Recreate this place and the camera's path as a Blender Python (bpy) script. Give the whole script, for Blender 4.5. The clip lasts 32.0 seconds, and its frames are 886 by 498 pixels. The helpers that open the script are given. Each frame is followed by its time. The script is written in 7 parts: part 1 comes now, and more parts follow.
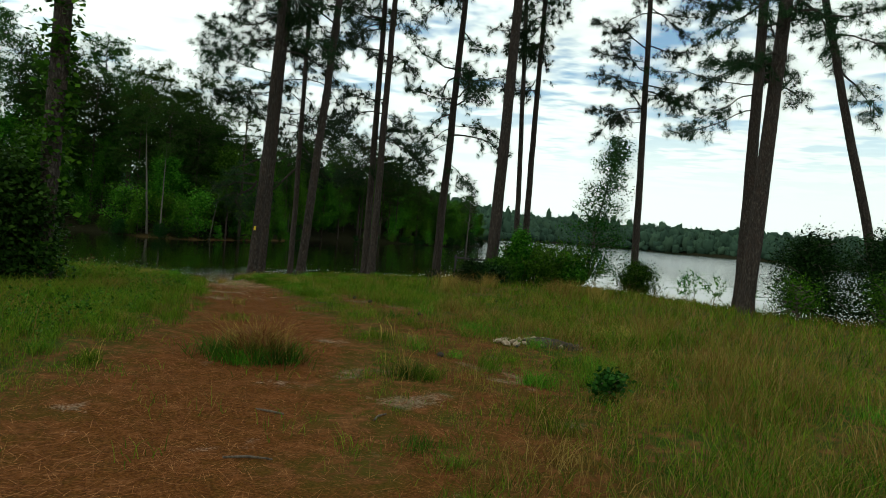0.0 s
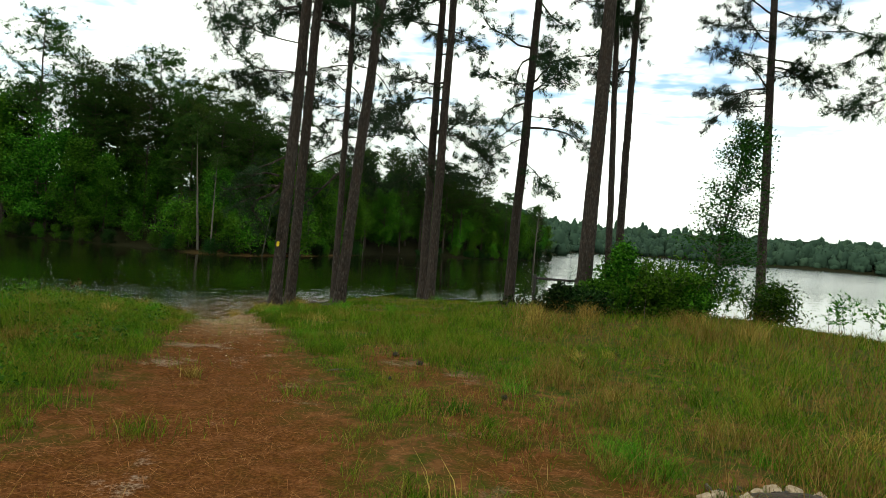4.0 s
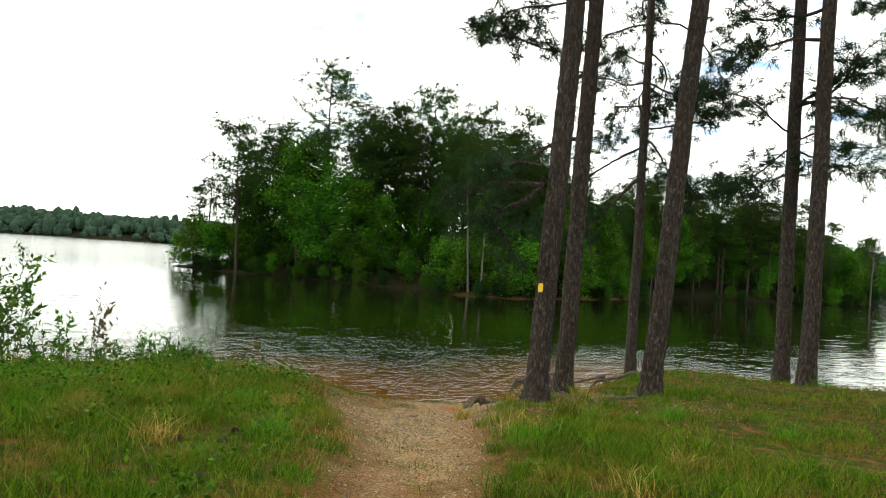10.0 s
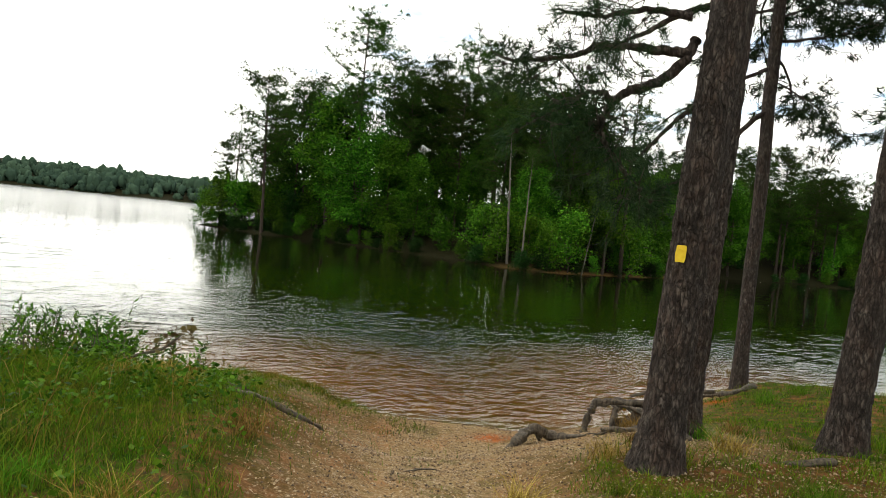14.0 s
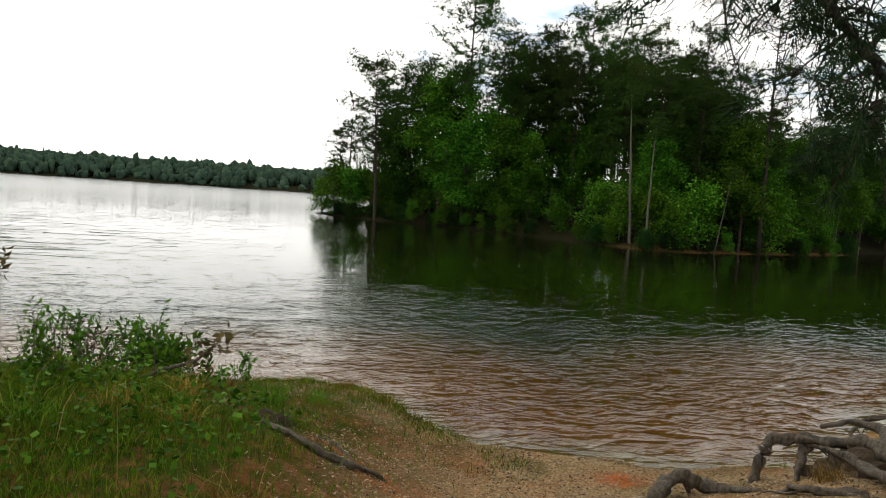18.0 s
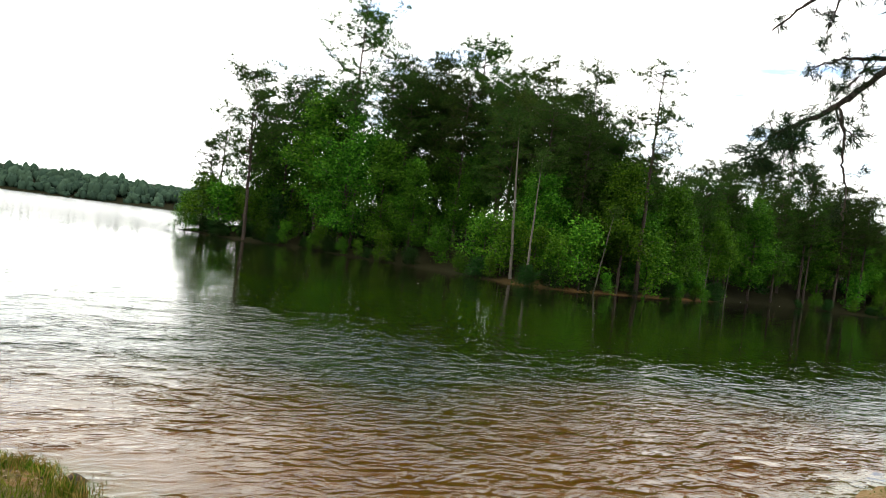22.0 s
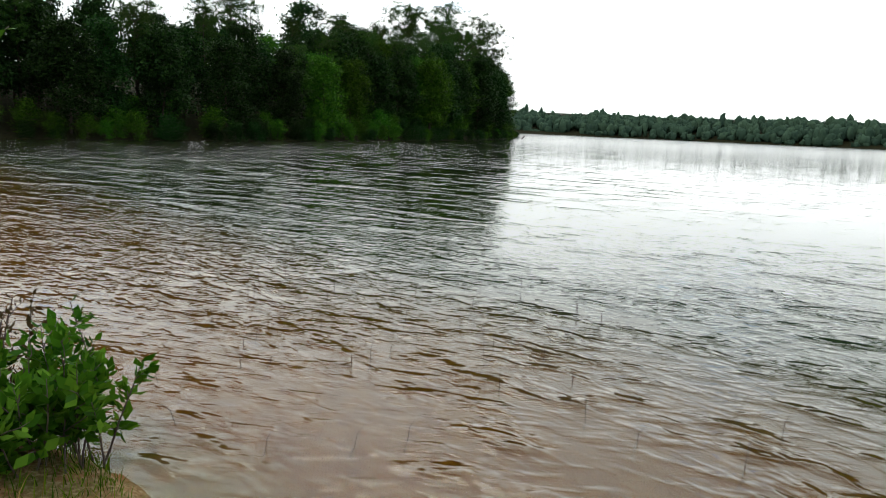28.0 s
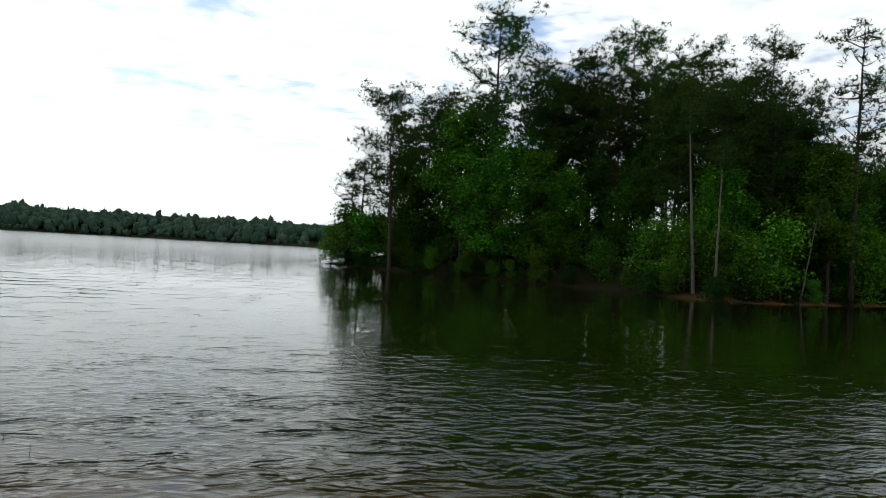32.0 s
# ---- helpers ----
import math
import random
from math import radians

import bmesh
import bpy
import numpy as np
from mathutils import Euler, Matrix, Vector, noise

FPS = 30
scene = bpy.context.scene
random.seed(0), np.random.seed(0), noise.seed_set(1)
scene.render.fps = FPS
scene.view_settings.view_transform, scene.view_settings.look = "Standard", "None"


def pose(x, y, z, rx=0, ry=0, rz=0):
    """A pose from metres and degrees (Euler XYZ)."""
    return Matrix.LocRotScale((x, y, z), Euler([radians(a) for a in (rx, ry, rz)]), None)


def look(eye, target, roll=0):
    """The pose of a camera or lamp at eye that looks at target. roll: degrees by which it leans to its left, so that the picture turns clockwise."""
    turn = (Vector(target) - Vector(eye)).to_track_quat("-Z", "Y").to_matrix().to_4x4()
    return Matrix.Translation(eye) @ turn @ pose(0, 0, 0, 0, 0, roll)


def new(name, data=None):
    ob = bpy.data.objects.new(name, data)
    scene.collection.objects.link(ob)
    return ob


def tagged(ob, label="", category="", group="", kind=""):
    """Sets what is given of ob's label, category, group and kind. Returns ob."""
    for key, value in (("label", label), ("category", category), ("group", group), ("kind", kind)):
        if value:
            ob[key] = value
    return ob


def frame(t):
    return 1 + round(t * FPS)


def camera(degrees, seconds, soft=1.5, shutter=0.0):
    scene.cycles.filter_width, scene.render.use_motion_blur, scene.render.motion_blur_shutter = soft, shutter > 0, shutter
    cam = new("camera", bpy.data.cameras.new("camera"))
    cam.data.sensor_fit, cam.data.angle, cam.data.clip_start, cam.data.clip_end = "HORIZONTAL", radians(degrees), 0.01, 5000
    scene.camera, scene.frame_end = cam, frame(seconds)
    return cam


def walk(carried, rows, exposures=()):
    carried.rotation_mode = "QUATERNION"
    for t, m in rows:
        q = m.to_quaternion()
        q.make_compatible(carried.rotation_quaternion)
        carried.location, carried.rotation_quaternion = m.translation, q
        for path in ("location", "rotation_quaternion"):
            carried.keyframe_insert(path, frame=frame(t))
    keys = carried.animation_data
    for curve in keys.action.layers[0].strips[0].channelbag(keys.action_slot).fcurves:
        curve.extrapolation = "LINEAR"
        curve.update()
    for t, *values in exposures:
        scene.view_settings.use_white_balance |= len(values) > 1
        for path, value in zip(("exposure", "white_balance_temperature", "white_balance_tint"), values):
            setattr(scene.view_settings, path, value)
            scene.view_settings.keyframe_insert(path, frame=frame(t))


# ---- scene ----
cam = camera(65.9, 32.0, soft=0.95)
PATH = [
    (0, (0.138, -0.117, 2.953), (0.042, 1.88, 2.892), 5.0),
    (0.5, (0.075, 0.583, 2.933), (-0.147, 2.57, 2.897), 5.8),
    (1, (0.022, 1.207, 2.914), (-0.167, 3.198, 2.87), 6.2),
    (1.5, (-0.006, 1.943, 2.907), (-0.274, 3.924, 2.848), 5.9),
    (2, (-0.068, 2.605, 2.878), (-0.164, 4.602, 2.811), 5.9),
    (2.5, (-0.175, 3.295, 2.899), (-0.237, 5.292, 2.801), 5.3),
    (3, (-0.35, 3.905, 2.872), (-0.476, 5.898, 2.757), 4.9),
    (3.5, (-0.44, 4.509, 2.903), (-0.702, 6.491, 2.857), 3.8),
    (5.5, (-0.846, 7.124, 2.981), (-1.17, 9.098, 2.95), 5.7),
    (6, (-1.048, 7.864, 2.937), (-1.444, 9.824, 2.949), 7.1),
    (6.5, (-1.299, 8.506, 2.956), (-1.741, 10.456, 2.954), 6.2),
    (7, (-1.501, 9.129, 2.995), (-2.179, 11.01, 2.981), 5.5),
    (7.5, (-1.697, 9.702, 2.966), (-2.294, 11.61, 2.979), 4.4),
    (8, (-1.983, 10.275, 2.948), (-2.764, 12.116, 2.96), 4.0),
    (8.5, (-2.333, 10.825, 2.895), (-3.239, 12.608, 2.878), 3.9),
    (9, (-2.554, 11.319, 2.881), (-3.572, 13.041, 2.855), 3.2),
    (9.5, (-2.838, 11.76, 2.806), (-3.885, 13.463, 2.834), 3.4),
    (10, (-3.145, 12.269, 2.758), (-4.184, 13.977, 2.782), 3.8),
    (10.5, (-3.483, 12.78, 2.734), (-4.603, 14.437, 2.734), 4.8),
    (11, (-3.791, 13.243, 2.705), (-4.962, 14.863, 2.654), 4.1),
    (11.5, (-4.074, 13.749, 2.682), (-5.285, 15.337, 2.571), 4.0),
    (12, (-4.352, 14.21, 2.668), (-5.488, 15.849, 2.516), 3.5),
    (12.5, (-4.575, 14.702, 2.661), (-5.773, 16.304, 2.662), 4.4),
    (13, (-4.878, 15.145, 2.6), (-6.023, 16.785, 2.62), 5.3),
    (13.5, (-5.152, 15.605, 2.528), (-6.221, 17.294, 2.576), 5.4),
    (14, (-5.437, 15.944, 2.473), (-6.559, 17.597, 2.402), 5.9),
    (14.5, (-5.632, 16.331, 2.425), (-6.794, 17.957, 2.331), 5.8),
    (15, (-5.843, 16.643, 2.406), (-7.096, 18.201, 2.383), 6.4),
    (15.5, (-6.013, 16.83, 2.377), (-7.343, 18.324, 2.35), 6.5),
    (17.5, (-6.242, 17.37, 2.428), (-7.715, 18.716, 2.299), 3.5),
    (18, (-6.423, 17.629, 2.378), (-7.805, 19.067, 2.229), 3.8),
    (18.5, (-6.644, 18.036, 2.315), (-7.954, 19.54, 2.173), 5.0),
    (19, (-6.858, 18.417, 2.225), (-8.027, 20.03, 2.047), 6.3),
    (19.5, (-7.088, 18.761, 2.177), (-8.292, 20.347, 1.992), 7.4),
    (20, (-7.281, 18.951, 2.185), (-8.686, 20.364, 2.021), 7.5),
    (20.5, (-7.444, 19.206, 2.141), (-8.73, 20.722, 1.924), 7.7),
    (21, (-7.658, 19.482, 2.089), (-8.663, 21.202, 1.918), 9.2),
    (21.5, (-7.76, 19.877, 2.007), (-8.699, 21.635, 1.847), 7.6),
    (22, (-7.849, 20.261, 1.926), (-8.983, 21.908, 1.907), 7.4),
    (22.5, (-8.069, 20.541, 1.874), (-9.248, 22.157, 1.888), 6.6),
    (23, (-8.295, 20.715, 1.833), (-9.738, 22.101, 1.839), 7.8),
    (23.5, (-8.479, 20.883, 1.777), (-10.025, 22.152, 1.751), 9.6),
    (24, (-8.695, 21.073, 1.716), (-10.231, 22.33, 1.473), 10.6),
    (24.5, (-9.017, 21.353, 1.672), (-10.46, 22.652, 1.19), 11.8),
    (26.5, (-10.57, 22.424, 1.648), (-12.337, 23.279, 1.265), 7.0),
    (27, (-10.801, 22.551, 1.665), (-12.636, 23.15, 1.142), 6.6),
    (27.5, (-10.951, 22.602, 1.68), (-12.829, 22.98, 1.104), 5.4),
    (28, (-11.057, 22.584, 1.681), (-13.026, 22.582, 1.331), 2.5),
    (28.5, (-11.101, 22.588, 1.68), (-13.072, 22.298, 1.513), 1.8),
    (29, (-11.109, 22.655, 1.674), (-13.107, 22.726, 1.599), 2.5),
    (29.5, (-11.173, 22.669, 1.68), (-13.143, 23.015, 1.687), 2.8),
    (30, (-11.279, 22.654, 1.682), (-13.203, 23.2, 1.688), 3.0),
    (30.5, (-11.388, 22.622, 1.695), (-13.244, 23.365, 1.662), 2.4),
    (31, (-11.447, 22.647, 1.683), (-13.238, 23.538, 1.667), 1.9),
    (31.5, (-11.475, 22.677, 1.685), (-13.147, 23.776, 1.696), 2.2),
    (32, (-11.504, 22.684, 1.679), (-12.941, 24.075, 1.688), 3.3),
]
EXPOSURES = [(0, -1.17, 6300, -6), (1, -1.0, 6550, -4), (3, -0.70, 6700, -3), (6, -0.48, 6700, -3), (7, -0.42, 6700, 0), (9, 0.0, 6800, 2), (11, -0.28, 6800, 4), (12, -0.22, 6800, 4), (13, -0.42, 6900, 6), (15.5, 0.05, 6900, 10), (17.5, -0.93, 6750, 10), (18.5, -0.4, 6800, 11), (20, -0.12, 6800, 11), (22, 0.05, 6700, 9), (23, -0.36, 6550, 7), (24, -0.9, 6600, 7), (26.5, -0.7, 6600, 7), (27.5, -0.6, 6500, 8), (28.5, -0.55, 6200, 5), (30, -1.65, 6000, 5), (31.2, -1.6, 6000, 5), (32, -1.3, 6200, 7)]
walk(cam, [(t, look(eye, target, roll)) for t, eye, target, roll in PATH], EXPOSURES)

# ---------------------------------------------------------------- light
SUN_TURN = 97.0      # degrees to the left of +y
SUN_UP = 45.0
world = bpy.data.worlds.new("sky")
scene.world = world
world.use_nodes = True
wn, wl = world.node_tree.nodes, world.node_tree.links
wn.clear()


def wnode(kind, **kw):
    n = wn.new(kind)
    for k, v in kw.items():
        if k == "op":
            n.operation = v
        elif k == "vals":
            for i, x in v.items():
                n.inputs[i].default_value = x
    return n


sky = wn.new("ShaderNodeTexSky")
sky.sky_type = "NISHITA"
sky.sun_disc = False
sky.sun_elevation = radians(SUN_UP)
sky.sun_rotation = radians(-SUN_TURN)
tc = wn.new("ShaderNodeTexCoord")
sep = wn.new("ShaderNodeSeparateXYZ")
wl.new(tc.outputs["Generated"], sep.inputs[0])
up = wnode("ShaderNodeMath", op="MAXIMUM", vals={1: 0.06})
wl.new(sep.outputs[2], up.inputs[0])
px_ = wnode("ShaderNodeMath", op="DIVIDE")
py_ = wnode("ShaderNodeMath", op="DIVIDE")
wl.new(sep.outputs[0], px_.inputs[0]); wl.new(up.outputs[0], px_.inputs[1])
wl.new(sep.outputs[1], py_.inputs[0]); wl.new(up.outputs[0], py_.inputs[1])
comb = wn.new("ShaderNodeCombineXYZ")
wl.new(px_.outputs[0], comb.inputs[0]); wl.new(py_.outputs[0], comb.inputs[1])
# small altocumulus flakes and a broad cover
n1 = wn.new("ShaderNodeTexNoise"); n1.inputs["Scale"].default_value = 4.2; n1.inputs["Detail"].default_value = 6; n1.inputs["Roughness"].default_value = 0.55
n2 = wn.new("ShaderNodeTexNoise"); n2.inputs["Scale"].default_value = 0.9; n2.inputs["Detail"].default_value = 4
wl.new(comb.outputs[0], n1.inputs["Vector"]); wl.new(comb.outputs[0], n2.inputs["Vector"])
# how far a direction lies to the right of the lake (clearer sky there)
side = wnode("ShaderNodeVectorMath", op="DOT_PRODUCT", vals={1: (0.72, 0.52, 0.45)})
wl.new(tc.outputs["Generated"], side.inputs[0])
clear = wn.new("ShaderNodeMapRange"); clear.inputs[1].default_value = 0.1; clear.inputs[2].default_value = 0.95; clear.inputs[3].default_value = 0.0; clear.inputs[4].default_value = 0.10
wl.new(side.outputs["Value"], clear.inputs[0])
thin = wnode("ShaderNodeVectorMath", op="DOT_PRODUCT", vals={1: (-0.60, 0.68, 0.42)})
wl.new(tc.outputs["Generated"], thin.inputs[0])
thin_r = wn.new("ShaderNodeMapRange"); thin_r.interpolation_type = "SMOOTHSTEP"
thin_r.inputs[1].default_value = 0.88; thin_r.inputs[2].default_value = 1.0; thin_r.inputs[3].default_value = 0.0; thin_r.inputs[4].default_value = 0.05
wl.new(thin.outputs["Value"], thin_r.inputs[0])
clear2 = wnode("ShaderNodeMath", op="ADD")
wl.new(clear.outputs[0], clear2.inputs[0]); wl.new(thin_r.outputs[0], clear2.inputs[1])
mixn = wnode("ShaderNodeMath", op="MULTIPLY_ADD", vals={1: 0.45})
wl.new(n1.outputs["Fac"], mixn.inputs[0]); wl.new(n2.outputs["Fac"], mixn.inputs[2])
lessn = wnode("ShaderNodeMath", op="SUBTRACT")
wl.new(mixn.outputs[0], lessn.inputs[0]); wl.new(clear2.outputs[0], lessn.inputs[1])
cover = wn.new("ShaderNodeMapRange"); cover.interpolation_type = "SMOOTHSTEP"
cover.inputs[1].default_value = 0.5; cover.inputs[2].default_value = 0.68
wl.new(lessn.outputs[0], cover.inputs[0])
# cloud brightness: brighter towards the veiled sun
sd = (-math.sin(radians(SUN_TURN)) * math.cos(radians(SUN_UP)), math.cos(radians(SUN_TURN)) * math.cos(radians(SUN_UP)), math.sin(radians(SUN_UP)))
tosun = wnode("ShaderNodeVectorMath", op="DOT_PRODUCT", vals={1: sd})
wl.new(tc.outputs["Generated"], tosun.inputs[0])
glow = wn.new("ShaderNodeMapRange"); glow.inputs[1].default_value = -0.6; glow.inputs[2].default_value = 0.55; glow.inputs[3].default_value = 22.0; glow.inputs[4].default_value = 28.0
wl.new(tosun.outputs["Value"], glow.inputs[0])
halo = wn.new("ShaderNodeMapRange"); halo.interpolation_type = "SMOOTHSTEP"
halo.inputs[1].default_value = 0.6; halo.inputs[2].default_value = 0.97; halo.inputs[3].default_value = 0.0; halo.inputs[4].default_value = 3.0
wl.new(tosun.outputs["Value"], halo.inputs[0])
glows = wnode("ShaderNodeMath", op="ADD")
wl.new(glow.outputs[0], glows.inputs[0]); wl.new(halo.outputs[0], glows.inputs[1])
shade = wn.new("ShaderNodeMapRange"); shade.inputs[1].default_value = 0.35; shade.inputs[2].default_value = 0.68; shade.inputs[3].default_value = 0.86; shade.inputs[4].default_value = 1.12
wl.new(n1.outputs["Fac"], shade.inputs[0])
# low haze hides the flakes near the horizon
haze = wn.new("ShaderNodeMapRange"); haze.interpolation_type = "SMOOTHSTEP"
haze.inputs[1].default_value = 0.05; haze.inputs[2].default_value = 0.24; haze.inputs[3].default_value = 1.0; haze.inputs[4].default_value = 0.0
wl.new(sep.outputs[2], haze.inputs[0])
shade2 = wn.new("ShaderNodeMix"); shade2.inputs["B"].default_value = 1.0
wl.new(haze.outputs[0], shade2.inputs["Factor"]); wl.new(shade.outputs[0], shade2.inputs["A"])
cover2 = wnode("ShaderNodeMath", op="MAXIMUM")
wl.new(cover.outputs[0], cover2.inputs[0]); wl.new(haze.outputs[0], cover2.inputs[1])
cl = wnode("ShaderNodeMath", op="MULTIPLY")
wl.new(glows.outputs[0], cl.inputs[0]); wl.new(shade2.outputs[0], cl.inputs[1])
ccol = wnode("ShaderNodeVectorMath", op="SCALE", vals={0: (0.99, 1.0, 0.985)})
wl.new(cl.outputs[0], ccol.inputs["Scale"])
skyup = wnode("ShaderNodeVectorMath", op="SCALE"); skyup.inputs["Scale"].default_value = 3.6
wl.new(sky.outputs[0], skyup.inputs[0])
mixc = wn.new("ShaderNodeMix"); mixc.data_type = "RGBA"
wl.new(cover2.outputs[0], mixc.inputs["Factor"])
wl.new(skyup.outputs[0], mixc.inputs["A"]); wl.new(ccol.outputs[0], mixc.inputs["B"])
bg = wn.new("ShaderNodeBackground"); bg.inputs["Strength"].default_value = 0.1
wl.new(mixc.outputs["Result"], bg.inputs["Color"])
wo = wn.new("ShaderNodeOutputWorld"); wl.new(bg.outputs[0], wo.inputs[0])

sun_data = bpy.data.lights.new("sun", "SUN")
sun_data.energy, sun_data.angle, sun_data.color = 0.6, radians(20), (1.0, 0.96, 0.9)
sun = new("sun", sun_data)
sun.matrix_world = look((sd[0] * 60, sd[1] * 60, sd[2] * 60), (0, 0, 0))

# ---------------------------------------------------------------- materials


def material(name):
    m = bpy.data.materials.new(name)
    m.use_nodes = True
    return m, m.node_tree.nodes, m.node_tree.links, m.node_tree.nodes["Principled BSDF"]


def ramp(nodes, links, fac, stops):
    r = nodes.new("ShaderNodeValToRGB")
    els = r.color_ramp.elements
    while len(els) < len(stops):
        els.new(0.5)
    for e, (p, c) in zip(els, stops):
        e.position, e.color = p, (*c, 1)
    links.new(fac, r.inputs[0])
    return r.outputs[0]


def noise_tex(nodes, links, vec, scale, detail=4, rough=0.5, stretch=None):
    if stretch:
        mp = nodes.new("ShaderNodeMapping"); mp.inputs["Scale"].default_value = stretch
        links.new(vec, mp.inputs[0]); vec = mp.outputs[0]
    n = nodes.new("ShaderNodeTexNoise")
    n.inputs["Scale"].default_value, n.inputs["Detail"].default_value, n.inputs["Roughness"].default_value = scale, detail, rough
    links.new(vec, n.inputs["Vector"])
    return n.outputs["Fac"]


def mix_col(nodes, links, fac, a, b, mode="MIX"):
    m = nodes.new("ShaderNodeMix"); m.data_type = "RGBA"; m.blend_type = mode
    if isinstance(fac, (int, float)):
        m.inputs["Factor"].default_value = fac
    else:
        links.new(fac, m.inputs["Factor"])
    for key, v in (("A", a), ("B", b)):
        if isinstance(v, tuple):
            m.inputs[key].default_value = (*v, 1)
        else:
            links.new(v, m.inputs[key])
    return m.outputs["Result"]


def bump(nodes, links, height, strength, dist, bsdf):
    b = nodes.new("ShaderNodeBump"); b.inputs["Strength"].default_value, b.inputs["Distance"].default_value = strength, dist
    links.new(height, b.inputs["Height"]); links.new(b.outputs[0], bsdf.inputs["Normal"])
    return b


def math_node(nodes, links, op, a, b=None, clamp=False):
    n = nodes.new("ShaderNodeMath"); n.operation = op; n.use_clamp = clamp
    for i, v in enumerate((a, b)):
        if v is None:
            continue
        if isinstance(v, (int, float)):
            n.inputs[i].default_value = v
        else:
            links.new(v, n.inputs[i])
    return n.outputs[0]


def obj_coord(nodes):
    return nodes.new("ShaderNodeTexCoord").outputs["Object"]


def leaf_material(name, dark, mid, light, rough=0.55, pass_light=0.25, patch=None):
    """Leaves: a colour per leaf, a broad patchiness, light let pass_light."""
    m, n, l, b = material(name)
    isl = n.new("ShaderNodeNewGeometry").outputs["Random Per Island"]
    rnd = n.new("ShaderNodeObjectInfo").outputs["Random"]
    c = ramp(n, l, isl, [(0.0, dark), (0.5, mid), (1.0, light)])
    pat = noise_tex(n, l, obj_coord(n), 0.9, 3)
    c = mix_col(n, l, math_node(n, l, "MULTIPLY", pat, 0.55), c, dark)
    if patch:
        pm = n.new("ShaderNodeMapRange"); pm.inputs[1].default_value = 0.5; pm.inputs[2].default_value = 0.68; pm.inputs[4].default_value = 0.75
        l.new(noise_tex(n, l, obj_coord(n), 1.4, 4), pm.inputs[0])
        c = mix_col(n, l, pm.outputs[0], c, patch)
    hs = n.new("ShaderNodeHueSaturation"); l.new(c, hs.inputs["Color"])
    l.new(math_node(n, l, "MULTIPLY_ADD", rnd, 0.85), hs.inputs["Value"]); hs.inputs["Value"].links[0].from_node.inputs[2].default_value = 0.66
    hue = n.new("ShaderNodeMapRange"); hue.inputs[3].default_value = 0.476; hue.inputs[4].default_value = 0.510
    l.new(rnd, hue.inputs[0]); l.new(hue.outputs[0], hs.inputs["Hue"])
    l.new(hs.outputs[0], b.inputs["Base Color"])
    b.inputs["Roughness"].default_value = rough
    b.inputs["Specular IOR Level"].default_value = 0.03
    tr = n.new("ShaderNodeBsdfTranslucent"); l.new(hs.outputs[0], tr.inputs[0])
    ms = n.new("ShaderNodeMixShader"); ms.inputs[0].default_value = pass_light
    l.new(b.outputs[0], ms.inputs[1]); l.new(tr.outputs[0], ms.inputs[2])
    l.new(ms.outputs[0], n["Material Output"].inputs[0])
    return m


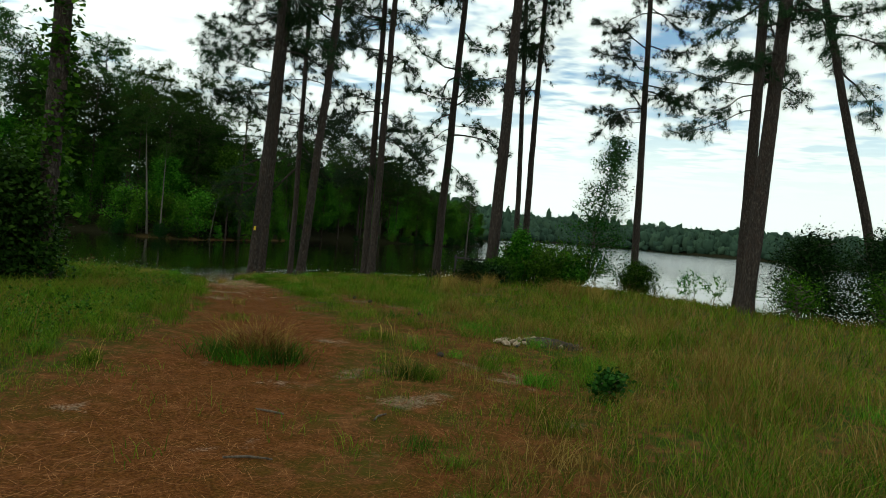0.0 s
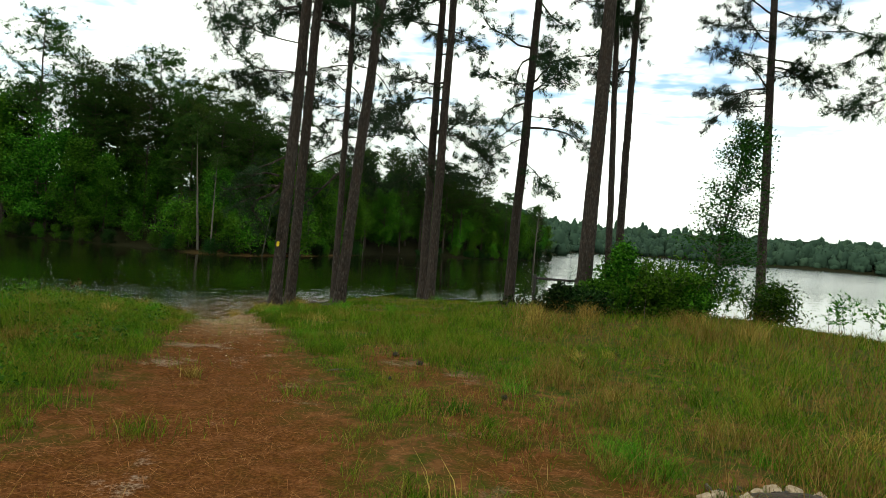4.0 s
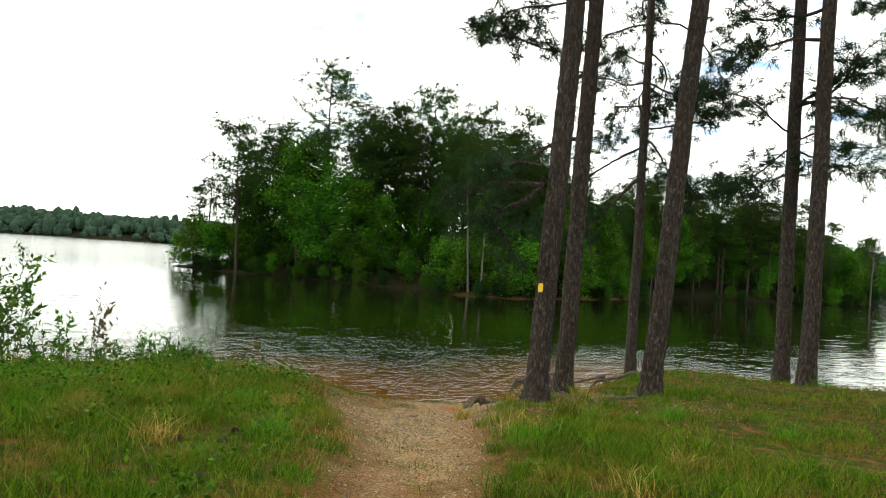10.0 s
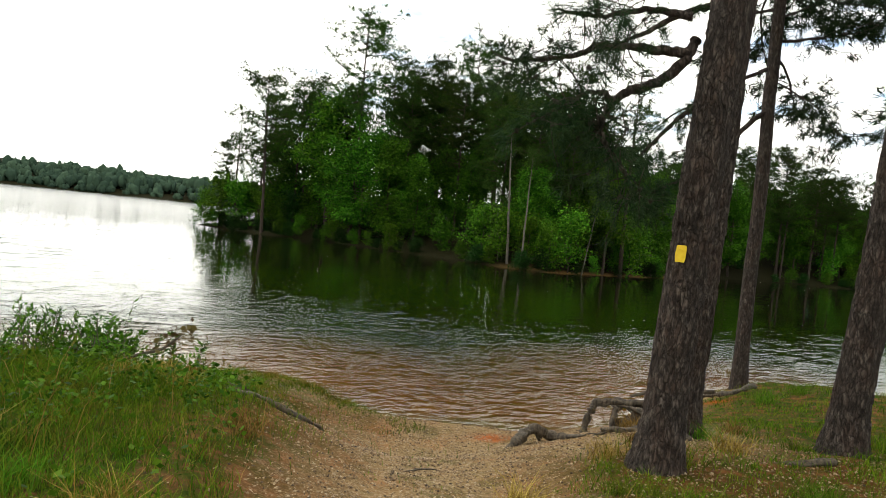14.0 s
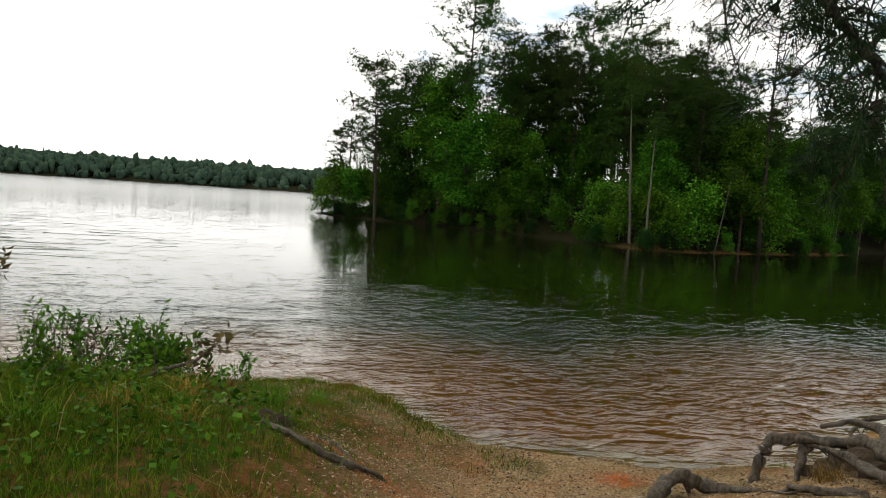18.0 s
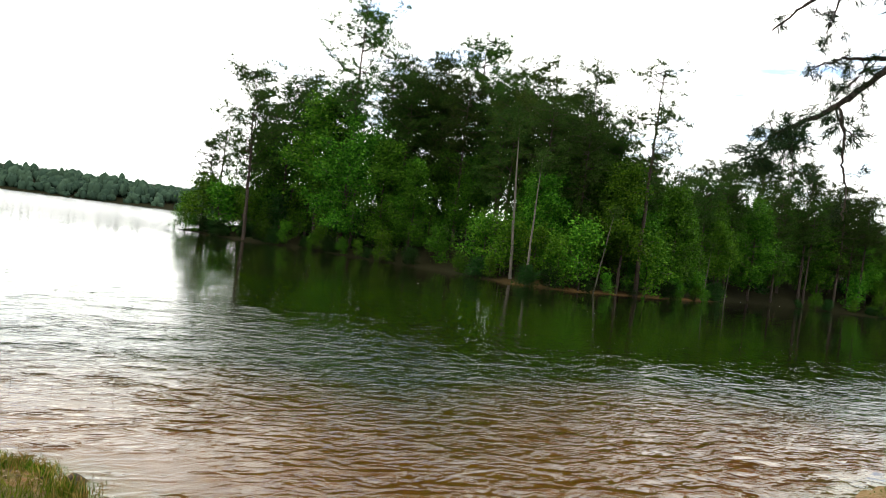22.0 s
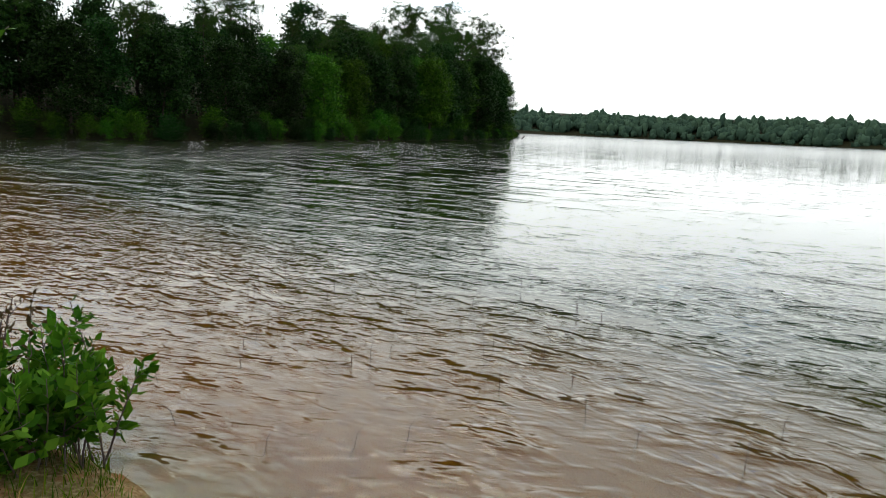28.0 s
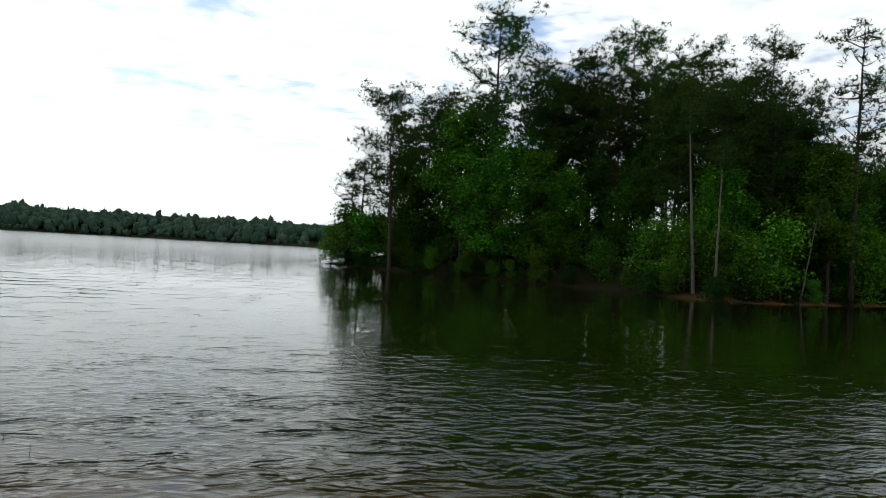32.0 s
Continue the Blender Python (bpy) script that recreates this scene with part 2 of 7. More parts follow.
def bark_material(name, dark, mid, light, scale=1.0, strength=1.0, dist=0.022):
    """Plated pine bark: long cells, dark cracks, flaky grain."""
    m, n, l, b = material(name)
    v = obj_coord(n)
    mp = n.new("ShaderNodeMapping"); mp.inputs["Scale"].default_value = (30 * scale, 30 * scale, 10 * scale)
    l.new(v, mp.inputs[0])
    vo = n.new("ShaderNodeTexVoronoi"); vo.feature = "DISTANCE_TO_EDGE"; vo.inputs["Scale"].default_value = 1.0
    vd = n.new("ShaderNodeTexVoronoi"); vd.inputs["Scale"].default_value = 1.0
    wob = n.new("ShaderNodeTexNoise"); wob.inputs["Scale"].default_value = 0.9; wob.inputs["Detail"].default_value = 5
    l.new(mp.outputs[0], wob.inputs["Vector"])
    add = n.new("ShaderNodeVectorMath"); add.operation = "MULTIPLY_ADD"; add.inputs[1].default_value = (2.2, 2.2, 2.2)
    l.new(wob.outputs["Color"], add.inputs[0]); l.new(mp.outputs[0], add.inputs[2])
    l.new(add.outputs[0], vo.inputs["Vector"]); l.new(add.outputs[0], vd.inputs["Vector"])
    fine = noise_tex(n, l, v, 60 * scale, 5, 0.6, (1, 1, 0.35))
    crack = n.new("ShaderNodeMapRange"); crack.inputs[1].default_value = 0.0; crack.inputs[2].default_value = 0.16
    l.new(vo.outputs["Distance"], crack.inputs[0])
    sepc = n.new("ShaderNodeSeparateColor"); l.new(vd.outputs["Color"], sepc.inputs[0])
    flake = noise_tex(n, l, v, 26 * scale, 7, 0.7, (1, 1, 0.35))
    blot = noise_tex(n, l, v, 7 * scale, 4, 0.6, (1, 1, 0.5))
    col = ramp(n, l, flake, [(0.32, dark), (0.5, mid), (0.66, light)])
    col = mix_col(n, l, math_node(n, l, "MULTIPLY", sepc.outputs[0], 0.5), col, mid)
    warm = mix3(mid, (0.16, 0.07, 0.035), 0.5)
    wm = n.new("ShaderNodeMapRange"); wm.inputs[1].default_value = 0.45; wm.inputs[2].default_value = 0.7; wm.inputs[4].default_value = 0.32
    l.new(blot, wm.inputs[0])
    col = mix_col(n, l, wm.outputs[0], col, warm)
    gap = math_node(n, l, "MULTIPLY", math_node(n, l, "SUBTRACT", 1.0, crack.outputs[0]), 0.62)
    col = mix_col(n, l, gap, col, dark)
    l.new(col, b.inputs["Base Color"])
    b.inputs["Roughness"].default_value = 0.92
    b.inputs["Specular IOR Level"].default_value = 0.2
    hgt = math_node(n, l, "ADD", math_node(n, l, "ADD", crack.outputs[0], math_node(n, l, "MULTIPLY", sepc.outputs[1], 0.7)), math_node(n, l, "MULTIPLY", flake, 1.4))
    bump(n, l, hgt, strength, dist, b)
    return m


def mix3(a, b, f):
    return tuple(x * (1 - f) + y * f for x, y in zip(a, b))


def plain_material(name, a, b_, scale, rough=0.8, bump_s=0.4, bump_d=0.01, stretch=None, detail=6):
    m, n, l, b = material(name)
    v = obj_coord(n)
    f1 = noise_tex(n, l, v, scale, detail, 0.6, stretch)
    f2 = noise_tex(n, l, v, scale * 0.12, 3)
    c = ramp(n, l, f1, [(0.3, a), (0.7, b_)])
    c = mix_col(n, l, math_node(n, l, "MULTIPLY", f2, 0.5), c, a)
    l.new(c, b.inputs["Base Color"]); b.inputs["Roughness"].default_value = rough
    bump(n, l, f1, bump_s, bump_d, b)
    return m


BARK = bark_material("pine_bark", (0.013, 0.0105, 0.009), (0.058, 0.045, 0.037), (0.16, 0.135, 0.115))
BARK_FAR = bark_material("shore_bark", (0.018, 0.014, 0.011), (0.055, 0.042, 0.034), (0.11, 0.088, 0.07), 0.6)
BARK_PALE = plain_material("pale_bark", (0.05, 0.042, 0.033), (0.145, 0.125, 0.10), 9, stretch=(1, 1, 0.3))
TWIG = plain_material("twig_bark", (0.05, 0.035, 0.028), (0.12, 0.09, 0.07), 30)
NEEDLE = leaf_material("pine_needles", (0.008, 0.02, 0.008), (0.018, 0.042, 0.015), (0.042, 0.075, 0.026), 0.5, 0.12)
NEEDLE_FAR = leaf_material("shore_pine_needles", (0.009, 0.028, 0.004), (0.026, 0.060, 0.009), (0.058, 0.102, 0.018), 0.6, 0.14)
NEEDLE_SOFT = leaf_material("yellow_green_needles", (0.016, 0.040, 0.005), (0.036, 0.075, 0.010), (0.07, 0.115, 0.02), 0.6, 0.12)
LEAF = leaf_material("broad_leaves", (0.010, 0.038, 0.003), (0.034, 0.112, 0.007), (0.095, 0.23, 0.016), 0.5, 0.25)
LEAF_BRIGHT = leaf_material("young_leaves", (0.016, 0.07, 0.005), (0.05, 0.16, 0.009), (0.13, 0.29, 0.022), 0.5, 0.28)
# Dark evergreen leaves; on far shrubs and spit trees, shade put into the colour.
LEAF_DARK = leaf_material("dark_and_shaded_leaves", (0.005, 0.018, 0.004), (0.012, 0.038, 0.007), (0.026, 0.065, 0.012), 0.5, 0.12)
LEAF_MID = leaf_material("dull_leaves", (0.008, 0.03, 0.004), (0.02, 0.062, 0.007), (0.045, 0.105, 0.014), 0.5, 0.15)
LEAF_BRONZE = leaf_material("bronze_leaves", (0.05, 0.03, 0.015), (0.09, 0.075, 0.025), (0.14, 0.12, 0.04), 0.5, 0.3)
GRASS = leaf_material("grass_blades", (0.016, 0.046, 0.003), (0.062, 0.135, 0.006), (0.17, 0.245, 0.016), 0.7, 0.25, (0.16, 0.125, 0.02))
GRASS_DEEP = leaf_material("deep_green_blades", (0.010, 0.036, 0.003), (0.03, 0.085, 0.006), (0.075, 0.15, 0.012), 0.7, 0.2)
GRASS_LUSH = leaf_material("lush_turf", (0.02, 0.08, 0.004), (0.065, 0.18, 0.009), (0.15, 0.28, 0.022), 0.7, 0.25, (0.12, 0.14, 0.02))
GRASS_DRY = leaf_material("dry_grass", (0.09, 0.058, 0.010), (0.24, 0.165, 0.032), (0.45, 0.34, 0.10), 0.7, 0.2)
STRAW = leaf_material("fallen_pine_straw", (0.05, 0.017, 0.005), (0.16, 0.058, 0.016), (0.36, 0.18, 0.068), 0.8, 0.05)
# Paler blue-green than near leaves: distance haze is put into this colour.
FAR_WOOD_HAZED = leaf_material("haze_tinted_far_woods", (0.034, 0.062, 0.045), (0.046, 0.082, 0.056), (0.062, 0.104, 0.066), 0.9, 0.05)
CONE = plain_material("pine_cone", (0.02, 0.013, 0.01), (0.07, 0.045, 0.03), 60)
ROOT = plain_material("weathered_root", (0.016, 0.012, 0.008), (0.16, 0.125, 0.082), 40, stretch=(1, 1, 0.3), bump_s=1.0, bump_d=0.025)
STONE = plain_material("pale_stone", (0.16, 0.10, 0.055), (0.46, 0.37, 0.25), 14, bump_s=0.8)
SOIL = plain_material("rotten_wood", (0.012, 0.008, 0.005), (0.06, 0.036, 0.02), 30, rough=1.0, bump_s=0.8)
EARTH = plain_material("bank_earth", (0.022, 0.015, 0.008), (0.11, 0.072, 0.038), 24, rough=1.0, bump_s=0.9, bump_d=0.02)
CHAR = plain_material("charred_wood", (0.008, 0.007, 0.006), (0.04, 0.032, 0.028), 30, bump_s=0.8)
CLAY = plain_material("red_clay", (0.10, 0.03, 0.011), (0.24, 0.075, 0.026), 14, bump_s=0.8, bump_d=0.03)
POST = plain_material("weathered_post", (0.016, 0.013, 0.011), (0.055, 0.046, 0.040), 20, stretch=(1, 1, 0.2))
BLAZE = plain_material("yellow_paint", (0.75, 0.5, 0.012), (0.85, 0.62, 0.03), 40, rough=0.6, bump_s=0.5)
PEBBLE_M, _n, _l, _b = material("gravel")
_c = ramp(_n, _l, _n.new("ShaderNodeNewGeometry").outputs["Random Per Island"], [(0, (0.035, 0.022, 0.012)), (0.3, (0.14, 0.085, 0.04)), (0.7, (0.28, 0.19, 0.10)), (1, (0.40, 0.31, 0.20))])
_l.new(_c, _b.inputs["Base Color"]); _b.inputs["Roughness"].default_value = 0.85


def ground_material():
    m, n, l, b = material("ground_soil")
    v = obj_coord(n)

    def at(name):
        a = n.new("ShaderNodeAttribute")
        a.attribute_name = name
        return a.outputs["Fac"]

    bare, sand, bed, rough_t = at("bare"), at("sand"), at("bed"), at("wild")
    f_fine, f_mid = noise_tex(n, l, v, 45, 6, 0.65), noise_tex(n, l, v, 6, 5, 0.6)
    turf = ramp(n, l, f_mid, [(0.36, (0.022, 0.045, 0.004)), (0.47, (0.045, 0.056, 0.008)), (0.55, (0.075, 0.045, 0.014)), (0.68, (0.13, 0.07, 0.026))])
    straw = ramp(n, l, f_fine, [(0.28, (0.030, 0.010, 0.0025)), (0.5, (0.085, 0.030, 0.007)), (0.72, (0.175, 0.072, 0.020))])
    dust = ramp(n, l, f_fine, [(0.3, (0.16, 0.10, 0.066)), (0.7, (0.36, 0.28, 0.21))])
    spot = n.new("ShaderNodeMapRange"); spot.inputs[1].default_value = 0.61; spot.inputs[2].default_value = 0.68
    l.new(math_node(n, l, "ADD", noise_tex(n, l, v, 1.25, 7, 0.62), math_node(n, l, "MULTIPLY", math_node(n, l, "SUBTRACT", f_fine, 0.5), 0.3)), spot.inputs[0])
    path = mix_col(n, l, math_node(n, l, "MULTIPLY", spot.outputs[0], 0.75), straw, dust)
    beach = ramp(n, l, f_fine, [(0.25, (0.085, 0.052, 0.022)), (0.5, (0.23, 0.155, 0.074)), (0.75, (0.50, 0.40, 0.25))])
    moss = n.new("ShaderNodeMapRange"); moss.inputs[1].default_value = 0.5; moss.inputs[2].default_value = 0.64; moss.inputs[4].default_value = 0.75
    l.new(noise_tex(n, l, v, 2.3, 6, 0.65), moss.inputs[0])
    beach = mix_col(n, l, moss.outputs[0], beach, (0.075, 0.07, 0.02))
    claymix = n.new("ShaderNodeMapRange"); claymix.inputs[1].default_value = 0.52; claymix.inputs[2].default_value = 0.7
    l.new(noise_tex(n, l, v, 1.3, 4), claymix.inputs[0])
    beach = mix_col(n, l, math_node(n, l, "MULTIPLY", claymix.outputs[0], 0.5), beach, (0.30, 0.11, 0.04))
    edge = math_node(n, l, "ADD", bare, math_node(n, l, "MULTIPLY", math_node(n, l, "SUBTRACT", f_mid, 0.5), 0.9), True)
    c = mix_col(n, l, edge, turf, path)
    c = mix_col(n, l, math_node(n, l, "ADD", sand, math_node(n, l, "MULTIPLY", math_node(n, l, "SUBTRACT", f_mid, 0.5), 0.6), True), c, beach)
    orange = ramp(n, l, f_mid, [(0.3, (0.19, 0.042, 0.007)), (0.7, (0.38, 0.09, 0.015))])
    c = mix_col(n, l, math_node(n, l, "ADD", at("clay"), math_node(n, l, "MULTIPLY", math_node(n, l, "SUBTRACT", f_mid, 0.5), 0.8), True), c, orange)
    # Deep bed: dark silt, with the water's absorption of light put into its colour.
    dim_silt = ramp(n, l, f_mid, [(0.3, (0.012, 0.022, 0.002)), (0.7, (0.021, 0.032, 0.004))])
    red = ramp(n, l, f_mid, [(0.3, (0.15, 0.050, 0.008)), (0.7, (0.25, 0.105, 0.025))])
    shallow = n.new("ShaderNodeMapRange"); shallow.inputs[1].default_value = 0.0; shallow.inputs[2].default_value = 0.07
    l.new(bed, shallow.inputs[0])
    deep = n.new("ShaderNodeMapRange"); deep.inputs[1].default_value = 0.1; deep.inputs[2].default_value = 0.7
    l.new(bed, deep.inputs[0])
    wetbed = mix_col(n, l, deep.outputs[0], red, dim_silt)
    c = mix_col(n, l, shallow.outputs[0], c, wetbed)
    # Woods floor: leaf litter taken near-black, the canopy's shade put into its colour.
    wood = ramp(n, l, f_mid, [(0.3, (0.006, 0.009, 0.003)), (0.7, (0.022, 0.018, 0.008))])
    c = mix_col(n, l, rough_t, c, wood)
    c = mix_col(n, l, at("brink"), c, ramp(n, l, f_mid, [(0.3, (0.07, 0.035, 0.012)), (0.7, (0.20, 0.115, 0.045))]))
    l.new(c, b.inputs["Base Color"])
    b.inputs["Roughness"].default_value = 0.95
    b.inputs["Specular IOR Level"].default_value = 0.03
    h = math_node(n, l, "ADD", f_fine, math_node(n, l, "MULTIPLY", f_mid, 1.5))
    bump(n, l, h, 0.7, 0.025, b)
    return m


def water_material():
    m, n, l, b = material("lake_water")
    v = obj_coord(n)

    def ripples(turn, long, short, detail):
        mp = n.new("ShaderNodeMapping"); mp.vector_type = "TEXTURE"
        mp.inputs["Rotation"].default_value = (0, 0, radians(turn)); mp.inputs["Scale"].default_value = (long, short, 1)
        l.new(v, mp.inputs[0])
        return noise_tex(n, l, mp.outputs[0], 1.0, detail, 0.5)

    def at(name):
        k = n.new("ShaderNodeAttribute"); k.attribute_name = name
        return k.outputs["Fac"]

    def crest(x):
        """Flat troughs and narrow crests."""
        top = math_node(n, l, "MAXIMUM", math_node(n, l, "SUBTRACT", x, 0.52), 0.0)
        return math_node(n, l, "MULTIPLY", math_node(n, l, "POWER", top, 1.2), 2.9)

    cross = math_node(n, l, "ADD", math_node(n, l, "MULTIPLY", crest(ripples(24, 0.42, 0.2, 2)), 0.4), math_node(n, l, "MULTIPLY", crest(ripples(96, 0.4, 0.2, 2)), 0.3))
    swell = math_node(n, l, "MULTIPLY", math_node(n, l, "ADD", cross, math_node(n, l, "ADD", crest(ripples(50, 0.72, 0.27, 2)), math_node(n, l, "MULTIPLY", crest(ripples(70, 0.6, 0.23, 2)), 0.8))), at("chop"))
    gust = n.new("ShaderNodeMapRange"); gust.inputs[1].default_value = 0.42; gust.inputs[2].default_value = 0.6; gust.inputs[3].default_value = 0.2; gust.inputs[4].default_value = 1.2
    l.new(ripples(58, 1.3, 0.8, 3), gust.inputs[0])
    swell = math_node(n, l, "MULTIPLY", swell, gust.outputs[0])
    small = math_node(n, l, "MULTIPLY", math_node(n, l, "ADD", crest(ripples(43, 0.36, 0.105, 1)), crest(ripples(78, 0.3, 0.09, 1))), at("ripple"))
    wind = n.new("ShaderNodeMapRange"); wind.inputs[1].default_value = 0.3; wind.inputs[2].default_value = 0.7; wind.inputs[3].default_value = 0.45; wind.inputs[4].default_value = 1.15
    l.new(noise_tex(n, l, v, 0.09, 2), wind.inputs[0])
    swell = math_node(n, l, "ADD", swell, math_node(n, l, "MULTIPLY", math_node(n, l, "ADD", crest(ripples(50, 3.2, 0.95, 2)), crest(ripples(66, 2.2, 0.7, 2))), at("open_chop")))
    h = math_node(n, l, "MULTIPLY", math_node(n, l, "ADD", swell, math_node(n, l, "MULTIPLY", small, 0.34)), wind.outputs[0])
    bump(n, l, h, 1.0, 0.075, b)
    b.inputs["Base Color"].default_value = (0.70, 0.82, 0.48, 1)
    l.new(at("blur"), b.inputs["Roughness"])
    b.inputs["IOR"].default_value = 1.333
    b.inputs["Transmission Weight"].default_value = 1.0
    return m


GROUND, WATER = ground_material(), water_material()

# ---------------------------------------------------------------- mesh helpers


def mesh_np(name, verts, faces, mat, smooth=False):
    """A mesh from arrays: faces is one (n, k) array or a list of such arrays."""
    me = bpy.data.meshes.new(name)
    groups = faces if isinstance(faces, list) else [faces]
    groups = [np.asarray(f, np.int32) for f in groups if len(f)]
    verts = np.asarray(verts, np.float32)
    me.vertices.add(len(verts)); me.vertices.foreach_set("co", verts.ravel())
    loops = np.concatenate([f.ravel() for f in groups])
    counts = np.concatenate([np.full(len(f), f.shape[1], np.int32) for f in groups])
    me.loops.add(len(loops)); me.loops.foreach_set("vertex_index", loops)
    me.polygons.add(len(counts))
    me.polygons.foreach_set("loop_start", np.concatenate([[0], np.cumsum(counts)[:-1]]).astype(np.int32))
    if smooth:
        me.polygons.foreach_set("use_smooth", np.ones(len(counts), bool))
    me.update(calc_edges=True)
    me.materials.append(mat)
    return me


def part(name, me, parent, label=""):
    ob = new(name, me)
    ob.parent = parent
    if label:
        tagged(ob, label)
    return ob


def thing(name, label, category, group="", at=(0, 0, 0)):
    ob = new(name)
    ob.empty_display_size = 0.2
    ob.location = at
    return tagged(ob, label, category, group)


def tube(pts, radii, sides=8, cap=True, bump_fn=None):
    """A tube along points: vertices and quads."""
    pts = np.asarray(pts, float); radii = np.asarray(radii, float)
    tang = np.gradient(pts, axis=0); tang /= np.linalg.norm(tang, axis=1)[:, None] + 1e-9
    ref = np.where(np.abs(tang[:, 2:3]) > 0.9, [[1.0, 0, 0]], [[0, 0, 1.0]])
    a = np.cross(tang, ref); a /= np.linalg.norm(a, axis=1)[:, None] + 1e-9
    b = np.cross(tang, a)
    th = np.linspace(0, 2 * np.pi, sides, endpoint=False)
    rr = radii[:, None] * np.ones((1, sides))
    if bump_fn is not None:
        rr = rr + bump_fn(th[None, :] * radii[:, None], np.cumsum(np.r_[0, np.linalg.norm(np.diff(pts, axis=0), axis=1)])[:, None] * np.ones((1, sides)), rr, th)
    ring = pts[:, None] + rr[..., None] * (np.cos(th)[None, :, None] * a[:, None] + np.sin(th)[None, :, None] * b[:, None])
    v = ring.reshape(-1, 3)
    i, j = np.meshgrid(np.arange(len(pts) - 1), np.arange(sides), indexing="ij")
    j2 = (j + 1) % sides
    f = np.stack([i * sides + j, i * sides + j2, (i + 1) * sides + j2, (i + 1) * sides + j], -1).reshape(-1, 4)
    if cap:
        top = np.arange((len(pts) - 1) * sides, len(pts) * sides)
        v = np.vstack([v, pts[-1:]]); c = len(v) - 1
        f = np.vstack([f, np.stack([top, np.roll(top, -1), np.full(sides, c), np.full(sides, c)], -1)[:, :4]])
    return v, f


def join(pieces):
    vs, fs, off = [], [], 0
    for v, f in pieces:
        vs.append(v); fs.append(np.asarray(f) + off); off += len(v)
    return np.vstack(vs), np.vstack(fs)


def unit(v):
    return v / (np.linalg.norm(v, axis=-1, keepdims=True) + 1e-9)


def tufts(centres, axes, r, per, length, width):
    """Sprays of pine needles: per thin triangles about each centre, fanned round its axis."""
    n = len(centres)
    d = unit(r.normal(size=(n, per, 3)) + 1.1 * axes[:, None])
    s = unit(np.cross(d, r.normal(size=(n, per, 3))))
    ln = length * r.uniform(0.6, 1.15, (n, per, 1))
    c = np.repeat(centres[:, None], per, 1) + r.normal(size=(n, per, 3)) * length * 0.18
    w = width * r.uniform(0.7, 1.3, (n, per, 1))
    tri = np.stack([c - s * w, c + s * w, c + d * ln + np.array([0, 0, -0.12]) * ln], 2)
    return tri.reshape(-1, 3), np.arange(n * per * 3).reshape(-1, 3)


def leaves(centres, r, per, spread, size, flat=0.55):
    """Clusters of pointed leaves (kites) about each centre."""
    n = len(centres)
    c = centres[:, None] + r.normal(size=(n, per, 3)) * spread
    d = unit(r.normal(size=(n, per, 3)) * [1, 1, flat])
    s = unit(np.cross(d, r.normal(size=(n, per, 3)) * [0.6, 0.6, 1]))
    ln = size * r.uniform(0.6, 1.25, (n, per, 1)); wd = ln * 0.36
    q = np.stack([c, c + d * ln * 0.5 + s * wd, c + d * ln, c + d * ln * 0.5 - s * wd], 2)
    return q.reshape(-1, 3), np.arange(n * per * 4).reshape(-1, 4)


def bent(start, direction, length, steps, r, droop=0.0, wander=0.12, lift=0.0):
    """Points along a wandering limb."""
    p, d, out = np.array(start, float), unit(np.array(direction, float)), []
    for k in range(steps + 1):
        out.append(p.copy())
        d = unit(d + r.normal(size=3) * wander + np.array([0, 0, -droop + lift * k / steps]))
        p = p + d * length / steps
    return np.array(out)

# ---------------------------------------------------------------- the land
# The lake's outline, anticlockwise from the cove on the left: near bank, far right shore, wooded point, far left shore, wooded spit.
SHORE = [(-42, -12), (-32, 2.5), (-22, 12.2), (-17.2, 17.3), (-15.0, 19.3), (-14.1, 21.0), (-13.2, 21.8), (-12.75, 22.4), (-12.2, 22.62), (-11.5, 22.5), (-10.75, 22.4),
         (-10.4, 22.55), (-9.95, 22.98), (-9.5, 23.4), (-8.95, 23.7), (-8.45, 24.25), (-8.2, 24.75), (-8.05, 25.4), (-8.1, 26.6), (-8.05, 28.0), (-7.8, 28.9), (-6.6, 29.3), (-4.6, 29.3), (-3, 30.1), (-1.2, 31.1),
         (1, 32.2), (3, 32.6), (5.5, 32.2), (8, 31.6), (10.5, 29.2), (12.5, 26.6), (15, 24.6), (20, 22.5), (30, 19), (60, 10), (130, -20), (260, 60), (300, 220), (150, 378), (66, 412), (34, 360), (8, 300),
         (5, 210), (-4, 180), (2, 139), (-4, 111), (-14, 100), (-21, 88), (-20.5, 74), (-24.4, 59), (-26.4, 56.5), (-34.8, 58.5), (-40.4, 58.1),
         (-49.5, 59.6), (-52.4, 56.2), (-57, 57.4), (-63.3, 57.4), (-67, 66), (-72, 100), (-110, 220), (-290, 360), (-400, 270), (-472, 175), (-505, 70), (-480, -60), (-260, -40),
         (-178, 28), (-160, 37.5), (-110, 25.4), (-78, 13.5), (-62.5, 6.8), (-54, 1.5), (-49.4, -3.4), (-45, -8)]
PATH_LINE = [(-0.9, -6), (-1.3, 0), (-1.9, 5), (-2.6, 9), (-4.2, 13), (-6.1, 17), (-7.9, 19.6), (-9.4, 22.2), (-9.9, 23.6)]
PATH_HALF = [1.5, 1.5, 1.35, 1.3, 0.85, 0.6, 1.0, 1.5, 1.0]
S = np.array(SHORE, float)
PL = np.array(PATH_LINE, float)


def seg_dist(p, a, b):
    ab = b - a
    t = np.clip(((p - a) @ ab) / (ab @ ab), 0, 1)
    return np.linalg.norm(p - a - t[:, None] * ab, axis=1), t


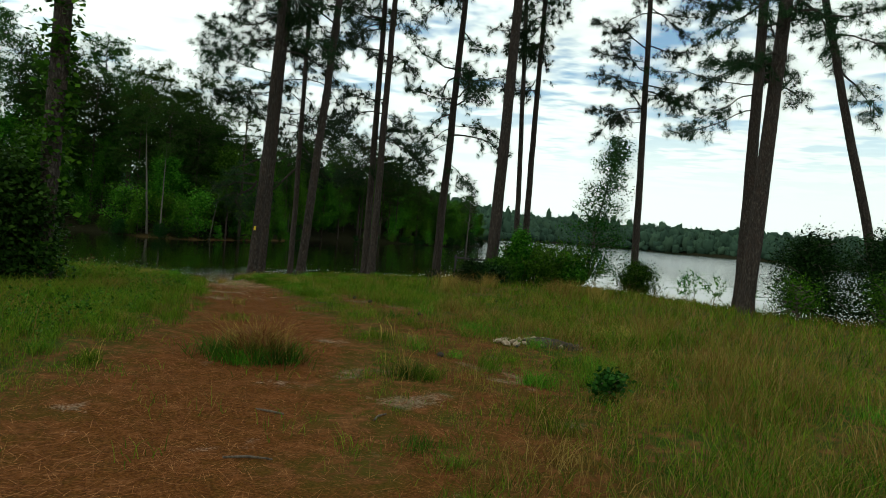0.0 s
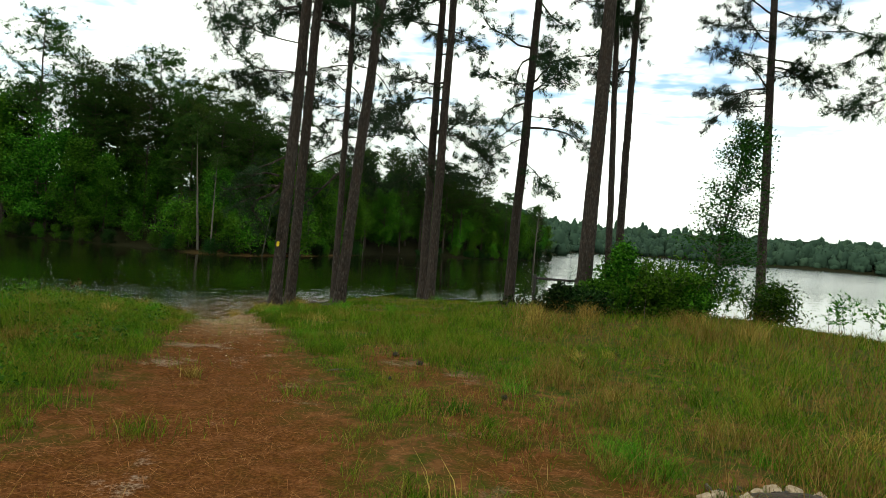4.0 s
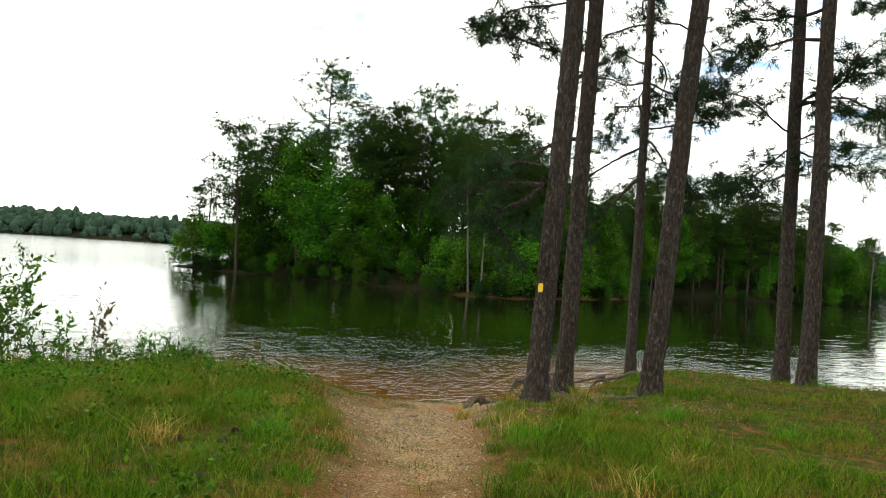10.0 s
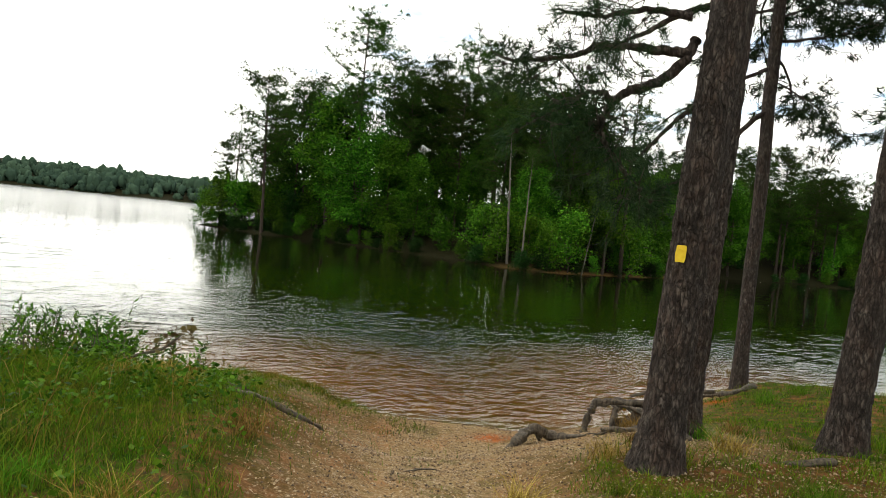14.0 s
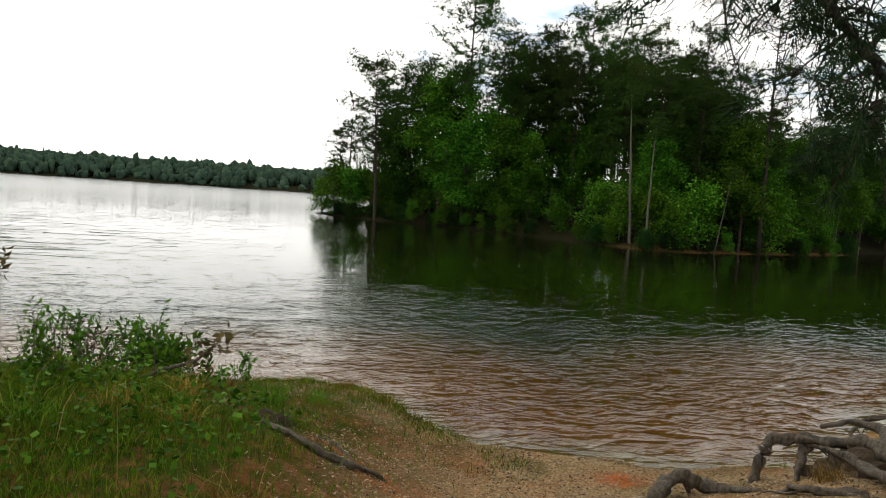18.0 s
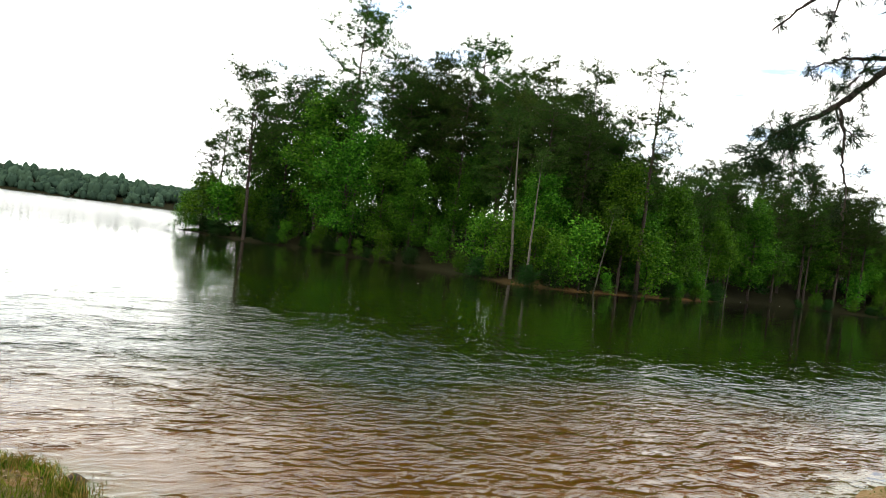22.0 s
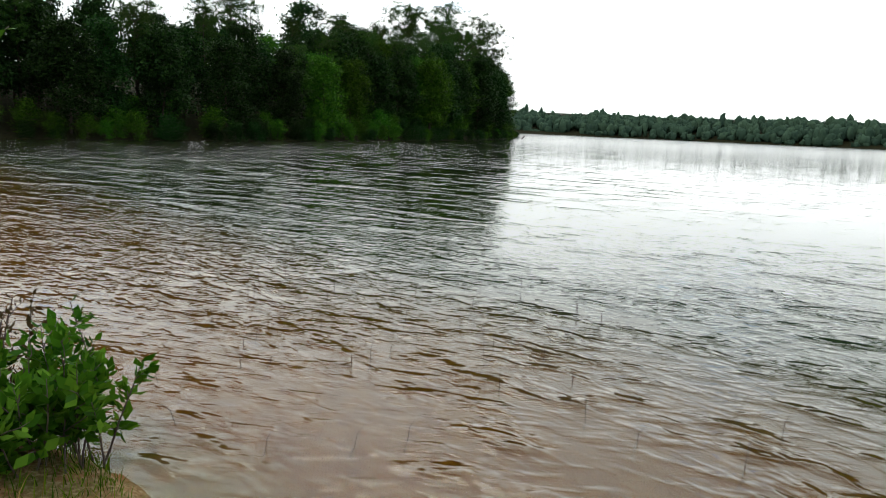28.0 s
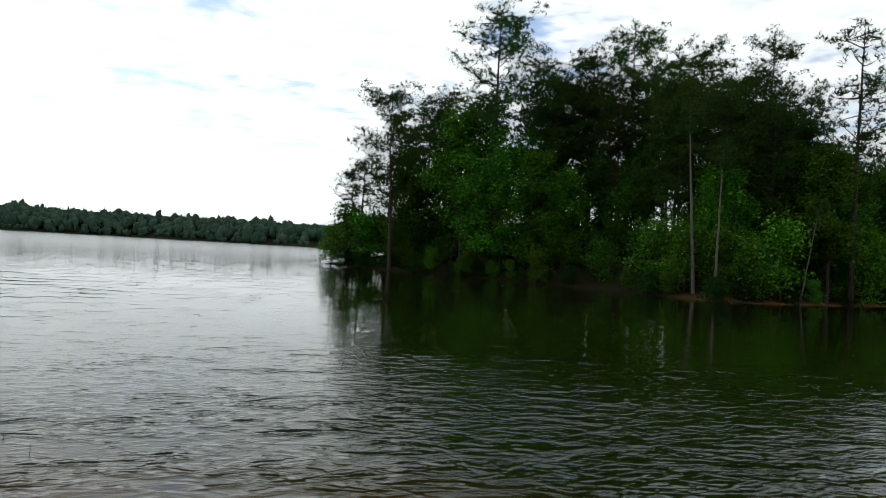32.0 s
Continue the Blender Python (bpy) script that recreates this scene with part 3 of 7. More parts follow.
def shore_distance(p):
    """Metres inland (positive) or out on the lake (negative)."""
    best = np.full(len(p), 1e9)
    inside = np.zeros(len(p), bool)
    for i in range(len(S)):
        a, b = S[i], S[(i + 1) % len(S)]
        best = np.minimum(best, seg_dist(p, a, b)[0])
        if a[1] != b[1]:
            cross = (a[1] > p[:, 1]) != (b[1] > p[:, 1])
            x = a[0] + (p[:, 1] - a[1]) * (b[0] - a[0]) / (b[1] - a[1])
            inside ^= cross & (p[:, 0] < x)
    return np.where(inside, -best, best)


def path_distance(p):
    """Distance to the path's middle, over its half width there."""
    best = np.full(len(p), 1e9)
    for i in range(len(PL) - 1):
        d, t = seg_dist(p, PL[i], PL[i + 1])
        best = np.minimum(best, d / (PATH_HALF[i] + t * (PATH_HALF[i + 1] - PATH_HALF[i])))
    return best


LITTER = np.array([(0.2, -4), (0.3, 4), (0.3, 7.6), (-0.7, 11), (-2.6, 14)], float)
LITTER_HALF = [0.9, 1.0, 1.0, 0.8, 0.4]


def litter(p):
    """1 in the middle of the straw-strewn ground beside the path, 0 outside."""
    best = np.full(len(p), 1e9)
    for i in range(len(LITTER) - 1):
        d, t = seg_dist(p, LITTER[i], LITTER[i + 1])
        best = np.minimum(best, d / (LITTER_HALF[i] + t * (LITTER_HALF[i + 1] - LITTER_HALF[i])))
    return np.clip(1.5 - best, 0, 1)


def landing(p):
    """1 on the trodden gravel under the pines at the landing."""
    return np.clip(1.7 - np.hypot((p[:, 0] + 8.0) / 1.35, (p[:, 1] - 22.5) / 1.0), 0, 1)


def under_pines(p):
    """1 on the thin, trodden turf between the pines beside the landing."""
    return np.clip(1.7 - np.hypot((p[:, 0] + 6.1) / 1.3, (p[:, 1] - 21.3) / 1.2), 0, 1)


def lump(p, scale, seed):
    """A cheap smooth unevenness from a few crossed waves."""
    r = np.random.default_rng(seed)
    out = 0
    for _ in range(6):
        a, ph, k = r.uniform(0, 6.28), r.uniform(0, 6.28), r.uniform(0.6, 1.6) / scale
        out = out + np.sin((p[:, 0] * np.cos(a) + p[:, 1] * np.sin(a)) * k * 6.28 + ph)
    return out / 6


def ground_height(p):
    p = np.asarray(p, float).reshape(-1, 2)
    d = shore_distance(p) + 0.12 * lump(p, 1.3, 3) * (np.hypot(p[:, 0] + 5, p[:, 1] - 15) < 60)
    land = np.interp(d, [0, 0.25, 1.0, 2.0, 3.5, 6, 10, 16, 40], [0, 0.2, 0.5, 0.72, 0.92, 1.13, 1.32, 1.42, 1.5])
    low = np.clip(1.7 - np.hypot((p[:, 0] + 12.0) / 2.0, (p[:, 1] - 22.0) / 1.5), 0, 1)
    land = land * (1 - low) + low * np.interp(d, [0, 0.07, 0.6, 1.6, 3, 5], [0, 0.17, 0.24, 0.43, 0.76, 1.05])
    trough = np.clip(1.35 - path_distance(p), 0, 1) * np.interp(d, [0, 0.3, 1, 2.5, 5, 9], [0, 0.16, 0.42, 0.42, 0.26, 0.04])
    land = np.maximum(land - trough, 0.02 + 0.05 * np.clip(d, 0, 3))
    far = np.hypot(p[:, 0] + 5, p[:, 1] - 15)
    land = land + np.interp(far, [60, 200], [0, 1]) * np.clip(d - 8, 0, 220) * 0.07
    land = land + np.interp(np.hypot(p[:, 0] + 3, p[:, 1] - 12), [34, 44], [0, 1]) * np.interp(d, [0, 1.5, 6, 20, 40], [0, 0.1, 1.3, 3.2, 4.5])
    land = land * np.where(far > 40, np.interp(d, [0, 1, 4, 9], [0.2, 0.25, 0.65, 1.0]), 1.0)
    land = land + 0.03 * lump(p, 2.1, 1) * np.clip(d, 0, 1) + 0.015 * lump(p, 0.6, 2) * np.clip(d, 0, 1)
    bed = np.interp(-d, [0, 0.6, 1.5, 3, 6, 12, 30], [0, -0.07, -0.17, -0.36, -0.9, -1.8, -3.0])
    return np.where(d > 0, land, bed)


def gz(x, y):
    return float(ground_height([(x, y)])[0])


def axis_steps(lo, hi, fine_lo, fine_hi, fine):
    core = np.arange(fine_lo, fine_hi + 1e-6, fine)
    out, step, x = [], fine, fine_hi
    while x < hi:
        step *= 1.12; x += step; out.append(x)
    low, step, x = [], fine, fine_lo
    while x > lo:
        step *= 1.12; x -= step; low.append(x)
    return np.r_[low[::-1], core, out]


gx, gy = axis_steps(-1500, 1500, -16, 11, 0.12), axis_steps(-1300, 1500, -3, 34, 0.12)
GX, GY = np.meshgrid(gx, gy, indexing="ij")
gp = np.stack([GX.ravel(), GY.ravel()], 1)
g_h = ground_height(gp)
g_d = shore_distance(gp)
g_pd = path_distance(gp)
ii, jj = np.meshgrid(np.arange(len(gx) - 1), np.arange(len(gy) - 1), indexing="ij")
k0 = ii * len(gy) + jj
quads = np.stack([k0, k0 + len(gy), k0 + len(gy) + 1, k0 + 1], -1).reshape(-1, 4)
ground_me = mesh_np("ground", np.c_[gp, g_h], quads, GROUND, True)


def point_attr(me, name, values):
    a = me.attributes.new(name, "FLOAT", "POINT")
    a.data.foreach_set("value", np.asarray(values, np.float32))


near_home = np.hypot(gp[:, 0] + 3, gp[:, 1] - 12) < 36
point_attr(ground_me, "bare", np.maximum(np.clip(1.5 - g_pd + 0.35 * lump(gp, 1.1, 5), 0, 1), np.maximum(0.9 * litter(gp), 0.7 * under_pines(gp)) * np.clip(0.75 + 0.5 * lump(gp, 0.8, 6), 0, 1)) * near_home)
sandy = np.clip(1.25 - g_pd, 0, 1) * np.clip((gp[:, 1] - 13.5) / 4, 0, 1)
sandy = np.maximum(sandy, np.clip(1.1 - g_d / 0.7, 0, 1) * 0.8 * (np.hypot(gp[:, 0] + 9, gp[:, 1] - 24) < 6))
sandy = np.maximum(sandy, landing(gp) * 0.9)
point_attr(ground_me, "sand", sandy * near_home)
spot_ = lambda x, y, rx, ry: np.clip(1.5 - np.hypot((gp[:, 0] - x) / rx, (gp[:, 1] - y) / ry), 0, 1)
point_attr(ground_me, "clay", np.maximum.reduce([spot_(-7.5, 26.3, 0.16, 0.18), 0.9 * spot_(-9.2, 22.9, 0.22, 0.16), 0.35 * spot_(-9.9, 20.7, 0.4, 0.25), 0.3 * spot_(-8.2, 23.6, 0.2, 0.2)]) - 0.02)
point_attr(ground_me, "bed", np.where(near_home, np.clip(-g_h, 0, 1.2) / 1.2, (g_h < 0) * 1.0))
point_attr(ground_me, "brink", np.clip(1.2 - np.abs(g_d - 0.35) / 0.6, 0, 1) * (~near_home) * (np.hypot(gp[:, 0] + 27, gp[:, 1] - 62) < 17))
# All ground beyond the near bank takes the shade-darkened woods floor.
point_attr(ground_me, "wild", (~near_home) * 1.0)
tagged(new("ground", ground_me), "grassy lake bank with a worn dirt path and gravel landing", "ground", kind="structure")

wx, wy = axis_steps(-520, 320, -24, -3, 0.2), axis_steps(-80, 430, 20, 38, 0.2)
WX, WY = np.meshgrid(wx, wy, indexing="ij")
WP = np.stack([WX.ravel(), WY.ravel()], 1)
w_off, w_far = -shore_distance(WP), np.hypot(WP[:, 0] + 10, WP[:, 1] - 22)
ii, jj = np.meshgrid(np.arange(len(wx) - 1), np.arange(len(wy) - 1), indexing="ij")
k0 = ii * len(wy) + jj
water = new("water", mesh_np("water", np.c_[WP, np.zeros(len(WP))], np.stack([k0, k0 + len(wy), k0 + len(wy) + 1, k0 + 1], -1).reshape(-1, 4), WATER, True))
near_edge = np.clip(0.36 + w_off / 5.5, 0.36, 1.0)
point_attr(water.data, "chop", np.interp(w_far, [0, 6, 10, 15, 28, 45, 90, 200], [1.8, 1.5, 0.6, 0.15, 0.07, 0.06, 0.05, 0.03]) * near_edge * (1 + 5 * np.clip((23 - WP[:, 1]) / 8, 0, 1) * np.clip((w_far - 8) / 10, 0, 1)) * (1 + 2.5 * np.clip((WP[:, 0] + 11.5) / 2.5, 0, 1) * np.clip((WP[:, 1] - 24) / 3, 0, 1) * np.clip((45 - WP[:, 1]) / 8, 0, 1)))
point_attr(water.data, "open_chop", np.interp(w_far, [10, 22, 60, 110], [0.0, 0.8, 1.5, 0.3]) * np.interp(WP[:, 1], [18, 26, 32], [4.2, 0.9, 0.2]) * np.interp(WP[:, 0], [-12, -4], [1.0, 1.6]))
point_attr(water.data, "ripple", np.interp(w_far, [0, 8, 14, 22, 35], [0.7, 0.5, 0.12, 0.04, 0.0]) * near_edge * (1 + 3.0 * np.clip((23 - WP[:, 1]) / 6, 0, 1)))
point_attr(water.data, "blur", np.interp(w_far, [0, 15, 50, 75, 130], [0.015, 0.02, 0.05, 0.10, 0.16]) + 0.03 * np.clip((WP[:, 0] + 8) / 14, 0, 1) * np.clip((w_far - 12) / 14, 0, 1) * (w_far < 140) + 0.15 * np.clip((21 - WP[:, 1]) / 8, 0, 1) * np.clip((w_far - 12) / 10, 0, 1) * (w_far < 140))
water.visible_shadow = False
tagged(water, "rippled green-brown lake water, clear over the sandy shallows", "water", kind="structure")

# ---------------------------------------------------------------- trees


def bark_plates(r0, seed):
    """Radius offsets for plated bark: raised cells parted by cracks."""
    r = np.random.default_rng(seed)

    def fn(arc, along, rr, th):
        shape = arc.shape
        per = 2 * np.pi * r0
        n_seed = int(per * along.max() / (0.045 * 0.13)) + 8
        su, sv = r.uniform(0, per, n_seed), r.uniform(0, along.max() + 0.1, n_seed)
        hgt = r.uniform(0.4, 1.0, n_seed)
        u = (th[None, :] * r0 * np.ones(shape)).ravel(); v = along.ravel()
        out = np.zeros(len(u))
        q = np.stack([u, v], 1)
        u, v = u + 0.022 * lump(q, 0.16, seed) + 0.010 * lump(q, 0.05, seed + 2), v + 0.05 * lump(q, 0.2, seed + 1)
        for lo in range(0, len(u), 2000):
            du = np.abs(u[lo:lo + 2000, None] - su[None]); du = np.minimum(du, per - du)
            dist = np.hypot(du / 0.036, (v[lo:lo + 2000, None] - sv[None]) / 0.13)
            two = np.argpartition(dist, 1, axis=1)[:, :2]
            a = np.take_along_axis(dist, two, 1); a.sort(axis=1)
            first = dist.argmin(1)
            out[lo:lo + 2000] = np.clip((a[:, 1] - a[:, 0]) * 3.2, 0, 1) * hgt[first]
        return (out.reshape(shape) - 0.45) * 0.017
    return fn


def trunk_points(height, lean, r, steps, sway=0.05):
    z = np.linspace(0, height, steps)
    w = np.cumsum(r.normal(size=(steps, 2)) * sway, axis=0) * (height / steps) * 0.6
    w -= w[0]
    return np.c_[lean[0] * z + w[:, 0], lean[1] * z + w[:, 1], z]


def pine(name, base, radius, height, lean, seed, crown_from, label, group, crown_r=3.4, limbs=34, plates=False, first_limbs=(), dense=1.0):
    """A tall bare-stemmed pine: trunk with flared foot, wandering limbs, crown of needle sprays."""
    r = np.random.default_rng(seed)
    root = thing(name, label, "tree", group, base)
    steps = 46
    pts = trunk_points(height, lean, r, steps, 0.022)
    zz = pts[:, 2]
    rad = radius * (1 - 0.72 * (zz / height) ** 1.1) + radius * 0.45 * np.exp(-zz / 0.22)
    pts[0, 2] = -0.25
    if plates:
        fine = np.r_[np.arange(-0.25, 4.6, 0.03), zz[zz > 4.7]]
        fp = np.stack([np.interp(fine, zz, pts[:, k]) for k in range(2)] + [fine], 1)
        fr = np.interp(np.maximum(fine, 0), zz, rad) + 0
        fr = radius * (1 - 0.72 * (np.maximum(fine, 0) / height) ** 1.1) + radius * 0.5 * np.exp(-np.maximum(fine, 0) / 0.2)
        pv, pf = tube(fp, fr, 44, bump_fn=bark_plates(radius, seed))
    else:
        pv, pf = tube(pts, rad, 14)
    part("trunk", mesh_np("trunk", pv, pf, BARK, True), root)
    cen, axs = [], []
    todo = [(z, r.uniform(0, 6.283), crown_r * r.uniform(0.55, 1.1) * np.interp(z, [crown_from, crown_from + (height - crown_from) * 0.35, height], [0.8, 1.0, 0.25]), r.uniform(-0.25, 0.35), 1.0)
            for z in np.sort(r.uniform(crown_from, height, limbs))]
    todo += [(z, az, ln, up_, thick) for z, az, ln, up_, thick in first_limbs]
    for z, az, ln, rise, thick in todo:
        start = np.array([np.interp(z, zz, pts[:, k]) for k in range(3)])
        d = np.array([math.cos(az), math.sin(az), rise])
        lp = bent(start, d, ln, 9, r, droop=0.05, wander=0.17, lift=0.06)
        lr = np.interp(z, zz, rad) * 0.30 * thick
        wood = [tube(lp, np.linspace(lr, 0.012, 10), 6)]
        for k in range(3, 10):
            for _ in range(max(1, int(3 * dense))):
                sd_ = unit(lp[min(k, 9)] - lp[k - 1]) * 0.6 + r.normal(size=3) * [0.7, 0.7, 0.35]
                sl = r.uniform(0.35, 0.9) * (1.15 - 0.06 * k)
                sp = bent(lp[k], sd_, sl, 3, r, droop=0.04, wander=0.2)
                if r.random() < 0.5:
                    wood.append(tube(sp, np.linspace(0.012, 0.005, 4), 3))
                for q in (1, 2, 3, 3):
                    cen.append(sp[q] + r.normal(size=3) * 0.05); axs.append(unit(sp[q] - sp[q - 1]))
        part("limb", mesh_np("limb", *join(wood), BARK, True), root)
    tv, tf = tufts(np.array(cen), np.array(axs), r, 20, 0.2, 0.0085)
    tagged(part("crown", mesh_np("crown", tv, tf, NEEDLE), root), kind="stuff")
    return root


def base_at(x, y, sink=0.0):
    return (x, y, gz(x, y) - sink)


NEARG = "tall pines on the bank"
PINES = {}


def bank_pine(key, x, y, radius, lean, crown_from, seed, label="tall pine with plated grey-brown bark on the grassy bank", height=24, **kw):
    PINES[key] = pine("pine_tree", base_at(x, y), radius, height, lean, seed, crown_from, label, NEARG, **kw)


# leans are metres of drift per metre of height
bank_pine("B1", -6.76, 20.83, 0.143, (0.043, -0.012), 8.5, 11, "tall pine with plated bark and a yellow trail blaze", plates=True, first_limbs=((5.6, 3.5, 2.3, -0.02, 0.45), (6.3, 3.2, 2.3, 0.0, 0.45), (7.0, 3.9, 2.2, 0.05, 0.45), (7.4, 0.4, 2.0, 0.0, 0.45)))
bank_pine("B2", -7.02, 22.51, 0.138, (0.026, -0.003), 7.5, 12, "tall pine on a washed-out bank with bare roots", plates=True, first_limbs=((5.4, 2.8, 1.8, -0.05, 0.6), (6.2, 3.6, 2.2, 0.0, 0.6)))
bank_pine("C", -5.74, 22.78, 0.148, (0.047, 0.036), 8.0, 13, plates=True)
bank_pine("C1", -7.55, 28.27, 0.118, (-0.022, 0.052), 5.6, 14, "slim pine at the water's edge above red clay", limbs=36, first_limbs=((6.3, 1.2, 2.4, 0.1, 0.8), (5.2, 0.2, 1.6, -0.1, 0.5)))
bank_pine("D1", -4.39, 27.98, 0.15, (-0.006, -0.006), 5.4, 15, crown_r=2.9, limbs=38, first_limbs=((4.4, 2.4, 1.6, 0.0, 0.5), (4.9, 5.6, 1.9, -0.1, 0.6), (5.2, 3.6, 2.0, 0.1, 0.6)))
bank_pine("D2", -3.84, 26.15, 0.148, (0.002, 0.013), 5.8, 16, crown_r=3.0, limbs=38, first_limbs=((4.6, 3.0, 1.8, -0.1, 0.6), (5.2, 0.6, 2.2, 0.1, 0.6)))
bank_pine("E", -1.54, 29.86, 0.19, (0.028, 0.007), 6.4, 17, limbs=38, first_limbs=((5.4, 0.2, 1.4, -0.2, 0.5), (6.2, 3.4, 2.4, -0.3, 0.6), (7.5, 3.0, 2.4, -0.2, 0.8), (6.9, 3.7, 2.2, -0.35, 0.6), (8.2, 3.3, 2.2, -0.2, 0.6), (7.0, 0.2, 1.8, -0.1, 0.5)))
bank_pine("G", 0.72, 24.77, 0.222, (0.012, 0.004), 11.0, 18, "stout pine with scaly bark beside leafy bushes", height=26)
bank_pine("H1", 1.92, 29.98, 0.125, (-0.042, -0.006), 9.5, 19, "slim pine behind the lakeside bushes", limbs=18, crown_r=2.2)
bank_pine("H2", 2.33, 31.02, 0.155, (-0.005, 0.0), 8.5, 20, "slim pine behind the lakeside bushes", limbs=20, crown_r=2.4)
bank_pine("I", 7.19, 30.27, 0.17, (-0.025, 0.031), 8.2, 21, first_limbs=((8.2, 3.3, 2.6, 0.0, 0.7), (7.8, 2.9, 1.9, -0.2, 0.5), (9.4, 3.4, 2.4, -0.15, 0.6), (10.4, 3.0, 2.4, 0.0, 0.6), (9.0, 6.0, 1.4, 0.0, 0.5)))
bank_pine("J1", 9.43, 24.07, 0.225, (-0.013, 0.026), 7.4, 22, "tall straight pine at the edge of the bank", first_limbs=((7.0, 3.1, 3.2, 0.0, 0.5), (7.9, 2.8, 3.4, -0.05, 0.5), (7.5, 3.6, 2.6, 0.0, 0.5), (8.6, 3.2, 3.0, 0.0, 0.5)))
bank_pine("J2", 7.75, 19.35, 0.225, (0.043, 0.019), 6.8, 23, "stout slanting pine in the tall grass")
bank_pine("K", 13.52, 22.52, 0.16, (-0.276, 0.011), 7.0, 24, "leaning pine at the edge of the bank", crown_r=2.6)
bank_pine("L", -7.51, 11.62, 0.17, (0.005, 0.008), 12.0, 25, "pine stem wrapped in climbing ivy")


def low_limb(tree, pts, r0, r1, seed, from_k=0.25, per=5, at=(-6.78, 20.72, 0.91), needles=16, thick=0.0026, length=0.12, reach=1.0):
    """A gnarled low limb with short twigs, needle sprays and clinging cones; points relative to the place named by at."""
    r = np.random.default_rng(seed)
    pts = np.array(pts, float) + np.array(at) - np.array(tree.location)
    t = np.linspace(0, len(pts) - 1, 7 * len(pts))
    lp = np.stack([np.interp(t, np.arange(len(pts)), pts[:, k]) for k in range(3)], 1)
    for _ in range(3):
        lp[1:-1] = (lp[:-2] + 2 * lp[1:-1] + lp[2:]) / 4
    lp += r.normal(size=lp.shape) * 0.006
    wood = [tube(lp, np.linspace(r0, r1, len(lp)) * r.uniform(0.88, 1.15, len(lp)), 8)]
    cen, axs, tips = [], [], []
    for k in range(int(from_k * len(lp)), len(lp)):
        for _ in range(per if r.random() < 0.45 else 0):
            sp = bent(lp[k], r.normal(size=3) * [1, 1, 0.7] + [0, 0, -0.15], r.uniform(0.12, 0.42) * reach, 3, r, droop=0.05, wander=0.3)
            if r.random() < 0.6:
                wood.append(tube(sp, np.linspace(0.006, 0.003, 4), 3))
            tips.append(sp[2])
            for q in (2, 3, 3):
                cen.append(sp[q]); axs.append(unit(sp[q] - sp[q - 1]))
    limb = part("limb", mesh_np("limb", *join(wood), BARK, True), tree)
    tagged(part("needles", mesh_np("needles", *tufts(np.array(cen), np.array(axs), r, needles, length, thick), NEEDLE), limb), kind="stuff")
    return limb, tips


LB1, tips_a = low_limb(PINES["B1"], [(0.0, 0.0, 3.0), (-0.05, -0.04, 2.83), (-0.18, -0.15, 2.67), (-0.32, -0.3, 2.59), (-0.42, -0.36, 2.5), (-0.42, -0.42, 2.41), (-0.46, -0.45, 2.31), (-0.4, -0.4, 2.2), (-0.28, -0.36, 2.05), (-0.2, -0.35, 1.9)], 0.042, 0.012, 71, 0.45, 4)
LB2, tips_b = low_limb(PINES["B1"], [(-0.42, -0.36, 2.5), (-0.46, -0.37, 2.56), (-0.54, -0.43, 2.56), (-0.65, -0.52, 2.47), (-0.76, -0.61, 2.36), (-0.86, -0.7, 2.3)], 0.024, 0.008, 72, 0.45, 4)
LB3, tips_c = low_limb(PINES["B1"], [(-0.03, -0.03, 2.9), (-0.18, -0.14, 2.89), (-0.35, -0.28, 2.89), (-0.54, -0.43, 2.86), (-0.65, -0.52, 2.78), (-0.84, -0.68, 2.72), (-1.01, -0.81, 2.71)], 0.036, 0.01, 73, 0.35, 5)
low_limb(PINES["B1"], [(-0.05, 0.0, 3.15), (-0.3, -0.1, 3.2), (-0.6, -0.3, 3.1), (-0.9, -0.4, 3.15)], 0.03, 0.01, 74, 0.4, 5)
B2_AT, HERE = (-7.1, 22.7, 0.91), (0, 0, 0)
low_limb(PINES["B2"], [(0.0, 0.0, 3.1), (-0.2, 0.05, 2.95), (-0.4, 0.1, 2.8), (-0.62, 0.1, 2.55), (-0.8, 0.15, 2.4)], 0.035, 0.01, 75, 0.35, 2, B2_AT, 30, 0.0022, 0.13, 0.6)
low_limb(PINES["B2"], [(0.0, 0.0, 3.9), (-0.3, -0.2, 3.8), (-0.7, -0.35, 3.55), (-1.1, -0.4, 3.4)], 0.04, 0.012, 76, 0.3, 2, B2_AT, 30, 0.0022, 0.13, 0.6)
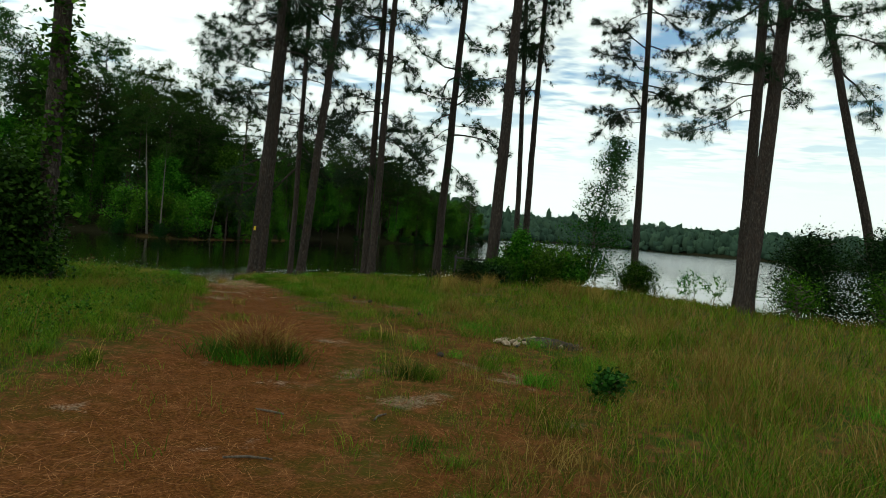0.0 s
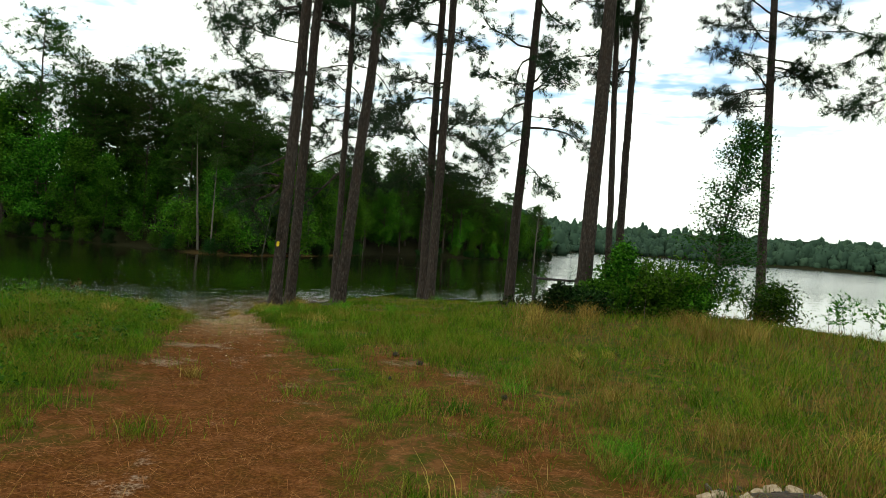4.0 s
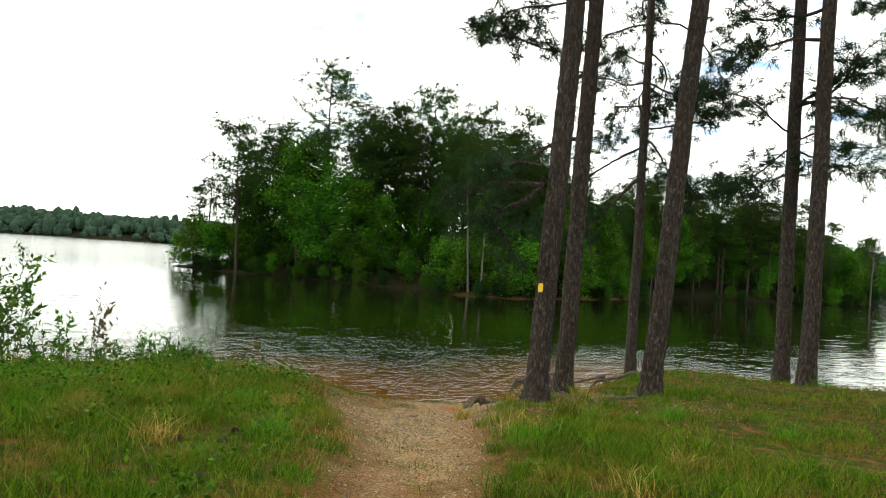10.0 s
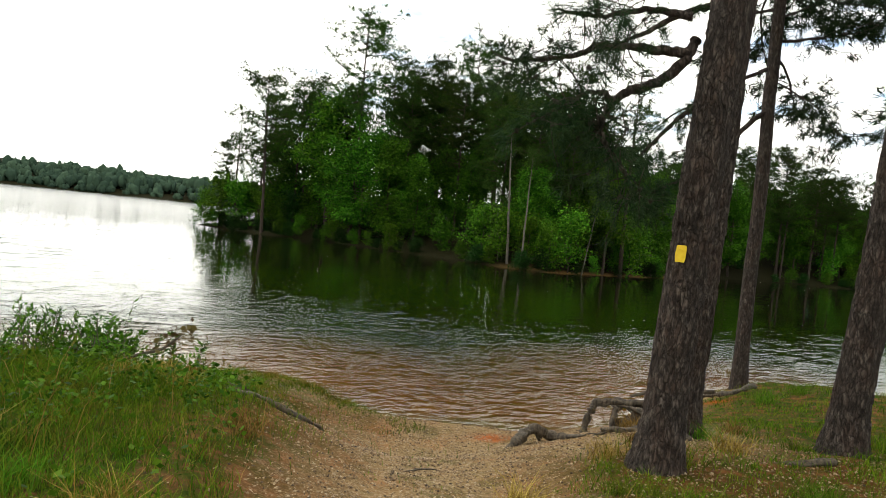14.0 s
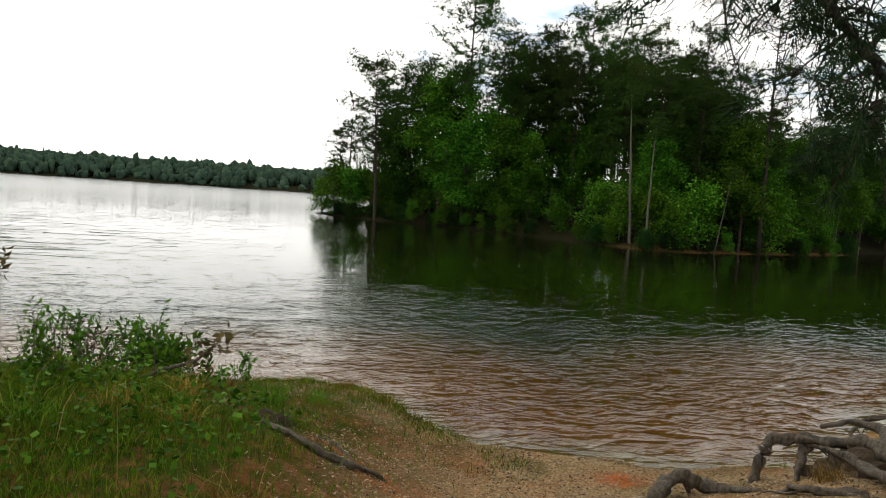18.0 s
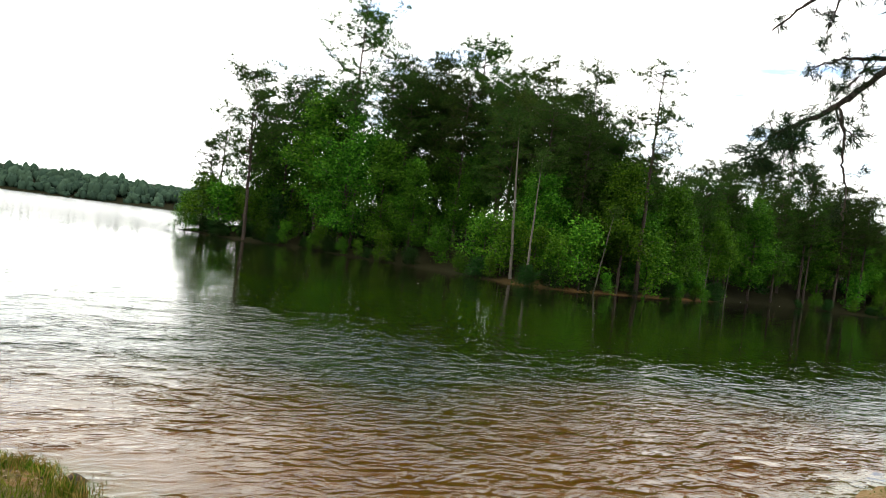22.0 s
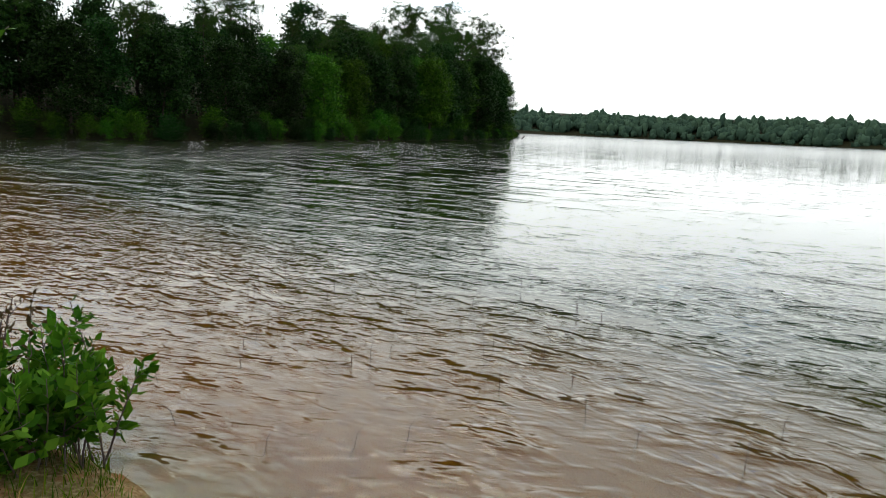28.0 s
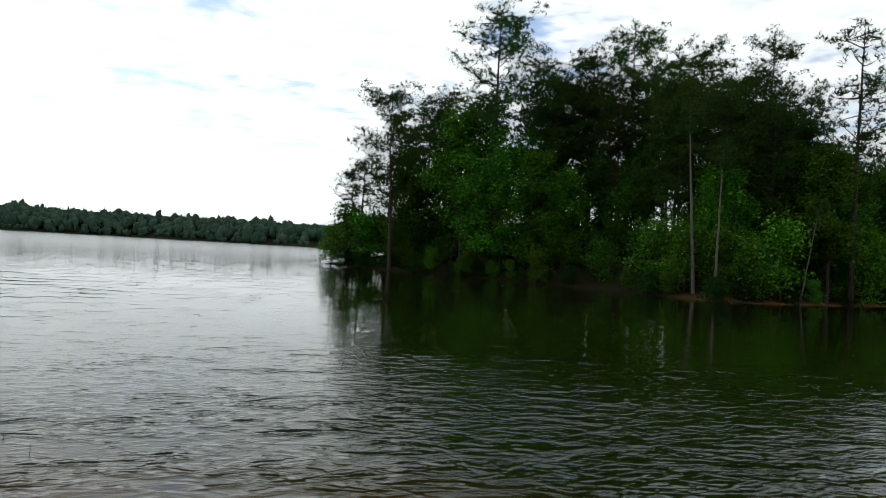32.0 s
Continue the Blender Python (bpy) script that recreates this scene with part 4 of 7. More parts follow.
# the long limb of the slim pine that hangs over the shallows
for limb_pts, ra, rb, seed_, start_, per_ in (
        ([(-7.64, 28.5, 4.95), (-7.83, 28.34, 4.77), (-8.09, 28.15, 4.41), (-8.39, 27.94, 4.01), (-8.66, 27.75, 3.7), (-8.95, 27.56, 3.49), (-9.12, 27.45, 3.38)], 0.05, 0.016, 81, 0.5, 3),
        ([(-8.95, 27.56, 3.49), (-9.1, 27.46, 3.38), (-9.25, 27.37, 3.2), (-9.2, 27.38, 3.02)], 0.016, 0.006, 82, 0.0, 6),
        ([(-8.95, 27.56, 3.49), (-8.95, 27.5, 3.3), (-8.92, 27.52, 3.02)], 0.012, 0.005, 83, 0.1, 5),
        ([(-8.62, 27.78, 3.72), (-8.55, 27.79, 3.45), (-8.54, 27.77, 3.19), (-8.47, 27.76, 2.9), (-8.47, 27.76, 2.62)], 0.016, 0.006, 84, 0.55, 2),
        ([(-8.2, 28.07, 4.27), (-8.43, 27.93, 4.22), (-8.65, 27.8, 4.2), (-8.84, 27.68, 4.1)], 0.026, 0.008, 85, 0.3, 4),
        ([(-8.43, 27.93, 4.22), (-8.52, 27.87, 4.0), (-8.66, 27.78, 3.85)], 0.016, 0.007, 86, 0.2, 4),
        ([(-8.66, 27.75, 3.7), (-8.55, 27.8, 3.5), (-8.42, 27.86, 3.42)], 0.012, 0.005, 87, 0.1, 4),
        ([(-8.0, 28.2, 4.5), (-8.0, 28.2, 4.2), (-8.1, 28.12, 3.9)], 0.012, 0.005, 88, 0.35, 3),
        ([(-7.66, 28.55, 5.7), (-8.1, 28.2, 5.4), (-8.6, 27.9, 5.0), (-9.0, 27.6, 4.7), (-9.25, 27.45, 4.4)], 0.035, 0.008, 89, 0.45, 3),
        ([(-8.6, 27.9, 5.0), (-8.75, 27.78, 4.75), (-8.8, 27.75, 4.5)], 0.014, 0.006, 90, 0.2, 4)):
    low_limb(PINES["C1"], limb_pts, ra, rb, seed_, start_, max(1, per_ - 2), HERE, 18, 0.0036, 0.12, 0.62)


def shore_pine_meshes(seed, height, crown_from, crown_r, limbs, sparse=1.0, trunk_mat=None, dome=0.55, mat=None):
    """Trunk, limbs and crown meshes for a pine that is seen from across the water: rising limbs that end in needle clumps."""
    r = np.random.default_rng(seed)
    pts = trunk_points(height * 0.985, (0, 0), r, 16, 0.045)
    zz = pts[:, 2]
    rad = 0.2 * height / 18 * (1 - 0.86 * zz / height)
    pts[0, 2] = -0.4
    tv, tf = tube(pts, rad, 7)
    wood, cen, axs = [], [], []
    span = height - crown_from
    for z in np.sort(crown_from + span * r.uniform(0.0, 0.99, limbs) ** 0.78):
        az = r.uniform(0, 6.283)
        ln = crown_r * r.uniform(0.35, 1.08) * np.interp((z - crown_from) / span, [0, 0.25, dome, 0.85, 1.0], [0.5, 0.85, 1.0, 0.92, 0.6])
        start = np.array([np.interp(z, zz, pts[:, k]) for k in range(3)])
        lp = bent(start, (math.cos(az), math.sin(az), r.uniform(-0.1, 0.5)), ln, 5, r, wander=0.18, droop=0.02, lift=0.12)
        wood.append(tube(lp, np.linspace(0.045, 0.014, 6), 3))
        for k in (2, 3, 4, 5, 5):
            for _ in range(max(1, int(round(2.4 * sparse)))):
                knot = lp[k] + r.normal(size=3) * [0.34, 0.34, 0.20]
                for _ in range(5):
                    cen.append(knot + r.normal(size=3) * [0.15, 0.15, 0.09]); axs.append(unit(r.normal(size=3) * 0.6 + [0, 0, 0.9]))
    wv, wf = join(wood)
    nv, nf = tufts(np.array(cen), np.array(axs), r, 5, 0.26, 0.029)
    return (mesh_np("trunk", tv, tf, trunk_mat or BARK_FAR, True), mesh_np("branchwork", wv, wf, BARK_FAR, True), mesh_np("crown", nv, nf, mat or NEEDLE_FAR))


def broadleaf_meshes(seed, height, crown_from, crown_r, mat, blobs=34, per=26, size=0.3, trunk_mat=None):
    """Trunk, limbs and crown of a broadleaved tree: leaf clumps at the ends of real limbs, with gaps."""
    r = np.random.default_rng(seed)
    pts = trunk_points(height * 0.92, (0, 0), r, 12, 0.10)
    zz = pts[:, 2]
    rad = 0.011 * height * (1 - 0.85 * zz / height) + 0.01
    pts[0, 2] = -0.3
    tv, tf = tube(pts, rad, 7)
    wood, cen = [], []
    for _ in range(blobs):
        z = r.uniform(crown_from, height * 0.92)
        prof = np.interp(z, [crown_from, crown_from + (height - crown_from) * 0.3, height], [0.75, 1.0, 0.2])
        az, ln = r.uniform(0, 6.283), crown_r * prof * r.uniform(0.45, 1.12)
        start = np.array([np.interp(z, zz, pts[:, k]) for k in range(3)])
        lp = bent(start, (math.cos(az), math.sin(az), r.uniform(0.05, 0.6)), ln, 5, r, wander=0.22)
        wood.append(tube(lp, np.linspace(0.03, 0.01, 6), 3))
        for k in range(2, 6):
            for _ in range(4):
                cen.append(lp[k] + r.normal(size=3) * [0.3, 0.3, 0.2] * min(0.6 + 0.12 * crown_r, 0.42 * crown_r))
    wv, wf = join(wood)
    lv, lf = leaves(np.array(cen), r, per // 4, min(0.26, 0.11 * crown_r + size * 0.3), size)
    return (mesh_np("trunk", tv, tf, trunk_mat or BARK_FAR, True), mesh_np("branchwork", wv, wf, TWIG, True), mesh_np("crown", lv, lf, mat))


def plant(name, meshes, x, y, label, category, group, scale=1.0, turn=0.0, z=None, lean=(0, 0)):
    root = thing(name, label, category, group)
    for nm, me in zip(("trunk", "branchwork", "crown"), meshes):
        ob = part(nm, me, root)
        if nm != "trunk":
            tagged(ob, kind="stuff")
    root.matrix_basis = Matrix.Translation((x, y, gz(x, y) if z is None else z)) @ Euler((lean[0], lean[1], turn)).to_matrix().to_4x4() @ Matrix.Diagonal((scale, scale, scale, 1))
    return root


SP_SIZE = (18.5, 17.0, 15.0, 18.0, 16.0, 17.5)
SP = [shore_pine_meshes(101, 18.5, 4.0, 3.6, 92), shore_pine_meshes(102, 17, 4.0, 3.2, 88), shore_pine_meshes(103, 15, 4.5, 2.9, 70), shore_pine_meshes(104, 18, 6.5, 3.5, 80, 1.0, None, 0.65), shore_pine_meshes(108, 16, 3.5, 3.1, 88, 1.0, None, 0.5), shore_pine_meshes(109, 17.5, 7.0, 3.0, 66, 1.0)]
SP_OPEN = [shore_pine_meshes(105, 19.4, 10.5, 3.7, 64, 0.8, None, 0.5), shore_pine_meshes(107, 14.6, 6.0, 2.3, 44, 0.5, None, 0.4), shore_pine_meshes(110, 14, 4.5, 3.3, 58, 0.9, None, 0.4)]
SP_SOFT = shore_pine_meshes(111, 17, 4.0, 4.0, 104, 1.0, None, 0.6, NEEDLE_SOFT)
BL_SIZE = (12.0, 9.0, 10.0, 11.0)
BL = [broadleaf_meshes(201, 12, 1.5, 4.2, LEAF, 64, 80, 0.21), broadleaf_meshes(202, 9, 1.0, 3.2, LEAF, 54, 68, 0.2), broadleaf_meshes(203, 10, 2.5, 2.5, LEAF_BRIGHT, 48, 60, 0.2), broadleaf_meshes(204, 11, 1.2, 3.2, LEAF, 58, 68, 0.2)]
# Spit crowns use mostly darkened leaves: their backlit shade sits in the leaf colour.
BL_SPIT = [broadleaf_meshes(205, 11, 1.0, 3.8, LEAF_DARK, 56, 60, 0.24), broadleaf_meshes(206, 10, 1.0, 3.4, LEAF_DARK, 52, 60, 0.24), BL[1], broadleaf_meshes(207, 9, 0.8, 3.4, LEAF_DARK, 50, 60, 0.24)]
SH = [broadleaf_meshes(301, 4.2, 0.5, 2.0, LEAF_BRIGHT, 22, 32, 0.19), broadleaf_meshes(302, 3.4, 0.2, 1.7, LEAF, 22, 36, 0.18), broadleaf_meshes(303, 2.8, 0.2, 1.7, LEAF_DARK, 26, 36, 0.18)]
PALE = shore_pine_meshes(106, 13, 10.5, 1.2, 8, 0.6, BARK_PALE)
POINTG, SPITG = "woods on the wooded point", "woods on the far spit"
tr = np.random.default_rng(55)


def wood_tree(kind, i, x, y, scale, group):
    turn = tr.uniform(0, 6.283)
    if kind == "pine":
        plant("shore_pine", SP[i % 6], x, y, "dark green pine on the wooded lake shore", "tree", group, scale, turn)
    elif kind == "leaf":
        plant("broadleaf_tree", (BL_SPIT if group is SPITG else BL)[i % 4], x, y, "leafy green tree on the wooded lake shore", "tree", group, scale, turn)
    else:
        plant("shrub", SH[(0, 1, 2, 1, 2, 2)[i % 6]], x, y, "green shrub leaning over the water's edge", "shrub", group, scale, turn)


def grown(meshes, size, x, y, top, label, name="shore_pine", turn=0.0, lean=(0, 0)):
    """A tree of the point whose crown ends at the height top over the lake."""
    plant(name, meshes, x, y, label, "tree", POINTG, (top - gz(x, y)) / size, turn, None, lean)


# the wooded point: the trees that make its outline
grown(SP_OPEN[0], 19.4, -45.8, 60.6, 20.1, "tall open-crowned pine that stands above the other crowns", "tall_pine", 0.4)
grown(SP_OPEN[2], 14.0, -52.7, 56.8, 14.2, "slim open-crowned pine at the tip of the wooded point", lean=(0.0, -0.06))
for k, (x, y, top) in enumerate(((-59.6, 59.2, 11.4), (-61.3, 59.2, 8.4), (-56.9, 60.0, 13.4))):
    grown(SP_OPEN[1 + k % 2], (14.6, 14.0)[k % 2], x, y, top, "open-crowned pine with layered limbs at the tip of the point", turn=0.9 + k)
grown(SP_OPEN[1], 14.6, -22.8, 64.9, 15.2, "sparse pine with layered limbs above the shore trees", turn=0.7)
for k, (i, x, y, top) in enumerate(((5, -54.0, 61.6, 14.4), (3, -55.2, 64.8, 16.0), (3, -46.6, 67.3, 18.0), (1, -47.6, 70.9, 17.6), (4, -41.2, 66.3, 17.4),
        (5, -38.6, 67.6, 19.2), (1, -36.6, 66.0, 15.6), (0, -28.2, 66.3, 15.7), (4, -29.4, 67.6, 14.4), (1, -26.8, 69.4, 13.2), (2, -32.2, 70.0, 14.8), (3, -24.2, 84.5, 12.2), (5, -22.6, 89.0, 12.9), (0, -23.6, 91.0, 12.2),
        (3, -25.6, 98.0, 14.3), (5, -22.0, 98.4, 14.6), (0, -19.4, 98.8, 14.2), (5, -17.4, 99.2, 14.8), (4, -14.4, 101.4, 13.2), (3, -12.4, 103.6, 12.4), (1, -9.4, 107.0, 12.6), (2, -6.2, 110.4, 10.2), (2, -48.9, 63.0, 14.0), (2, -51.0, 61.8, 12.4), (4, -43.4, 64.6, 15.2), (1, -33.6, 63.6, 14.2))):
    grown(SP[i], SP_SIZE[i], x, y, top, "dark green pine in the outline of the wooded point", turn=k * 1.7)
grown(SP_SOFT, 17.0, -33.6, 67.4, 17.3, "broad yellow-green pine on the wooded point", turn=0.3)
grown(SP_SOFT, 17.0, -31.2, 62.6, 13.4, "broad yellow-green pine on the wooded point", turn=2.3)
grown(BL[2], 10.0, -49.4, 61.2, 13.9, "tall light green tree among pines", "broadleaf_tree", 1.0)
grown(BL[0], 12.0, -44.6, 60.6, 11.6, "broad light green tree over the water", "broadleaf_tree", 2.0)
grown(BL[3], 11.0, -41.6, 60.4, 9.4, "broad light green tree over the water", "broadleaf_tree", 0.6)
grown(BL[2], 10.0, -23.6, 63.4, 8.9, "bright green tree leaning over the water", "broadleaf_tree", 0.2)
grown(BL[3], 11.0, -22.3, 70.4, 8.4, "bright green tree over the water", "broadleaf_tree", 3.2)
grown(BL[2], 10.0, -21.6, 80.4, 7.0, "bright green tree over the water", "broadleaf_tree", 4.2)
for x, y, ln, tilt in ((-26.85, 56.9, 7.8, 0.012), (-28.5, 58.0, 10.2, -0.075), (-24.0, 60.6, 5.4, 0.14), (-20.9, 74.9, 4.4, 0.04), (-20.6, 80.9, 4.0, 0.02), (-29.8, 58.9, 4.6, 0.0)):
    plant("pale_stem", PALE, x, y, "pale grey slim trunk at the water's edge", "tree", POINTG, ln / 13.0, 0.0, None, (0.0, tilt))
for x, y, s in ((-62.3, 58.0, 0.8), (-60.6, 58.4, 1.2), (-58.6, 58.6, 1.05), (-55.5, 59.2, 0.8)):
    plant("shrub", SH[0], x, y, "bright yellow-green shrub at the tip of the point", "shrub", POINTG, s, tr.uniform(0, 6))
for x, y, s in ((-31.3, 58.9, 0.95), (-29.3, 58.6, 0.9), (-24.6, 59.6, 1.0), (-22.5, 66, 1.0), (-47.4, 60.4, 0.8), (-27.4, 58.6, 0.8), (-25.6, 58.4, 0.7)):
    plant("shrub", SH[0], x, y, "bright green shrub leaning over the water's edge", "shrub", POINTG, s, tr.uniform(0, 6))
# rows of trees behind the point's shoreline, lower than its outline
edge = [(-60.5, 59.0), (-57, 58.9), (-50, 60.6), (-40, 59.2), (-34, 59.3), (-25.5, 58.5), (-20.5, 73), (-20, 86), (-13, 100), (-3, 113), (3.5, 140)]
EDGE = np.array(edge, float)
seg = np.r_[0, np.cumsum(np.linalg.norm(np.diff(EDGE, axis=0), axis=1))]


def along_edge(s):
    return np.array([np.interp(s, seg, EDGE[:, 0]), np.interp(s, seg, EDGE[:, 1])])


def outline(x, y):
    """How high the woods stand over the lake at a place, by its bearing from the landing."""
    bearing = math.degrees(math.atan2(-(x + 8.07), y - 20.54))
    rise = np.interp(bearing, [0, 2, 4, 6.8, 9.9, 12, 16.3, 19.3, 21.4, 26, 30.4, 33, 38, 42, 46, 50.4, 53, 54.5, 56], [0.075, 0.10, 0.13, 0.15, 0.15, 0.15, 0.155, 0.16, 0.2, 0.235, 0.255, 0.265, 0.245, 0.25, 0.205, 0.175, 0.17, 0.10, 0.04])
    return 1.87 + rise * math.hypot(x + 8.07, y - 20.54)


count = 0
for row, (off, step, kinds) in enumerate(((1.2, 3.3, ("shrub", "leaf", "shrub")), (3.6, 2.6, ("pine", "leaf", "pine", "pine")), (6.0, 2.4, ("shrub", "leaf")), (7.0, 2.8, ("pine", "leaf", "pine")), (11.0, 4.4, ("pine", "leaf", "pine")), (16.0, 4.6, ("pine", "leaf")))):
    s = 1.0 + row
    while s < seg[-1] - 2:
        a, b = along_edge(s - 0.5), along_edge(s + 0.5)
        tng = unit(b - a); inl = np.array([-tng[1], tng[0]])
        p = along_edge(s) + inl * (off + tr.uniform(-1.3, 1.3))
        if shore_distance(p[None])[0] > 0.6 and not (p[0] < -50 and row > 2) and not (row == 5 and p[0] < -28 and count % 2):
            kind = kinds[count % len(kinds)]
            if p[1] > 88 and kind == "pine" and tr.random() < 0.5:
                kind = "leaf"
            i = int(tr.integers(0, 12))
            room = outline(p[0], p[1]) - gz(p[0], p[1])
            sc = {"pine": room * tr.uniform(0.82, 0.98) / SP_SIZE[i % 6], "leaf": min(room * 0.8 / BL_SIZE[i % 4], tr.uniform(0.62, 0.92)), "shrub": tr.uniform(0.7, 0.95)}[kind]
            wood_tree(kind, i, p[0], p[1], max(sc, 0.3), POINTG)
            count += 1
        s += step * tr.uniform(0.7, 1.3)

# a bare dead tree at the end of the wooded point
dr = np.random.default_rng(91)
dead = thing("dead_tree", "bare grey dead tree at the end of the wooded point", "tree", POINTG, base_at(-1.6, 120.5))
dp = trunk_points(7.0, (0.03, 0), dr, 10, 0.1)
part("trunk", mesh_np("trunk", *tube(dp, np.linspace(0.16, 0.03, 10), 7), BARK_PALE, True), dead)
for k in range(4, 10):
    for _ in range(2):
        part("limb", mesh_np("limb", *tube(bent(dp[min(k, 9)], (dr.normal(), dr.normal(), 1.0), dr.uniform(0.8, 1.8), 4, dr, wander=0.2), np.linspace(0.05, 0.012, 5), 4), BARK_PALE, True), dead)
# undergrowth that hides the foot of the point's bank
s = 0.5
while s < seg[-1] - 1:
    p = along_edge(s) + tr.normal(size=2) * 0.5
    q_ = (p[None] + np.linspace(-1.5, 1.5, 7)[:, None] * np.array([[0.0, 1.0]]))
    p = q_[np.argmin(np.abs(shore_distance(q_) - 0.25))]
    if shore_distance(p[None])[0] > -0.1 and not (-37 < p[0] < -33) and not (-33 <= p[0] < -22 and p[1] < 70 and tr.random() < 0.6):
        plant("undergrowth", SH[int(tr.choice([0, 1, 2, 2]))], p[0], p[1], "low green undergrowth at the water's edge", "shrub", POINTG, tr.uniform(0.28, 0.55), tr.uniform(0, 6), max(0.0, gz(p[0], p[1]) - 0.15))
    s += tr.uniform(0.8, 1.3)
for x, y, k in ((-60.8, 60.4, 1), (-59.2, 61.6, 2), (-57.9, 60.6, 1), (-56.4, 62.4, 2), (-55.0, 61.6, 1), (-53.6, 61.2, 2), (-52.2, 62.4, 1), (-58.5, 62.8, 1), (-54.4, 63.6, 2)):
    plant("shrub", SH[k], x, y, "dense green shrub under the pines of the point", "shrub", POINTG, tr.uniform(1.0, 1.35), tr.uniform(0, 6))

# the far spit
EDGE = np.array([(-159, 36), (-110, 24), (-78, 12), (-62, 5.2), (-53, 0), (-48, -5), (-43, -11)], float)
seg = np.r_[0, np.cumsum(np.linalg.norm(np.diff(EDGE, axis=0), axis=1))]
for row, (off, step, kinds) in enumerate(((1.0, 2.2, ("shrub", "shrub", "leaf")), (3.5, 2.8, ("leaf", "pine", "leaf")), (6.5, 3.4, ("leaf", "pine")), (11.0, 5.0, ("pine", "leaf", "pine")))):
    s = 0.5 + row * 3
    while s < seg[-1]:
        a, b = along_edge(s - 0.5), along_edge(s + 0.5)
        tng = unit(b - a); inl = np.array([tng[1], -tng[0]])
        p = along_edge(s) + inl * (off + tr.uniform(-1.5, 1.5))
        if shore_distance(p[None])[0] > 0.4:
            wood_tree(kinds[count % len(kinds)], int(tr.choice([1, 3, 5, 7, 2, 11])), p[0], p[1], {"pine": np.interp(math.hypot(p[0] + 11, p[1] - 22), [90, 115], [0.72, 0.95]), "leaf": 1.22, "shrub": 1.0}[kinds[count % len(kinds)]] * tr.uniform(0.88, 1.12) * np.interp(math.hypot(p[0] + 11, p[1] - 22), [40, 60, 80, 110, 160], [0.58, 0.64, 0.84, 1.0, 1.15]), SPITG)
            count += 1
        s += step * tr.uniform(0.7, 1.3) * (1.5 if s < 50 else 1.0)

s = 0.5
while s < seg[-1]:
    p = along_edge(s) + tr.normal(size=2) * 0.5
    q_ = (p[None] + np.linspace(-1.5, 1.5, 7)[:, None] * np.array([[0.0, 1.0]]))
    p = q_[np.argmin(np.abs(shore_distance(q_) - 0.25))]
    if shore_distance(p[None])[0] > -0.1:
        plant("undergrowth", SH[int(tr.integers(1, 3))], p[0], p[1], "low green undergrowth at the water's edge", "shrub", SPITG, tr.uniform(0.35, 0.6), tr.uniform(0, 6), max(0.0, gz(p[0], p[1]) - 0.15))
    s += tr.uniform(1.2, 2.0) * (1.5 if s < 50 else 1.0)

drift = new("driftwood", mesh_np("driftwood", *join([tube([(0, 0, 0.0), (1.2, 0.3, 0.5), (2.6, 0.5, 0.7)], [0.16, 0.12, 0.05], 6), tube([(1.2, 0.3, 0.5), (1.8, 0.6, 1.2)], [0.07, 0.03], 5)]), BARK_PALE, True))
drift.location = (-159.5, 38.2, -0.1)
tagged(drift, "fallen grey branch in the water at the tip of the spit", "driftwood")

# distant woods: crowns of leaf clumps on the far hills
fr = np.random.default_rng(77)
tries = fr.uniform((-640, -160), (430, 580), (40000, 2))
td = shore_distance(tries)
keep = (td > 1) & (td < 62) & (np.hypot(tries[:, 0] + 5, tries[:, 1] - 20) > 190) & (fr.random(len(td)) < np.interp(td, [0, 30, 70, 120], [1, 0.85, 0.5, 0.3]))
ex, si = fr.uniform(0, 1, (5000, 1)), fr.integers(0, len(S), 5000)
fringe = S[si] * (1 - ex) + S[(si + 1) % len(S)] * ex + fr.normal(size=(5000, 2)) * 3
fringe = fringe[(np.hypot(fringe[:, 0] + 5, fringe[:, 1] - 20) > 190) & (shore_distance(fringe) > -0.5)]
keep &= ~((tries[:, 0] > 0) & (tries[:, 1] < tries[:, 0])) | (fr.random(len(td)) < 0.3)
tk = np.vstack([tries[keep], fringe])
front = np.arange(len(tk)) >= keep.sum()
hgt_f = np.where(front, fr.uniform(3, 6, len(tk)), fr.uniform(6, 9, len(tk)) * fr.choice([0.9, 1.0, 1.0, 1.15], len(tk))) * (1 + 0.3 * lump(tk, 45, 78))
tops = fr.random(len(tk)) < 0.07
hgt_f = np.where(tops & ~front, hgt_f * fr.uniform(1.1, 1.3, len(tk)), hgt_f)
wid_f = np.where(front, 2.4, np.where(tops, 2.3, 2.8)) * fr.uniform(0.75, 1.2, len(tk))
bm = bmesh.new()
bmesh.ops.create_icosphere(bm, subdivisions=2, radius=1.0)
ico_v = np.array([v.co[:] for v in bm.verts]); ico_f = np.array([[v.index for v in fc.verts] for fc in bm.faces])
bm.free()
base_f = np.c_[tk, np.maximum(ground_height(tk), 0) + hgt_f * 0.46]
ico_v[:, 2] = np.sign(ico_v[:, 2]) * np.abs(ico_v[:, 2]) ** 0.75
crown_v = (ico_v[None] * fr.uniform(0.55, 1.25, (len(tk), len(ico_v), 1)) * np.stack([wid_f, wid_f, hgt_f * 0.5], 1)[:, None] + base_f[:, None])
crown_f = (ico_f[None] + len(ico_v) * np.arange(len(tk))[:, None, None]).reshape(-1, 3)
pick = fr.integers(0, len(ico_v), (len(tk), 20))
lv_, lf_ = leaves(crown_v[np.arange(len(tk))[:, None], pick].reshape(-1, 3), fr, 1, 0.35, 1.0, 0.8)
